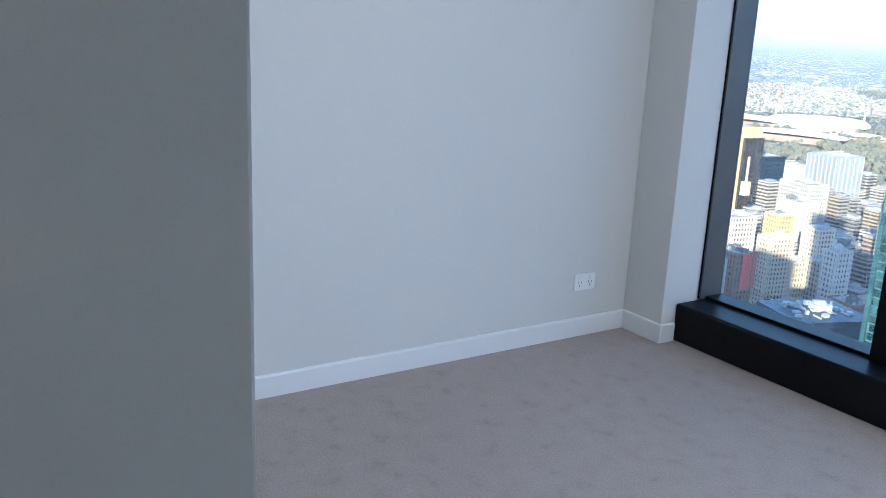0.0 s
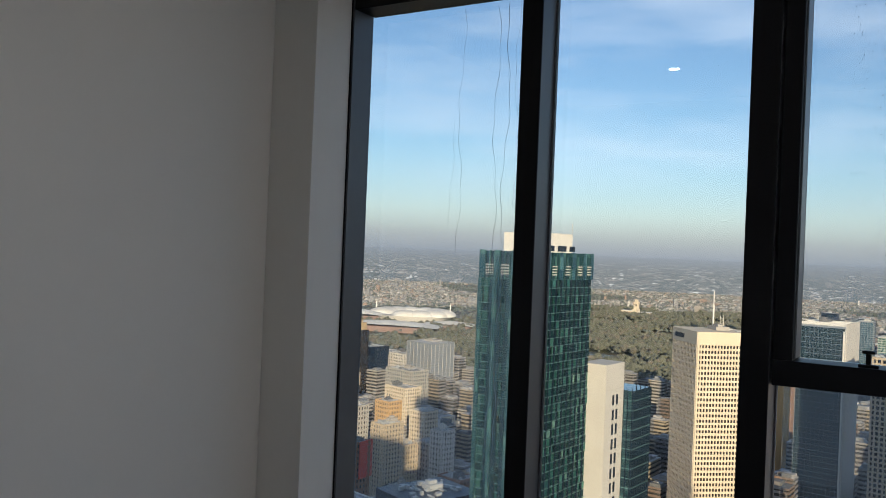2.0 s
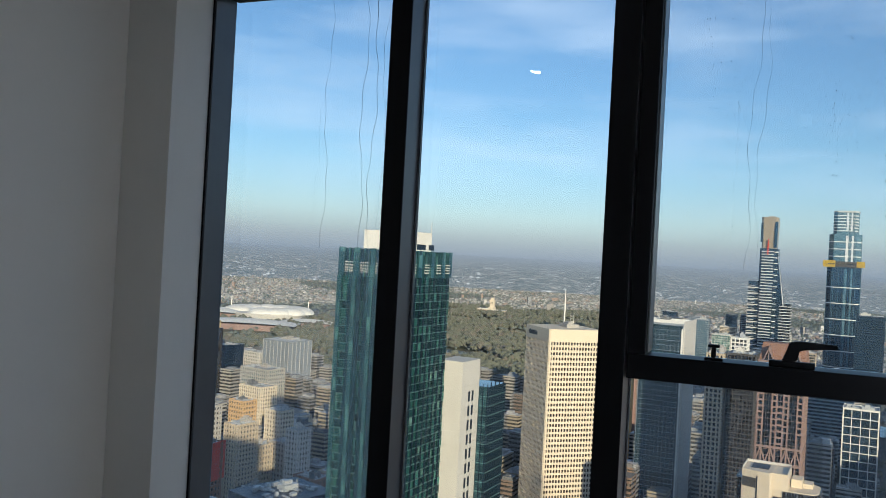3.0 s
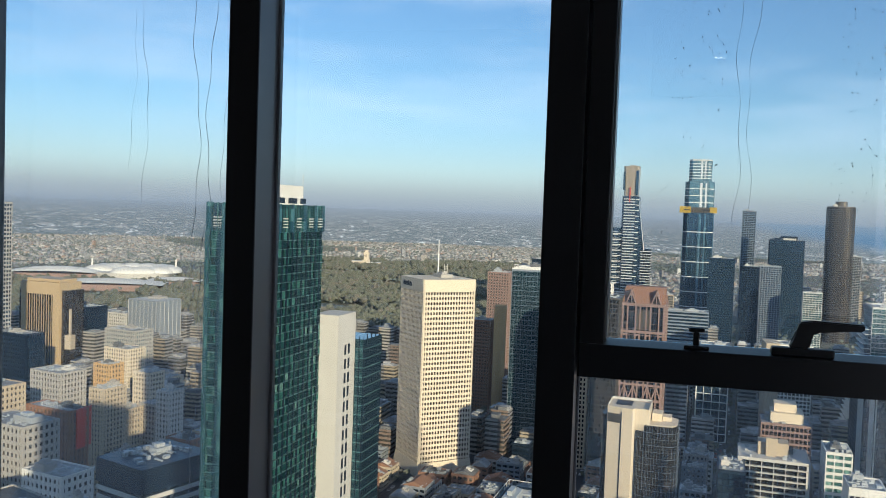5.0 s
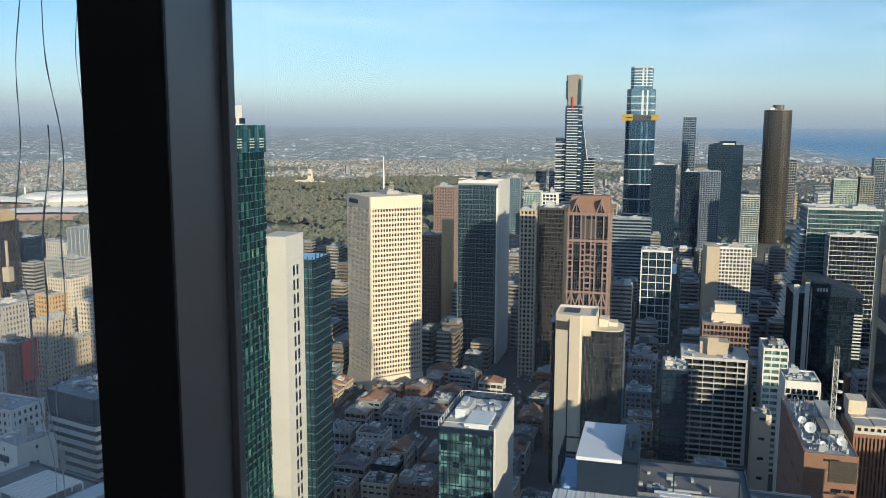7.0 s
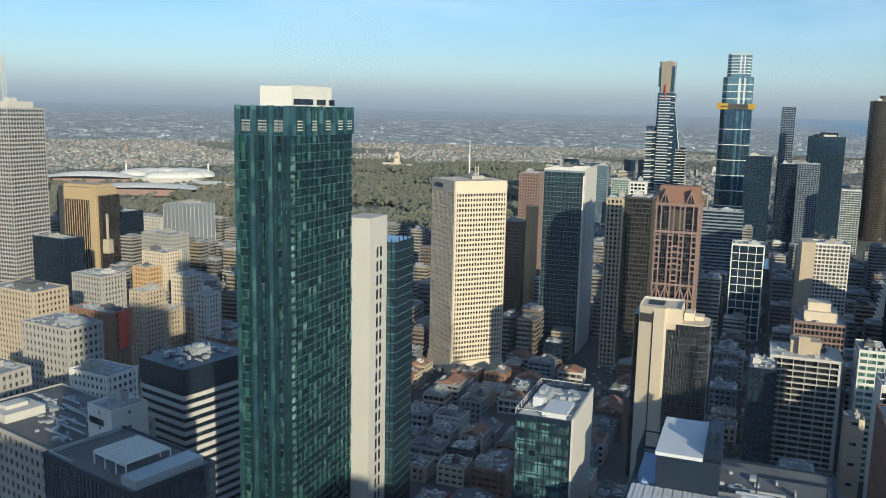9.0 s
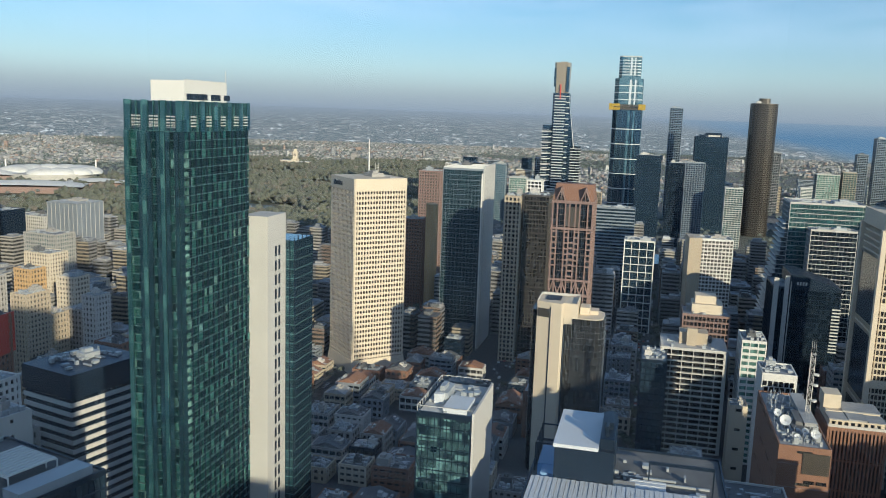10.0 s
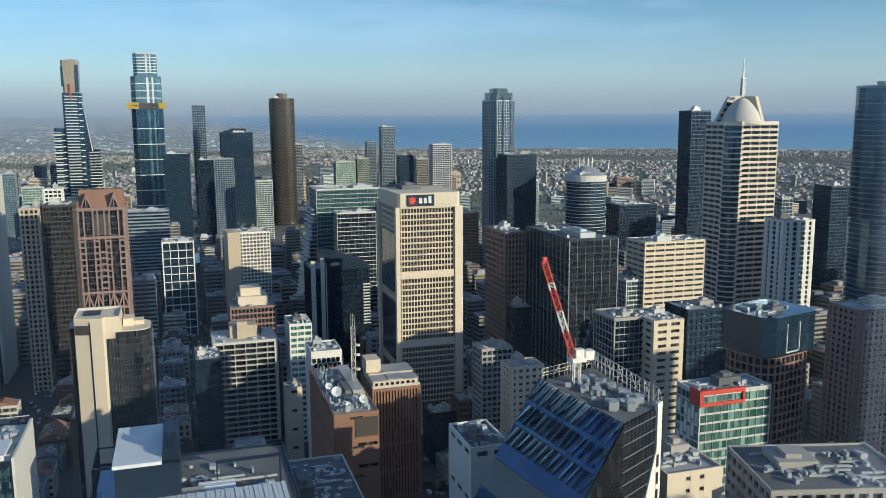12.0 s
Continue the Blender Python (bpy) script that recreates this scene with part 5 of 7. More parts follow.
dome_tower()
far_tower("curved blue-grey glass tower at the western edge", 50.9, 615, 56, 44, 208, STEEL, G_BLUE, outline=round_rect(56, 44, 20), pier=0, band=0.28)
tower("office_tower", "white and grey concrete office tower with a vertical glass strip", 463, 461, 5, 27, 20, 116, WHITE, G_BLUE, floor=3.6, band=1.0, bay=6.6, pier=3.0, proud=0.8)
tower("apartment_block", "pink brick apartment block with small square windows", 379, 312, 5, 47, 22, 92, PINK, G_BLACK, floor=3.2, band=1.5, bay=3.4, pier=1.9, proud=0.35, category="apartment block")
dr = tower("office_tower", "dark glass office tower with a rounded red-brown gridded front", 251, 258, -10, 32, 24, 97, BRICK, G_BLACK, floor=3.4, band=0.8, bay=2.8, pier=0.45, outline=round_rect(32, 24, 9), split=True, plant=0)
prism("upper_box", cut_rect(32, 26, 4), 97, 113, G_BLUE, dr, "projecting dark glass upper storeys")
boxes("upper_lines", [((-14.6, -13.06, 100 + 4 * k), (14.6, -12.9, 100.15 + 4 * k)) for k in range(4)], CHARCOAL, dr)
boxes("light_frame", [((-6.2, -13.5, 98.5), (-5.9, -13.02, 110)), ((1.7, -13.5, 98.5), (2.0, -13.02, 110)), ((-6.2, -13.5, 98.2), (2.0, -13.02, 98.5))], WHITE, dr)
roof_plant(dr, rect(28, 20), 113, 4)
gw = tower("office_block", "green glass office block with a red roof box", 207.5, 233, 5, 30, 14.5, 94, PALE, G_GREEN, floor=3.4, band=0.65, bay=3, pier=0.1, proud=0.25, split=True, category="office block")
boxes("red_box", [((-14.9, -7.8, 93.6), (3.5, -6.4, 95.2)), ((-14.9, -7.8, 89.4), (3.5, -6.4, 90.6)), ((-14.9, -7.8, 90.6), (-13.9, -6.4, 93.6)), ((2.6, -7.8, 90.6), (3.5, -6.4, 93.6)), ((-15.3, -7.7, 89.4), (-14.9, -1.5, 95.2))], RED, gw, "red rooftop frame")
boxes("flank_panel", [((-15.25, -6.6 + 2.2 * (k % 6), 30 + 6.5 * (k // 6) + 2 * (k % 2)), (-15.0, -4.9 + 2.2 * (k % 6), 35 + 6.5 * (k // 6) + 2 * (k % 2))) for k in range(54) if k % 5 != 2], WHITE, gw, "white cladding panels")
tower("office_block", "cream and grey stepped office block", 258, 342, 5, 17, 26, 91, CREAM, G_SHADE, floor=3.6, band=2.0, bay=9, pier=2.4, category="office block")
tower("office_block", "dark grey office block with white floor edges", 243, 352, 5, 17, 22, 91, CONCRETE, G_BLACK, floor=3.6, band=0.45, bay=3, pier=0.1, category="office block")
tower("office_block", "plain grey office block behind the cream one", 300, 362, 5, 25, 22, 88, CHARCOAL, G_BLUE, floor=3.6, band=0.9, bay=3, pier=0.5, category="office block")
tower("office_block", "long low white civic block with a flat plant roof", 192, 173, 20, 44, 32, 89, CONCRETE, G_SHADE, floor=4.2, band=2.0, bay=4.0, pier=1.2, proud=0.8, split=True, roof=DARK_ROOF, plant=2.2, category="office block")
tower("office_block", "grey and white apartment block in the lane", 197, 405, 5, 18, 16, 66, CONCRETE, G_BLUE, floor=3.2, band=1.2, bay=3, pier=0.6, category="apartment block")
tower("office_block", "small cream office block with a plant tower", 193, 362, 5, 18, 14, 68, CREAM, G_SHADE, floor=3.4, band=1.9, bay=3.4, pier=1.6, category="office block")
tower("office_block", "cream plastered block at the foot of the wedge building", 152, 190, 5, 18, 22, 92, CREAM, G_SHADE, floor=3.6, band=2.4, bay=5, pier=3, category="office block")
tower("office_block", "small dark block with a brick face", 246, 462, 5, 18, 16, 72, CHARCOAL, G_SHADE, floor=3.4, band=1.2, bay=3, pier=0.6, category="office block")
ex = tower("office_block", "brown brick exchange building, blank walled", 87, 318, 5, 17, 60, 82, BRICK, G_SHADE, floor=12, band=10.6, bay=16, pier=6, proud=0.3, roof=ROOF, plant=2.5, category="office block", split=True)
rnd_ex = random.Random(12)
boxes("roof_racks", [((x, y, 82), (x + 0.12, y + 0.12, 82 + rnd_ex.uniform(2, 5.5))) for x, y in [(rnd_ex.uniform(-7.5, 7.5), rnd_ex.uniform(-28, 24)) for _ in range(70)]] + [((x, y, 82.3), (x + rnd_ex.uniform(1, 5), y + 0.5, 82.9)) for x, y in [(rnd_ex.uniform(-7.5, 3), rnd_ex.uniform(-28, 24)) for _ in range(24)]] + [((x, y, 82), (x + rnd_ex.uniform(0.5, 1.6), y + rnd_ex.uniform(0.5, 2.0), 82.6 + rnd_ex.uniform(0, 1.8))) for x, y in [(rnd_ex.uniform(-7.5, 6), rnd_ex.uniform(-28, 24)) for _ in range(90)]], PLANT_GREY, ex)["kind"] = "stuff"
for dx, dy, dr_, dz in ((-4.5, -14.0, 2.0, 4.0), (4.2, -23.0, 1.6, 3.0), (-5.5, -2.0, 1.4, 2.6), (1.5, -19.0, 1.2, 2.4), (-2.0, -25.0, 1.1, 2.2)):
    bm = bmesh.new()
    bmesh.ops.create_cone(bm, cap_ends=False, segments=16, radius1=0.25, radius2=dr_, depth=dr_ * 0.45)
    bmesh.ops.rotate(bm, verts=bm.verts[:], cent=(0, 0, 0), matrix=Matrix.Rotation(radians(62), 3, "X"))
    bmesh.ops.translate(bm, verts=bm.verts[:], vec=(dx, dy, 82 + dz))
    part("satellite_dish", bm, WHITE_ROOF, ex, "white satellite dish")
    boxes("dish_post", [((dx - 0.12, dy + 0.1, 82), (dx + 0.12, dy + 0.34, 82 + dz))], STEEL, ex)
boxes("long_shed", [((2.5, -12, 82), (6.5, 22, 85.0)), ((2.2, -12.3, 85.0), (6.8, 22.3, 85.3))], ROOF, ex)
boxes("front_joint", [((-8.6, -30.25, 8 + 8.5 * k), (8.6, -29.95, 8.3 + 8.5 * k)) for k in range(9)], PINK, ex)
boxes("front_louvre", [((-0.5, -30.3, 73.0), (8.2, -29.9, 80.5))], BRONZE, ex)
boxes("front_slot", [((0.5 + 4.0 * (k % 2), -30.28, 69.4 - 8.5 * (k // 2)), (3.8 + 4.0 * (k % 2), -29.94, 70.6 - 8.5 * (k // 2))) for k in range(4)], G_DARK, ex)
rb = tower("office_block", "red-brown ribbed car park block with cream top storey", 124, 366, 5, 23, 26, 67, BRICK, G_SHADE, floor=14, band=0.8, bay=1.4, pier=0.7, proud=0.6, split=True, category="office block")
boxes("top_storey", [((-10.5, -10.5, 67), (10.8, -2, 70.2)), ((-10.5, -1.5, 67), (10.8, 11, 71.0)), ((-11, 2, 71.0), (-4, 12, 77.0))], CREAM, rb, "cream rooftop flats")
boxes("top_roof", [((-11, -11.2, 70.2), (-3.6, -1.8, 70.7)), ((-3.2, -10.6, 70.2), (4.0, -1.8, 70.9)), ((4.4, -11.2, 70.2), (11.2, -1.8, 70.6)), ((-3.8, -1.4, 71.0), (11.2, 11.2, 71.5))], ROOF, rb, "grey-green metal roofs")
boxes("balcony_door", [((-9.6 + 2.5 * k, -10.62, 67.3), (-8.2 + 2.5 * k, -10.45, 69.4)) for k in range(8)], G_DARK, rb)
boxes("balcony_rail", [((-11.3, -12.9, 67.6), (11.3, -12.7, 68.8)), ((-11.4, -12.8, 67.6), (-11.2, -10, 68.8))], PALE, rb)
dm = tower("office_block", "white block screened with staggered openings", 102.5, 408, 5, 15.5, 20, 75, WHITE, G_BLUE, floor=3.6, band=3.55, bay=15, pier=0.5, proud=0.5, category="office block")
for r in range(9):
    for c in range(6):
        x0 = -7.2 + 2.4 * c + (0.7 if r % 2 else 0.0)
        boxes("opening", [((x0, -10.3, 69.6 - 2.9 * r), (x0 + 1.7, -9.9, 71.9 - 2.9 * r))], G_DARK, dm)
tower("office_block", "cream blank-walled slim block", 94, 446, 5, 9, 12, 44, CREAM, G_SHADE, floor=10, band=9, bay=9, pier=3, category="office block")
tower("office_block", "small white office block with green glass bands", 106, 482, 5, 13, 24, 72, WHITE, G_GREEN, floor=3.5, band=1.5, bay=4, pier=0.5, category="office block")
cf = tower("office_block", "bare concrete framed office block with open ledges", 76, 496, 5, 37, 30, 62, PALE, G_DARK, floor=3.4, band=0.6, bay=6.0, pier=0.35, proud=1.8, split=True, roof=PALE, category="office block")
boxes("lift_room", [((-8, -3, 61), (8, 8, 69)), ((-4, -6, 61), (2, -3, 72))], BEIGE, cf)
bw = tower("office_block", "brown gridded office block with cream stepped roof rooms", 90, 548, 5, 29, 26, 70, PINK, G_DARK, floor=3.6, band=1.1, bay=2.4, pier=0.5, proud=0.6, split=True, category="office block")
boxes("roof_room", [((-9, -8, 70), (10, 10, 76)), ((-7, -4, 76), (6, 8, 81))], CREAM, bw)
tower("office_block", "dark office block with louvred crown", 52, 474, 5, 14, 30, 60, CHARCOAL, G_BLUE, floor=3.6, band=0.8, bay=3, pier=0.3, category="office block")


# ---- foreground and eastern blocks ----
fg = tower("office_block", "dark glass office block with green panes and a blank pale flank", -32, 252, 5, 17, 31, 102, CHARCOAL, G_CHECK, floor=3.4, band=0.25, bay=1.9, pier=0.12, proud=0.15, split=True, roof=PALE, plant=1.5, category="office block")
boxes("flank", [((8.6, -15.4, 0), (9.3, 15.4, 103.5))], PALE, fg, "blank pale concrete flank")
boxes("roof_rail", [((-8.4, -15.4 + 3.08 * k, 102), (-8.2, -15.2 + 3.08 * k, 104.4)) for k in range(11)] + [((-8.4, -15.4, 104.3), (-8.2, 15.4, 104.5)), ((-8.4, -15.5, 104.3), (8.4, -15.3, 104.5)), ((-8.4, 15.2, 104.3), (8.4, 15.4, 104.5))], PALE, fg)
boxes("chiller", [((-5.5, -6, 102), (-2.5, 4, 105.2)), ((-1.0, -13, 102), (6.5, -1, 103.6))], WHITE_ROOF, fg)

pod = tower("shopping_block", "sprawling retail block with white metal roofs and blue ducts", 20.5, 230.5, 5, 56, 62, 84, CHARCOAL, G_BLUE, floor=4.2, band=1.6, bay=4, pier=0.6, roof=DARK_ROOF, plant=2.0, category="shopping block", base_z=2.6, seed=839)
boxes("plinth", [((-28, -31, -2.6), (28, 31, -0.002))], CONCRETE, pod)
boxes("black_box", [((-20.0, -8.0, 84), (-3.5, 20, 98.0))], CHARCOAL, pod, "black perforated plant enclosure")
boxes("box_roof", [((-20.4, -8.4, 98), (-8.0, 20.4, 99.0))], WHITE_ROOF, pod)
boxes("box_plant", [((-7.8, -6, 98), (-3.8, 16, 101)), ((-7.0, 2, 101), (-4.4, 12, 103)), ((-6.4, -4, 101), (-5.6, 0, 104))], CHARCOAL, pod)
rndp = random.Random(8)
boxes("box_lights", [((-19 + 1.7 * i, -8.12, 85.5 + 1.9 * k), (-18.85 + 1.7 * i, -8.0, 85.65 + 1.9 * k)) for i in range(10) for k in range(7)], PALE, pod)["kind"] = "stuff"
boxes("metal_roof", [((-26 + 1.25 * k, -30, 84), (-24.85 + 1.25 * k, -8.6, 89.0 + 0.12 * (k % 2))) for k in range(40)], WHITE_ROOF, pod)
boxes("metal_roof", [((1, -5 + 1.2 * k, 84), (11, -3.9 + 1.2 * k, 87.0 + 0.12 * (k % 2))) for k in range(6)], WHITE_ROOF, pod)
boxes("blue_duct", [((-26 + rndp.uniform(0, 9), -6 + rndp.uniform(0, 22), 84), (-26 + 10 + rndp.uniform(-1, 1), -4 + rndp.uniform(0, 24), 86 + rndp.uniform(0, 3))) for _ in range(9)], BLUE_DUCT, pod)
boxes("white_plant", [((x, y, 84), (x + rndp.uniform(0.5, 2.2), y + rndp.uniform(0.5, 2), 85 + rndp.uniform(0, 2.6))) for x, y in [(rndp.uniform(-27, 24), rndp.uniform(-11, -5)) for _ in range(26)]], WHITE, pod)["kind"] = "stuff"
boxes("steel_frame", [((-27, 6 + 4 * k, 84), (-26.6, 6.4 + 4 * k, 93)) for k in range(5)] + [((-15, 6 + 4 * k, 84), (-14.6, 6.4 + 4 * k, 93)) for k in range(5)] + [((-27, 6, 92.6), (-14.6, 6.4, 93)), ((-27, 22, 92.6), (-14.6, 22.4, 93)), ((6, 2, 92), (24, 2.4, 93)), ((6, 2, 84), (6.4, 2.4, 92)), ((23.6, 2, 84), (24, 2.4, 92))], CHARCOAL, pod)
tower("office_block", "low white-roofed shop block with roof plant", 62, 262, 5, 26, 40, 70, PALE, G_SHADE, floor=3.8, band=1.4, bay=4, pier=0.8, plant=2.5, category="office block", roof=DARK_ROOF)


def wedge_building():
    """Sloping blue face of slanted blades, dark side wall with a white end pier, open steel frames round the roof."""
    x, y = at(31.2, 204.3)
    o = thing("wedge_building", "office wedge with a leaning cobalt glass face and steel-framed roof", "office block", at=(x, y, GROUND + 16.86), turn=27)
    o.scale = (0.912, 0.912, 0.912)
    FOOTPRINTS.append((x, y + 8, 40))
    foot = -18.4
    h = 112.0
    A, B, C, D = Vector((-6.2, 26.2, h)), Vector((15.3, -5.6, h - 2)), Vector((27.3, 9.5, h - 2)), Vector((11.5, 40.9, h))
    out_way = Vector((-0.83, -0.56, 0.0)) * 0.70
    drop = 46.0
    bm = bmesh.new()
    for v in (A, B, C, D):
        bm.verts.new(v - Vector((0, 0, 1.2)))
        bm.verts.new((v.x, v.y, foot))
    for v in (A, B):
        q = v + out_way * drop
        bm.verts.new((q.x, q.y, v.z - drop))
        bm.verts.new((q.x, q.y, foot))
    bmesh.ops.convex_hull(bm, input=bm.verts[:])
    part("body", bm, G_DARK, o)
    rnd = random.Random(3)
    up = Vector((-0.83, -0.56, 0.7)).normalized()

    def lean(u, down, off):
        return A.lerp(B, u) + (out_way + Vector((0, 0, -1.0))) * down + up * off

    def plate(name, u0, u1, d0, d1, thick, mat, parent, label=""):
        a = [lean(u0, d0, thick), lean(u1, d0, thick), lean(u1, d1, thick), lean(u0, d1, thick)]
        b = [lean(u0, d0, -0.1), lean(u1, d0, -0.1), lean(u1, d1, -0.1), lean(u0, d1, -0.1)]
        return link_mesh(name, [tuple(p) for p in b + a], BOX_FACES, mat, parent, label)

    face = plate("leaning_face", 0.0, 1.0, 0.2, drop, 0.15, G_BLACK, o, "leaning dark blue glass face")
    plate("deep_blue_field", 0.62, 1.0, 0.25, 18.3, 0.22, G_DEEP, face, "deep blue end of the face")
    plate("plain_band", 0.0, 1.0, 18.4, 22.6, 0.45, G_DEEP, face, "plain blue glass band")
    plate("translucent_band", 0.0, 0.72, 22.8, 30.0, 0.35, BRONZE, face, "grey-brown lower panels")
    for d in (6.2, 12.2):
        plate("floor_band", 0.0, 1.0, d, d + 0.8, 0.6, G_COBALT, face)
    for row, (d0, d1) in enumerate(((0.3, 6.0), (7.3, 12.0), (13.3, 18.2))):
        n = 13
        for c in range(n):
            u0 = (c + 0.12) / n
            wide = (0.42 + 0.3 * rnd.random()) / n
            sk, tip = 0.045 * rnd.uniform(0.7, 1.2), wide * rnd.uniform(0.1, 0.5)
            deep = u0 > 0.60
            pts = [(u0 + sk, d0, 0.25), (u0 + sk + wide, d0, 0.9), (u0 + tip, d1, 0.5), (u0, d1, 0.25)]
            pts = [(min(max(u, 0.0), 1.0), d, off) for u, d, off in pts]
            vv = [tuple(lean(u, d, 0.1)) for u, d, off in pts] + [tuple(lean(u, d, off + 0.25)) for u, d, off in pts]
            link_mesh("slanted_blade", vv, BOX_FACES, rnd.choice((G_COBALT, G_DEEP)) if deep else rnd.choice((G_STEEL, G_STEEL, STEEL, STEEL, G_BLUE)), face)
            if not deep and row == 0:
                pts = [(u0 + sk + wide + 0.005, d0, 0.2), (u0 + sk + wide + 0.016, d0, 0.2), (u0 + tip + 0.016, d1 * 0.8, 0.2), (u0 + tip + 0.006, d1 * 0.8, 0.2)]
                vv = [tuple(lean(min(u, 1.0), d, 0.1)) for u, d, off in pts] + [tuple(lean(min(u, 1.0), d, 0.5)) for u, d, off in pts]
                link_mesh("slanted_blade", vv, BOX_FACES, WHITE, face)
    # side wall between the face and the end pier
    along = (C - B).normalized()
    side = Vector((along.y, -along.x, 0.0))

    def wall_bar(name, s0, s1, z0, z1, thick, mat, label="", parent=None):
        a = [B + along * s + side * t for t in (thick, -0.3) for s in (s0, s1)]
        vv = [(p.x, p.y, z) for z in (z0, z1) for p in (a[0], a[1], a[3], a[2])]
        return link_mesh(name, vv, BOX_FACES, mat, parent or o, label)

    for k in range(7):
        wall_bar("floor_line", -0.2, 17.0, h - 5.0 - 3.8 * k, h - 4.82 - 3.8 * k, 0.12, STEEL)
    for k in range(8):
        wall_bar("side_mullion", 2.0 + 2.0 * k, 2.12 + 2.0 * k, 60, h - 2.2, 0.1, CHARCOAL)
    wall_bar("end_wall", 17.0, 19.6, foot, h - 1.0, 0.7, WHITE, "white concrete end wall")
    for k in range(9):
        wall_bar("end_window", 17.1, 18.2, h - 20 - 5.2 * k, h - 16.4 - 5.2 * k, 0.85, CHARCOAL)
    p, q, r = B + along * 5.0 + side * 0.6, B + along * 17.0 + side * 0.6, side * -0.5
    link_mesh("end_fin", [(p.x, p.y, h - 44), (q.x, q.y, h - 44), (q.x, q.y, h - 15), (p.x + r.x, p.y + r.y, h - 44), (q.x + r.x, q.y + r.y, h - 44), (q.x + r.x, q.y + r.y, h - 15)], [(0, 1, 2), (5, 4, 3), (0, 3, 4, 1), (1, 4, 5, 2), (2, 5, 3, 0)], WHITE, o, "white triangular end fin")
    deck = [A + Vector((1.2, -0.4, -0.9)), B + Vector((-0.1, 1.0, -0.9)), C + Vector((-0.8, 0.2, -0.9)), D + Vector((0, -0.6, -0.9))]
    link_mesh("roof_deck", [tuple(v) for v in deck], [(0, 1, 2, 3)], DARK_ROOF, o)

    def frame_run(p, q, posts, tall, mat, label):
        e = (q - p).normalized()
        nrm = Vector((-e.y, e.x, 0)) * 0.14
        bits_v, bits_f = [], []

        def bar(a, b, r):
            k = len(bits_v)
            dirn = (b - a).normalized()
            s1 = dirn.cross(Vector((0.3, 0.2, 0.93))).normalized() * r
            s2 = dirn.cross(s1).normalized() * r
            bits_v.extend([tuple(a + s1), tuple(a + s2), tuple(a - s1), tuple(a - s2), tuple(b + s1), tuple(b + s2), tuple(b - s1), tuple(b - s2)])
            bits_f.extend([(k, k + 1, k + 5, k + 4), (k + 1, k + 2, k + 6, k + 5), (k + 2, k + 3, k + 7, k + 6), (k + 3, k, k + 4, k + 7)])

        for i in range(posts + 1):
            base = p.lerp(q, i / posts)
            bar(base - Vector((0, 0, 1.2)), base + Vector((0, 0, tall)), 0.13)
            if i % 2 == 0 and i < posts:
                bar(base, p.lerp(q, (i + 1) / posts) + Vector((0, 0, tall)), 0.08)
            if i % 3 == 0:
                bar(base + Vector((0, 0, tall)), base + nrm * 14 - Vector((0, 0, 0.8)), 0.09)
        for z in (0.4, tall * 0.5, tall):
            bar(p + Vector((0, 0, z)), q + Vector((0, 0, z)), 0.11)
        link_mesh("roof_frame", bits_v, bits_f, mat, o, label)

    frame_run(D + Vector((0.2, -0.5, 0)), C + Vector((-0.4, 0.4, 0)), 15, 4.6, WHITE, "white steel roof frame")
    frame_run(A + Vector((0.8, 0.2, 0)), D + Vector((-0.4, -0.2, 0)), 9, 2.6, PALE, "grey steel roof frame")
    spots = [(rnd.random(), rnd.random()) for _ in range(46)]
    clutter = []
    for u, v in spots:
        c0 = A.lerp(B, 0.12 + 0.76 * u).lerp(D.lerp(C, 0.12 + 0.76 * u), 0.2 + 0.66 * v)
        sx, sy, sz = rnd.uniform(0.3, 1.5), rnd.uniform(0.3, 1.5), rnd.uniform(0.4, 1.8)
        clutter.append(((c0.x - sx, c0.y - sy, h - 2.6), (c0.x + sx, c0.y + sy, h - 1.6 + sz)))
    boxes("roof_clutter", clutter, PLANT_GREY, o)["kind"] = "stuff"
    return h * 0.912 + 16.86


# unseen slabs added west of the view to shade these blocks from the low sun
tower("office_tower", "long concrete office slab, unseen, added to shade the western blocks", 318, 131, 35, 95, 22, 124, CONCRETE, G_SHADE, floor=3.8, band=1.4, bay=3.6, pier=0.8)
tower("office_tower", "brown office slab, unseen, added to shade the western blocks", 446, 208, 35, 62, 22, 118, BRICK, G_SHADE, floor=3.8, band=1.4, bay=3.6, pier=0.8)
WEDGE_TOP = wedge_building()
tower("office_block", "plain white walled block beside the wedge building", 108, 231, 5, 13, 22, 91, WHITE, G_SHADE, floor=15, band=13.4, bay=7, pier=2, proud=0.3, roof=DARK_ROOF, category="office block")


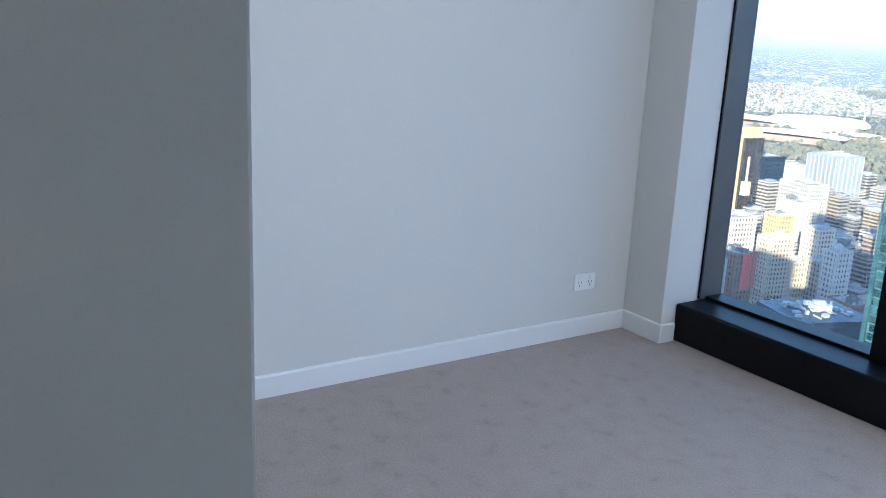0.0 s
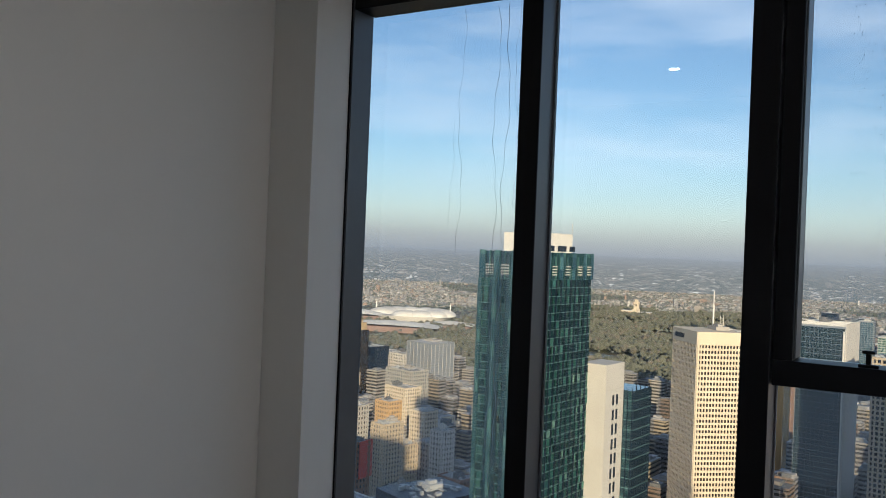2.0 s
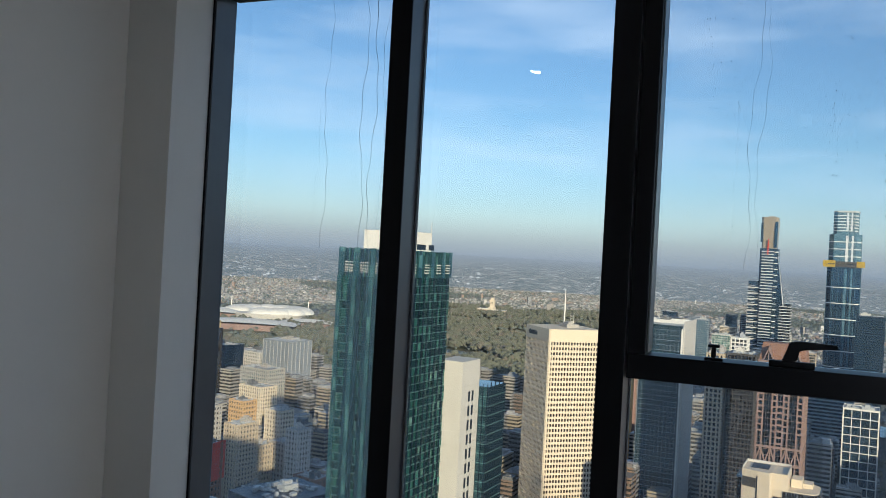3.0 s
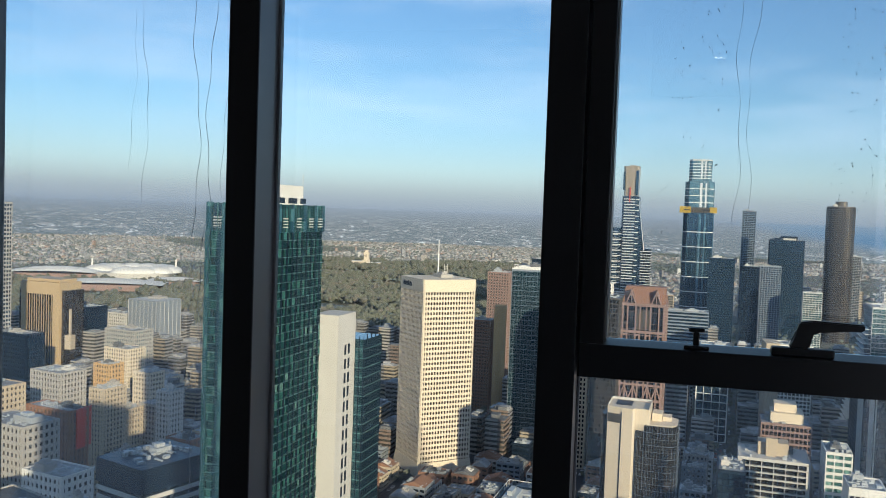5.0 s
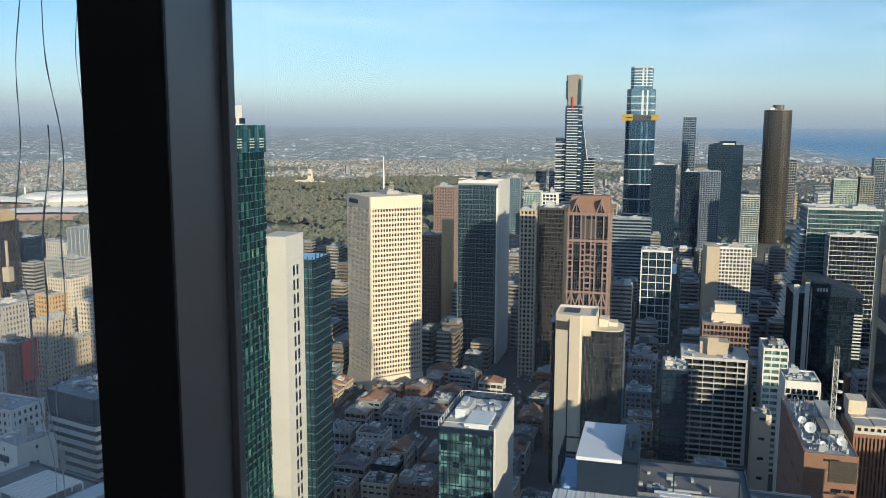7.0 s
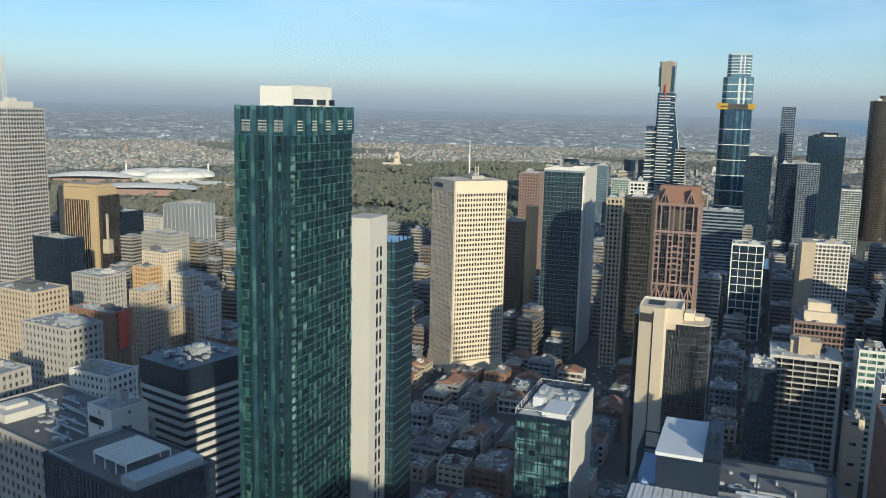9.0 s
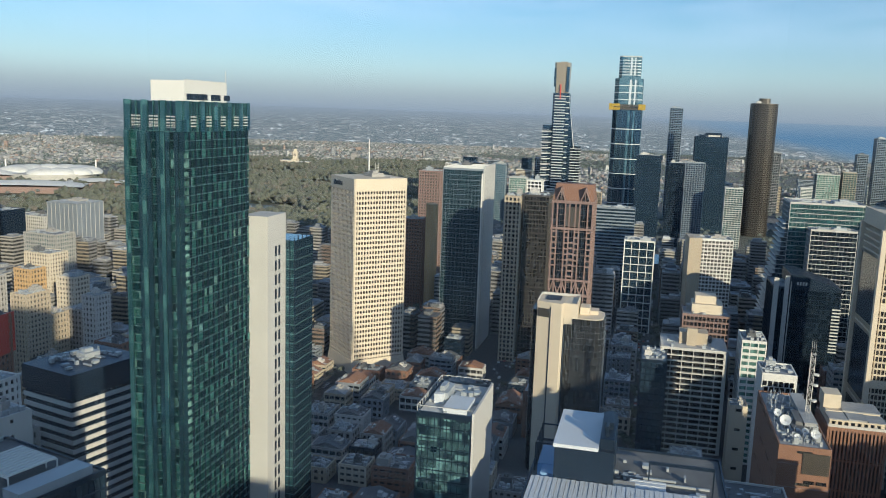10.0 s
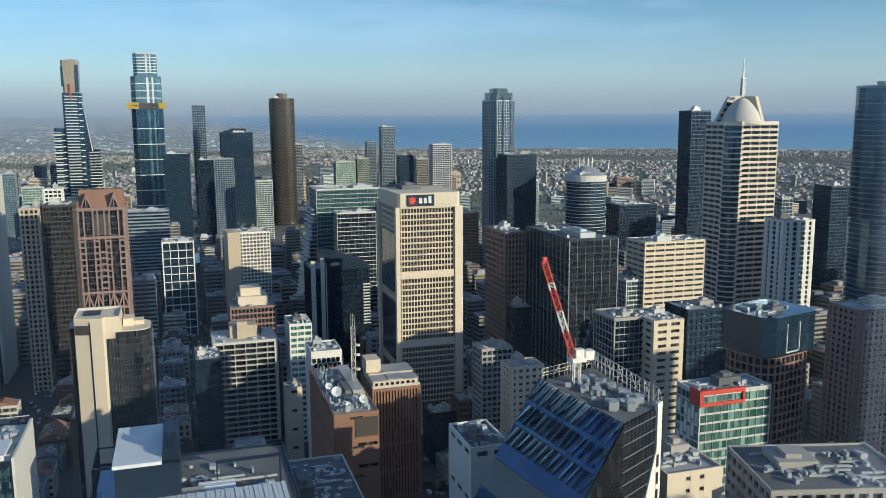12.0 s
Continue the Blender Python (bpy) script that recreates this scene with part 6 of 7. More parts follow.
def lattice(name, p, q, size, material, parent, bays, colours=None):
    """A square lattice boom from p to q: four chords and zigzag braces."""
    p, q = Vector(p), Vector(q)
    ax = (q - p).normalized()
    s = ax.cross(Vector((0.3, 1, 0.1))).normalized()
    t = ax.cross(s)
    ln = (q - p).length

    def bar(a, b, r, vv, ff):
        d = (b - a).normalized()
        e = d.cross(Vector((0.2, 0.4, 0.9))).normalized() * r
        f = d.cross(e).normalized() * r
        k = len(vv)
        vv += [tuple(a + e), tuple(a + f), tuple(a - e), tuple(a - f), tuple(b + e), tuple(b + f), tuple(b - e), tuple(b - f)]
        ff += [(k, k + 1, k + 5, k + 4), (k + 1, k + 2, k + 6, k + 5), (k + 2, k + 3, k + 7, k + 6), (k + 3, k, k + 4, k + 7)]

    corners = [(s + t) * size, (s - t) * size, (-s - t) * size, (-s + t) * size]
    for b in range(bays):
        vv, ff = [], []
        a0, a1 = p + ax * (ln * b / bays), p + ax * (ln * (b + 1) / bays)
        for i in range(4):
            bar(a0 + corners[i], a1 + corners[i], 0.16, vv, ff)
            bar(a0 + corners[i], a1 + corners[(i + 1) % 4], 0.11, vv, ff)
            bar(a1 + corners[i], a1 + corners[(i + 1) % 4], 0.11, vv, ff)
        m = colours[b * len(colours) // bays] if colours else material
        link_mesh(name, vv, ff, m, parent)


def crane():
    cx, cy = at(31.9, 228)
    base = WEDGE_TOP - 4.0
    o = thing("tower_crane", "red and white luffing crane standing on the wedge building roof", "crane", at=(cx, cy, GROUND + base))
    lattice("mast_section", (0, 0, 0), (0, 0, 9), 0.9, WHITE, o, 3)
    boxes("slew_deck", [((-2.2, -1.6, 9), (2.2, 1.6, 10.2)), ((-1.0, -1.4, 10.2), (1.6, 0.6, 12.6)), ((2.2, -1.2, 9.2), (5.0, 1.2, 11.8))], WHITE, o, "white machinery deck")
    lattice("jib_section", (-0.8, 0, 9.4), (-8.4, 4.0, 37), 0.75, RED, o, 14, (RED, RED, WHITE, WHITE, RED, RED, WHITE, RED, RED))
    boxes("jib_head", [((-9.0, 3.4, 36.5), (-7.8, 4.6, 38.2))], RED, o)
    lattice("gantry", (1.6, 0, 10.2), (4.6, 0, 20), 0.35, CHARCOAL, o, 4)
    for k, (a, b) in enumerate((((4.6, 0, 20), (-6.5, 3, 29)), ((4.6, 0.4, 20), (-8.2, 4, 36)))):
        a, b = Vector(a), Vector(b)
        e = Vector((0.05, 0, 0.03))
        g = Vector((0, 0.05, 0))
        link_mesh("pendant_cable", [tuple(a + e), tuple(a + g), tuple(a - e), tuple(b + e), tuple(b + g), tuple(b - e)], [(0, 1, 4, 3), (1, 2, 5, 4), (2, 0, 3, 5)], CHARCOAL, o)


crane()


def roof_antenna():
    x, y = at(16.2, 330)
    o = thing("radio_mast", "lattice radio mast with dishes on the brick roof", "radio mast", at=(x, y, GROUND + 82))
    lattice("mast_section", (0, 0, 0), (0, 0, 26), 0.8, PALE, o, 9)
    boxes("whip", [((-0.8 + 0.8 * k, 0.3 * k, 26), (-0.7 + 0.8 * k, 0.3 * k + 0.1, 31)) for k in range(3)], PALE, o)
    for z in (8, 14, 18):
        prism("dish", [(1.6 + 0.9 * math.cos(i * math.pi / 5), -1.0 + 0.9 * math.sin(i * math.pi / 5)) for i in range(10)], z, z + 0.7, WHITE, o)


roof_antenna()

# east side
sp = tower("office_block", "black office block with white stripes and a charcoal plant storey", -187, 296, 20, 28, 34, 82, PALE, G_BLACK, floor=3.7, band=1.7, bay=40, pier=0, proud=0.5, split=True, roof=DARK_ROOF, plant=2.0, category="office block")
prism("plant_storey", rect(28.2, 34.2), 80.5, 90, CHARCOAL, sp, "charcoal plant storey")
roof_plant(sp, rect(26, 32), 90, 31, 1.5)
br = tower("office_block", "white roof-top lift block with dark lettering bars", -180, 236, 20, 14, 14, 90, WHITE, G_SHADE, floor=5.2, band=3.9, bay=5, pier=3.4, category="office block", plant=0.6)
boxes("lettering_bars", [((-5.5 + 1.7 * k, -7.35, 84.2), (-4.4 + 1.7 * k, -7.05, 86.4)) for k in range(5)], CHARCOAL, br, "dark lettering bars")
tower("office_block", "old grey department building with punched windows", -214, 246, 20, 62, 40, 78, CONCRETE, G_SHADE, floor=4.0, band=1.9, bay=3.4, pier=1.7, plant=2.2, roof=DARK_ROOF, category="office block")
bl = tower("office_block", "black glass office block with a white pergola roof garden", -142, 190, 20, 42, 26, 94, CHARCOAL, G_BLUE, floor=3.8, band=0.5, bay=1.8, pier=0.15, proud=0.15, plant=0, category="office block", roof=DARK_ROOF)
boxes("pergola", [((-4 + 1.5 * k, -8, 97.5), (-3 + 1.5 * k, 6, 98)) for k in range(10)] + [((-4.2, -8.2, 97.2), (11, -7.8, 97.5)), ((-4.2, 5.8, 97.2), (11, 6.2, 97.5))] + [((x, y, 94), (x + 0.3, y + 0.3, 97.2)) for x in (-4, 1, 6, 10.6) for y in (-8.1, 5.8)], WHITE, bl, "white slatted pergola")
boxes("garden_wall", [((-20, -12, 94), (-8, -11.6, 95)), ((-20, -12, 94), (-19.6, 11, 95)), ((13, -11, 94), (19.5, 10, 96.5))], PLANT_GREY, bl)
tower("office_block", "pale-roofed office block at the tower foot", -88, 168, 20, 34, 26, 66, PALE, G_SHADE, floor=3.8, band=1.6, bay=3.4, pier=1.0, plant=2.5, category="office block", roof=WHITE_ROOF)
for lab, x, y, w, d, h, wall, gl, fl in (
        ("grey civic block with small square windows", -307, 360, 36, 22, 78, CONCRETE, G_SHADE, 4.0), ("white stepped block with small square windows", -259, 330, 26, 18, 66, WHITE, G_SHADE, 3.8),
        ("plain grey office slab", -300, 305, 30, 18, 70, CONCRETE, G_SHADE, 4.0), ("cream office block with dense small windows", -400, 440, 44, 26, 74, BEIGE, G_SHADE, 3.6),
        ("tan brick hotel slab", -352, 498, 14, 20, 64, BEIGE, G_SHADE, 3.4), ("brown block with a red painted end", -329, 418, 36, 14, 70, BRICK, G_SHADE, 3.6),
        ("dark block with a tan end wall and red sign", -536, 625, 50, 20, 73, CHARCOAL, G_BLACK, 3.8),
        ("pale apartment hall block", -470, 690, 30, 22, 54, CREAM, G_SHADE, 3.6), ("cream rendered theatre block", -400, 640, 28, 24, 42, CREAM, G_SHADE, 4.4), ("grey stone office palazzo", -440, 560, 34, 24, 58, CONCRETE, G_SHADE, 4.0),
        ("cream clock-fronted office block", -380, 590, 18, 16, 56, CREAM, G_SHADE, 3.6), ("grey office block with rounded vault roof", -350, 560, 22, 22, 40, CONCRETE, G_SHADE, 4.0), ("white ribbed town block", -318, 520, 12, 14, 60, PALE, G_SHADE, 3.6),
        ("brick warehouse block by the lane", -275, 470, 20, 16, 44, BRICK, G_SHADE, 3.8), ("ochre corner block in late sun", -432, 612, 18, 16, 55, OCHRE, G_SHADE, 3.8), ("beige town block with arched top", -366, 540, 20, 14, 40, BEIGE, G_SHADE, 3.8),
        ("pale civic block near the river", -620, 900, 46, 30, 56, PALE, G_SHADE, 4.0), ("grey block with a green dome", -520, 770, 42, 26, 58, CONCRETE, G_TEAL, 4.0), ("dark block beyond the hotel", -640, 860, 40, 30, 66, CHARCOAL, G_BLACK, 3.8)):
    tower("office_block", lab, x, y, 12, w, d, h, wall, gl, floor=fl, band=fl * 0.48, bay=3.0, pier=1.4, proud=0.35, category="office block")
tower("office_block", "plain grey office box with pale vertical seams", -552, 867, 12, 43, 40, 78, STEEL, STEEL, floor=13, band=0.0, bay=6.6, pier=0.45, proud=0.25, roof=PALE, pier_mat=PALE, plant=0.3, category="office block")
boxes("red_end", [((-318 + 7.0, 411, GROUND + 48), (-317.4 + 7.0, 424, GROUND + 71))], RED, thing("painted_sign", "red painted banner on the end of the brown block", "sign"))
boxes("spire_top", [((-0.8, -0.8, 0), (0.8, 0.8, 22)), ((-3, -3, -12), (3, 3, 0))], BEIGE, thing("church_spire", "slim pale stone spire among the blocks", "spire", at=(-470, 612, GROUND + 76)))
hy = tower("hotel_tower", "gold-tan hotel tower framed around bands of dark glass", -616, 772, 5, 50, 30, 100, TAN, G_BRONZE, floor=3.3, band=1.1, bay=2.2, pier=0.5, proud=0.5, category="hotel", split=True)
boxes("frame_wall", [((-25.6, -16.2, 0), (-18.5, 15, 103)), ((16.5, -16.2, 0), (25.6, 15, 103)), ((-18.5, -16.2, 90), (16.5, -14.6, 103)), ((-22, -12, 103), (22, 12, 106))], TAN, hy, "plain tan frame wall")
boxes("glass_front", [((-18.5, -15.7, 0), (16.5, -15.05, 90))], G_DARK, hy, "dark glass between the tan walls")
mul = boxes("glass_mullion", [((-18.0, -16.0, 0), (-17.2, -15.72, 90))], TAN, hy)
for k in range(1, 11):
    again(mul, 3.2 * k, 0, 0)
boxes("side_bay", [((25.7, -13, 0), (31, 13, 95)), ((-31, -13, 0), (-25.7, 13, 95))], G_BRONZE, hy, "bronze glass side bays")
t0 = tower("office_tower", "tall grey concrete office tower with a mast", -575, 622, 5, 40, 40, 186, CONCRETE, G_BLUE, floor=3.7, band=1.5, bay=3, pier=0.7, split=True)
boxes("crown", [((-14, -14, 186), (14, 14, 192)), ((4, -8, 192), (10, 0, 195))], PALE, t0)
lattice("mast_section", (-4, 0, 192), (-4, 0, 232), 1.4, PALE, t0, 10)


def stadium():
    """White shell roofs of a ring of small domes, over terraces."""
    x, y = at(-33.8, 2150)
    o = thing("stadium", "white bubble-roofed sports stadium beside the river", "stadium", at=(x, y, GROUND), turn=-30)
    for k in range(11):
        a = radians(-100 + 28 * k)
        bm = bmesh.new()
        bmesh.ops.create_icosphere(bm, subdivisions=3, radius=36)
        bmesh.ops.delete(bm, geom=[v for v in bm.verts if v.co.z < -2], context="VERTS")
        for v in bm.verts:
            v.co.z *= 0.45
        bmesh.ops.translate(bm, verts=bm.verts[:], vec=(78 * math.cos(a), 62 * math.sin(a), 22))
        part("roof_shell", bm, WHITE, o)
    bm = bmesh.new()
    bmesh.ops.create_cone(bm, cap_ends=True, segments=40, radius1=92, radius2=100, depth=24)
    bmesh.ops.translate(bm, verts=bm.verts[:], vec=(0, 0, 12))
    part("terrace", bm, PALE, o)
    for sx in (-1, 1):
        boxes("light_mast", [((sx * 95, -4, 0), (sx * 95 + 3, -1, 52))], WHITE, o)


stadium()


def arena(bearing, dist, w, d, h, label):
    x, y = at(bearing, dist)
    o = thing("arena", label, "arena", at=(x, y, GROUND), turn=-20)
    prism("wall", round_rect(w, d, d * 0.3), 0, h * 0.55, PINK, o)
    n, m = 16, 8
    verts, faces = [], []
    for i in range(n + 1):
        for j in range(m + 1):
            u, v = -1 + 2 * i / n, -1 + 2 * j / m
            verts.append((u * w * 0.56, v * d * 0.56, h * 0.55 + h * 0.45 * (1 - 0.7 * u * u) * (1 - 0.6 * v * v)))
    faces = [(i * (m + 1) + j, (i + 1) * (m + 1) + j, (i + 1) * (m + 1) + j + 1, i * (m + 1) + j + 1) for i in range(n) for j in range(m)]
    link_mesh("roof", verts, faces, WHITE, o, "pale sweeping roof")


arena(-35.2, 1930, 210, 80, 24, "long arena with a sweeping pale roof and red wall")
arena(-38.2, 2150, 190, 70, 34, "wing-roofed pavilion beside the stadium")
arena(-31.2, 2020, 110, 60, 20, "small pale-roofed pavilion by the river")
for bearing, dist in ((-43.4, 1750), (-42.6, 2050), (-41.5, 1900)):
    px, py = at(bearing, dist)
    lm = thing("light_tower", "tall stadium floodlight mast", "floodlight mast", "stadium floodlights", at=(px, py, GROUND))
    boxes("pole", [((-1, -1, 0), (1, 1, 70))], PALE, lm)
    boxes("lamp_panel", [((-6, -1, 68), (6, 1, 82))], PALE, lm)


def mansion():
    x, y = at(-18.75, 2760)
    o = thing("mansion", "white Italianate mansion with a square tower among trees", "mansion", at=(x, y, GROUND))
    boxes("wing", [((-46, -14, 0), (-8, 14, 20)), ((8, -14, 0), (46, 14, 17)), ((-8, -18, 0), (8, 14, 26))], CREAM, o)
    boxes("tower", [((-7, -6, 20), (7, 8, 50)), ((-8.5, -7.5, 46), (8.5, 9.5, 48.5)), ((-4.5, -3.5, 50), (4.5, 5.5, 57))], CREAM, o)
    boxes("window", [((-43 + 5 * k, -14.3, 4 + 8 * r), (-41 + 5 * k, -13.9, 8.5 + 8 * r)) for k in range(18) if not 7 <= k <= 10 for r in range(2)] + [((-4 + 3 * k, -6.3, 36), (-2.4 + 3 * k, -5.9, 43)) for k in range(3)], G_SHADE, o)
    boxes("roof", [((-47, -15, 20), (-7.9, 15, 21.2)), ((7.9, -15, 17), (47, 15, 18.2))], WHITE, o)


mansion()


# ---- filling blocks between the streets ----
def city_blocks():
    rnd = random.Random(11)
    th = radians(5)
    u, v = Vector((math.sin(th), math.cos(th))), Vector((math.cos(th), -math.sin(th)))
    walls = [BRICK, PALE, CONCRETE, BEIGE, BRICK, CREAM, CONCRETE, STEEL, CONCRETE, BRICK, CHARCOAL, STEEL]
    words = {WHITE: "white rendered", PALE: "pale concrete", CONCRETE: "grey concrete", BEIGE: "beige stone", BRICK: "brown brick", CREAM: "cream painted", STEEL: "grey metal clad", CHARCOAL: "charcoal clad"}
    lots = []
    for a in range(-9, 12):
        for b in range(1, 13):
            u0, v0 = b * 95.0, a * 105.0 + 18
            for i in range(4):
                for j in range(4):
                    lots.append((u0 + (i + 0.5) * 20 + rnd.uniform(-1.5, 1.5), v0 + (j + 0.5) * 22 + rnd.uniform(-1.5, 1.5)))
    lots.sort(key=lambda q: q[0] ** 2 + q[1] ** 2)
    made, far_walls, far_glass, far_roofs = 0, [], [], []
    for uu, vv in lots:
        p = u * uu + v * vv
        dist, bear = p.length, math.degrees(math.atan2(p.x, p.y))
        if dist < 185 or dist > 1150 or bear < -47 or bear > 56 or rnd.random() < 0.08:
            continue
        if any((p.x - fx) ** 2 + (p.y - fy) ** 2 < (r + 7) ** 2 for fx, fy, r in FOOTPRINTS):
            continue
        low = -21 < bear < -1.5 and dist < 630
        h = rnd.uniform(6, 15) if low else rnd.choice([rnd.uniform(8, 18), rnd.uniform(12, 30), rnd.uniform(18, 38)])
        if dist > 700 and rnd.random() < 0.25:
            h += 20
        w, d = rnd.uniform(13, 20.5), rnd.uniform(12, 18.5)
        if made < 290:
            m = rnd.choice(walls)
            tower("city_building", f"{words[m]} low city building with roof plant", p.x, p.y, 5, w, d, h, m, rnd.choice([G_SHADE, G_SHADE, G_BLUE, G_BLACK]), floor=3.6, band=rnd.uniform(1.4, 2.2), bay=rnd.uniform(2.6, 4.5), pier=rnd.uniform(0.5, 1.8), proud=0.35, roof=rnd.choice([ROOF, DARK_ROOF, DARK_ROOF] if low else [ROOF, ROOF, DARK_ROOF, WHITE_ROOF]), plant=1.3, category="building", seed=made, footprint=False)
            if low and rnd.random() < 0.6:
                shed = thing("gable_roof_shed", "ribbed metal gable roof over a laneway warehouse", "building", at=(p.x, p.y, GROUND + h), turn=5)
                hw, hd, rise = w * 0.47, d * 0.47, rnd.uniform(2.5, 4.5)
                link_mesh("metal_roof", [(-hw, -hd, 0.4), (hw, -hd, 0.4), (hw, hd, 0.4), (-hw, hd, 0.4), (0, -hd, rise), (0, hd, rise)], [(3, 2, 1, 0), (0, 1, 4), (2, 3, 5), (1, 2, 5, 4), (3, 0, 4, 5)], rnd.choice([DARK_ROOF, ROOF, BRICK, DARK_ROOF]), shed)
                boxes("roof_rib", [((-0.08 - hw * 0.5, -hd + 1.6 * k, rise * 0.5), (0.08 - hw * 0.5, -hd + 1.6 * k + 0.2, rise * 0.5 + 0.5)) for k in range(int(hd * 2 / 1.6))], PLANT_GREY, shed)
            made += 1
            continue

        def block(z0, z1, grow, into):
            hw, hd = w / 2 + grow, d / 2 + grow
            cs = [p + v * (sx * hw) + u * (sy * hd) for sx, sy in ((-1, -1), (1, -1), (1, 1), (-1, 1))]
            into.append([(c.x, c.y, z) for z in (GROUND + z0, GROUND + z1) for c in cs])

        block(0.2, h - 0.4, -0.35, far_glass)
        k = max(1, round(h / 3.7))
        for f in range(k):
            block(f * h / k, f * h / k + 1.7, 0, far_walls)
        block(h - 0.9, h + 0.5, 0, far_walls)
        block(h - 0.3, h + 0.55, -0.4, far_roofs)
        for _ in range(2):
            s0 = rnd.uniform(0.15, 0.3)
            ox, oy, hh = rnd.uniform(-0.2, 0.2) * w, rnd.uniform(-0.2, 0.2) * d, rnd.uniform(1.5, 4)
            cs = [p + v * (ox + sx * w * s0) + u * (oy + sy * d * s0) for sx, sy in ((-1, -1), (1, -1), (1, 1), (-1, 1))]
            far_roofs.append([(c.x, c.y, z) for z in (GROUND + h, GROUND + h + hh) for c in cs])
    for name, label, chunks, m in (("distant_city_walls", "spandrels and parapets of lower city blocks farther off", far_walls, BLOCKS), ("distant_city_windows", "dark window bands of lower city blocks farther off", far_glass, G_SHADE), ("distant_city_roofs", "flat grey roofs and plant rooms farther off", far_roofs, BLOCK_ROOFS)):
        verts, faces = [], []
        for c in chunks:
            k = len(verts)
            verts += c
            faces += [tuple(k + i for i in f) for f in BOX_FACES]
        tagged(link_mesh(name, verts, faces, m), label, "buildings", kind="stuff")


city_blocks()


# ---- suburbs and trees, uncounted ----
def suburbs():
    rng = np.random.default_rng(4)
    n = 42000
    r = np.sqrt(rng.uniform(1250 ** 2, 4830 ** 2, n))
    a = np.radians(rng.uniform(-52, 60, n))
    x, y = r * np.sin(a), r * np.cos(a)
    deg = np.degrees(a)
    belt = np.sin(x / 310 + 1.3 * np.sin(y / 500)) + np.sin(y / 240 + 1.1 * np.sin(x / 400) + x / 900)
    park = (belt > 0.75) | ((deg > 13) & (rng.random(n) < 0.5)) | ((deg > -27) & (deg < -7.5) & (r > 1250) & (r < 3100)) | ((deg < -29) & (deg > -41) & (r < 2350)) | ((deg > 16) & (r > 4720))
    x, y, r = x[~park], y[~park], r[~park]
    n = len(x)
    w, d = rng.uniform(6, 15, n), rng.uniform(6, 13, n)
    h = rng.uniform(3, 6, n)
    tall = rng.random(n) < 0.005
    h[tall] = rng.uniform(12, 32, tall.sum())
    big = rng.random(n) < 0.06
    w[big], d[big] = rng.uniform(20, 55, big.sum()), rng.uniform(15, 35, big.sum())
    turn = np.where(rng.random(n) < 0.5, 0.09, 0.6) + rng.choice([0, np.pi / 2], n)
    c, s = np.cos(turn), np.sin(turn)
    ridge = np.where(tall | big, 0.4, 2.6)
    corners = []
    for sx, sy, top in ((-1, -1, 0), (1, -1, 0), (1, 1, 0), (-1, 1, 0), (-1, -1, 1), (1, -1, 1), (1, 1, 1), (-1, 1, 1)):
        lx, ly = sx * w / 2, sy * d / 2
        corners.append(np.stack([x + lx * c - ly * s, y + lx * s + ly * c, np.full(n, GROUND) + top * h], 1))
    for sy in (-1, 1):
        ly = sy * d / 2
        corners.append(np.stack([x - ly * s, y + ly * c, GROUND + h + ridge], 1))
    verts = np.stack(corners, 1).reshape(-1, 3)
    base = [(0, 1, 5, 4), (1, 2, 6, 5), (2, 3, 7, 6), (3, 0, 4, 7), (4, 5, 8), (6, 7, 9), (5, 6, 9, 8), (7, 4, 8, 9)]
    faces = [tuple(10 * k + i for i in f) for k in range(n) for f in base]
    o = link_mesh("suburban_houses", verts.tolist(), faces, HOUSES)
    tagged(o, "mixed tiled and metal roofs of distant low suburbs", "houses", kind="stuff")


def woods(name, label, rng, x, y, size, clumps, material=LEAVES):
    """Uneven crowns, each of several ragged clumps."""
    ico = [(0, 0, 1), (0.9, 0, 0.4), (0.28, 0.85, 0.4), (-0.72, 0.53, 0.4), (-0.72, -0.53, 0.4), (0.28, -0.85, 0.4), (0.72, 0.53, -0.4), (-0.28, 0.85, -0.4), (-0.9, 0, -0.4), (-0.28, -0.85, -0.4), (0.72, -0.53, -0.4)]
    tri = [(0, 1, 2), (0, 2, 3), (0, 3, 4), (0, 4, 5), (0, 5, 1), (1, 6, 2), (2, 7, 3), (3, 8, 4), (4, 9, 5), (5, 10, 1), (6, 7, 2), (7, 8, 3), (8, 9, 4), (9, 10, 5), (10, 6, 1)]
    n = len(x) * clumps
    cx = np.repeat(x, clumps) + rng.normal(0, 1, n) * np.repeat(size, clumps) * 0.55
    cy = np.repeat(y, clumps) + rng.normal(0, 1, n) * np.repeat(size, clumps) * 0.55
    cs = np.repeat(size, clumps) * rng.uniform(0.4, 0.75, n)
    cz = GROUND + np.repeat(size, clumps) * rng.uniform(0.6, 1.5, n)
    pts = np.array(ico)[None] * cs[:, None, None] * rng.uniform(0.65, 1.3, (n, 11, 1)) + np.stack([cx, cy, cz], 1)[:, None]
    faces = [tuple(11 * k + i for i in f) for k in range(n) for f in tri]
    o = link_mesh(name, pts.reshape(-1, 3).tolist(), faces, material)
    tagged(o, label, "trees", kind="stuff")


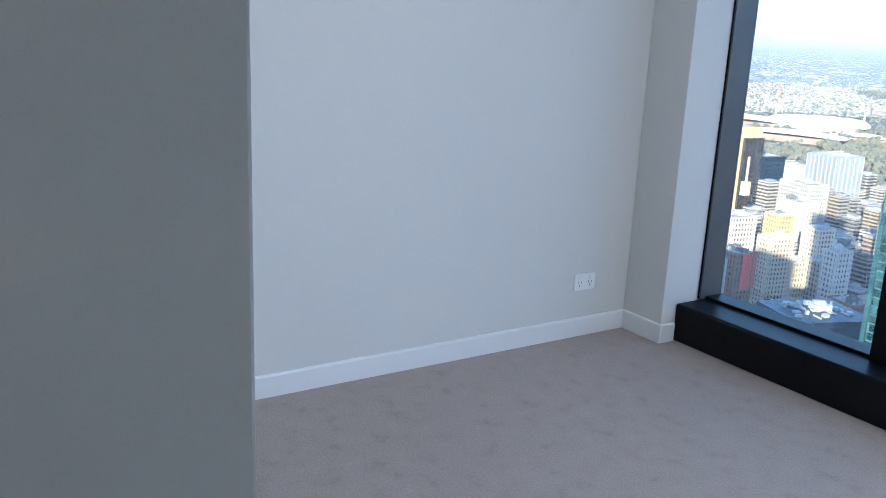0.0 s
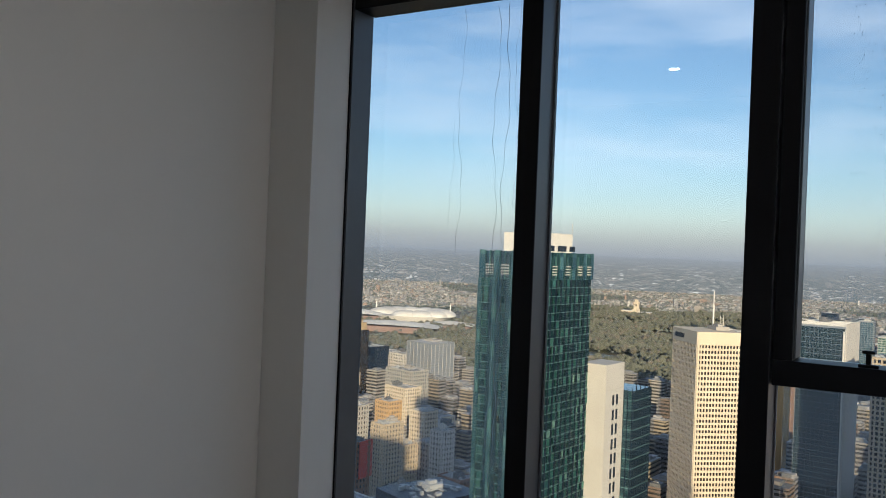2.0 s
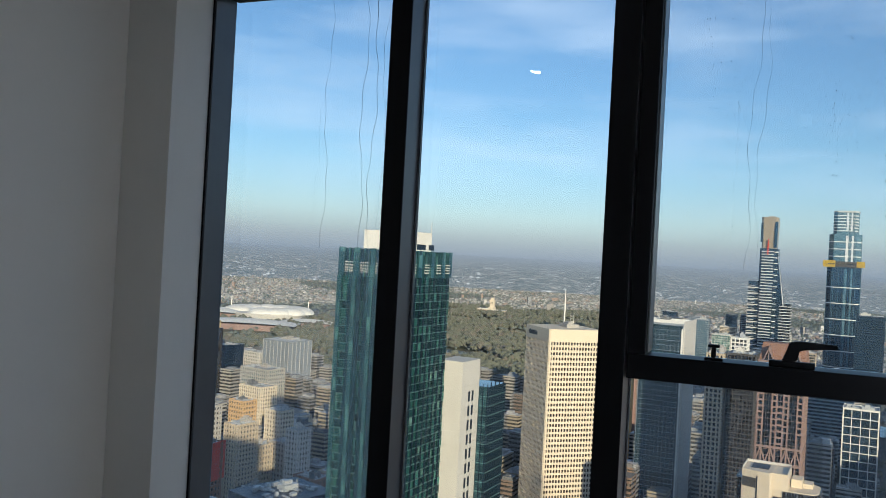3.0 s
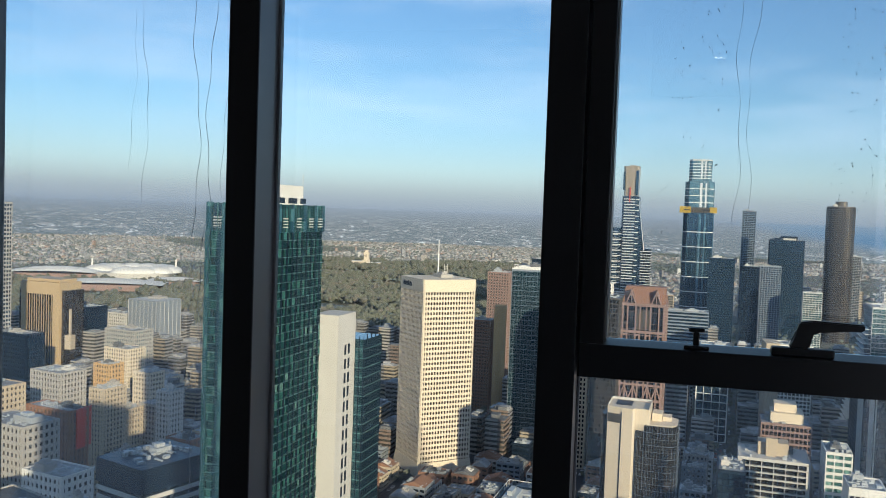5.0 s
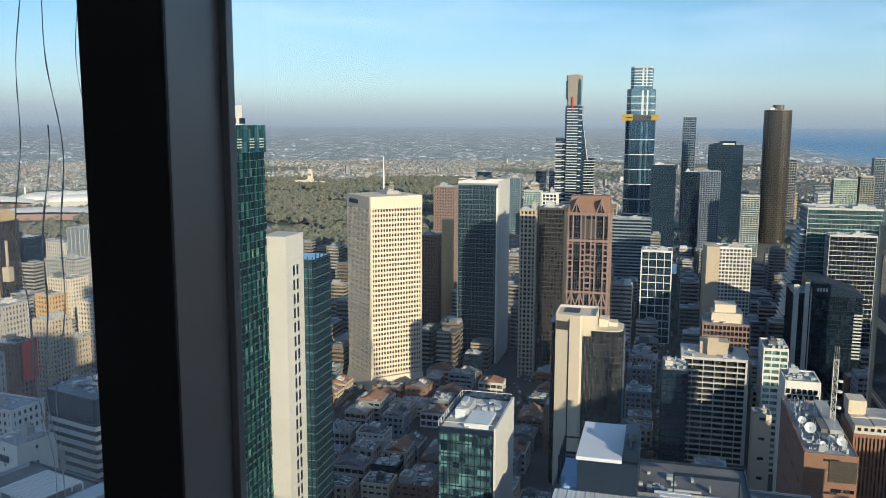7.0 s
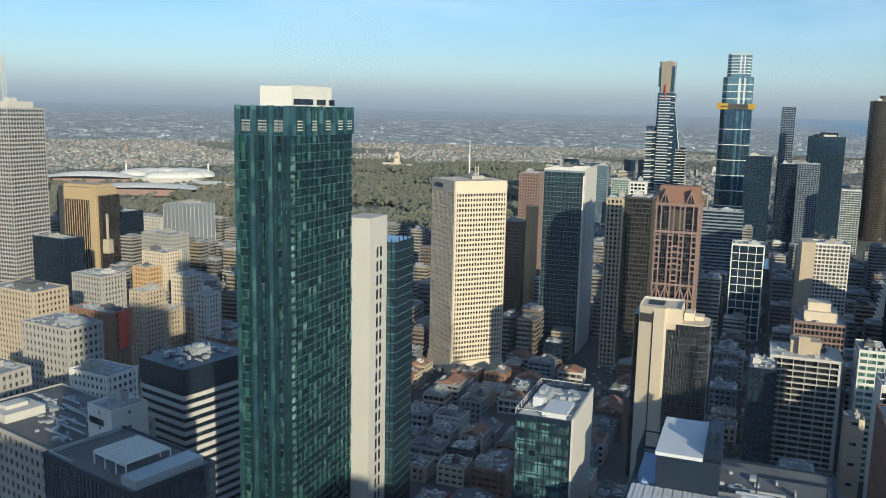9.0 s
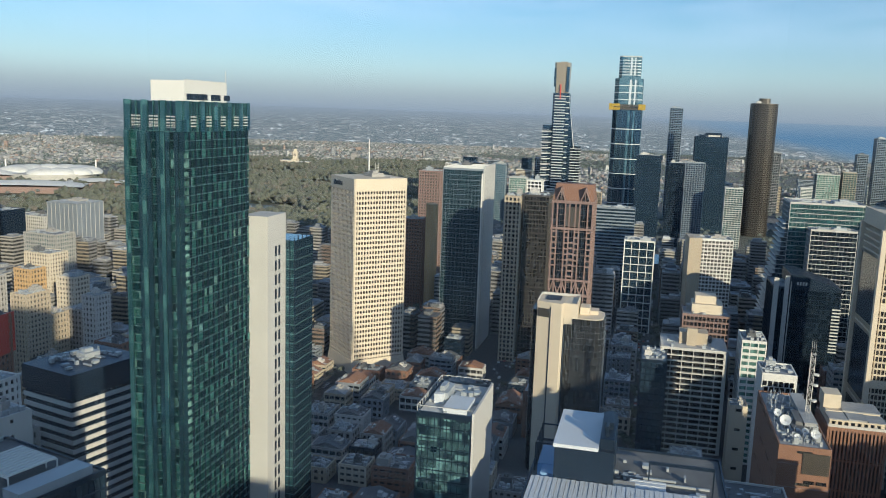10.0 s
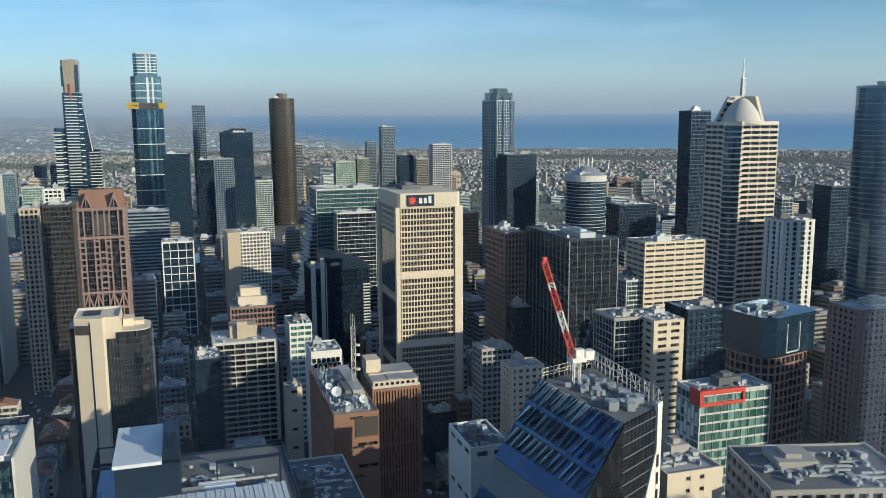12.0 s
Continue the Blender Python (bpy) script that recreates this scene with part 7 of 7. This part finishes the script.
def trees():
    rng = np.random.default_rng(9)
    r = np.sqrt(rng.uniform(1270 ** 2, 3080 ** 2, 5200))
    a = np.radians(rng.uniform(-26.8, -7.8, 5200))
    r2 = np.sqrt(rng.uniform(1300 ** 2, 2300 ** 2, 900))
    a2 = np.radians(rng.uniform(-41, -29, 900))
    x, y = np.r_[r * np.sin(a), r2 * np.sin(a2)], np.r_[r * np.cos(a), r2 * np.cos(a2)]
    gap = np.sin(x * 0.013) * np.sin(y * 0.011 + 1) < 0.45
    woods("garden_trees", "olive and bare brown winter trees filling the gardens", rng, x[gap], y[gap], rng.uniform(6, 11, gap.sum()), 5)
    r = np.sqrt(rng.uniform(1300 ** 2, 4780 ** 2, 46000))
    a = np.radians(rng.uniform(-52, 60, 46000))
    keep = ~((np.degrees(a) > 16) & (r > 4700)) & ~((np.degrees(a) > 6) & (rng.random(46000) < 0.55))
    x, y = r * np.sin(a), r * np.cos(a)
    belt = np.sin(x / 310 + 1.3 * np.sin(y / 500)) + np.sin(y / 240 + 1.1 * np.sin(x / 400) + x / 900)
    keep &= (belt > 0.6) | (rng.random(46000) < 0.5)
    woods("suburban_trees", "scattered street trees between suburban houses, paled for haze", rng, (r * np.sin(a))[keep], (r * np.cos(a))[keep], rng.uniform(3.5, 7.5, keep.sum()), 1, HAZY_LEAVES)


def street_life():
    """Parked and queued cars and bare kerb trees along the long streets, too small to count."""
    rnd = random.Random(21)
    th = radians(5)
    u, v = Vector((math.sin(th), math.cos(th))), Vector((math.cos(th), -math.sin(th)))
    verts, faces, tx, ty = [], [], [], []
    for a in range(-8, 10):
        for lane in (2.5, 6.0, 9.5, 13.0):
            for k in range(90):
                if rnd.random() < 0.55:
                    continue
                p = v * (a * 105.0 + lane) + u * (180 + k * 9.0 + rnd.uniform(-2, 2))
                for lo, hi, z0, z1 in ((-2.2, 2.2, 0.35, 1.0), (-1.2, 1.0, 1.0, 1.55)):
                    q = len(verts)
                    cs = [p + u * e + v * f for e, f in ((lo, -0.9), (hi, -0.9), (hi, 0.9), (lo, 0.9))]
                    verts += [(c.x, c.y, GROUND + 0.3 + z) for z in (z0, z1) for c in cs]
                    faces += [tuple(q + i for i in f) for f in BOX_FACES]
        for side in (0.2, 15.6):
            for k in range(70):
                if rnd.random() < 0.4:
                    p = v * (a * 105.0 + side) + u * (180 + k * 12.0)
                    tx.append(p.x), ty.append(p.y)
    tagged(link_mesh("street_cars", verts, faces, CARS), "small parked and queued cars on the streets", "cars", kind="stuff")
    woods("street_trees", "bare brown street trees along the kerbs", np.random.default_rng(5), np.array(tx), np.array(ty), np.full(len(tx), 3.6), 4)


suburbs()
trees()
street_life()
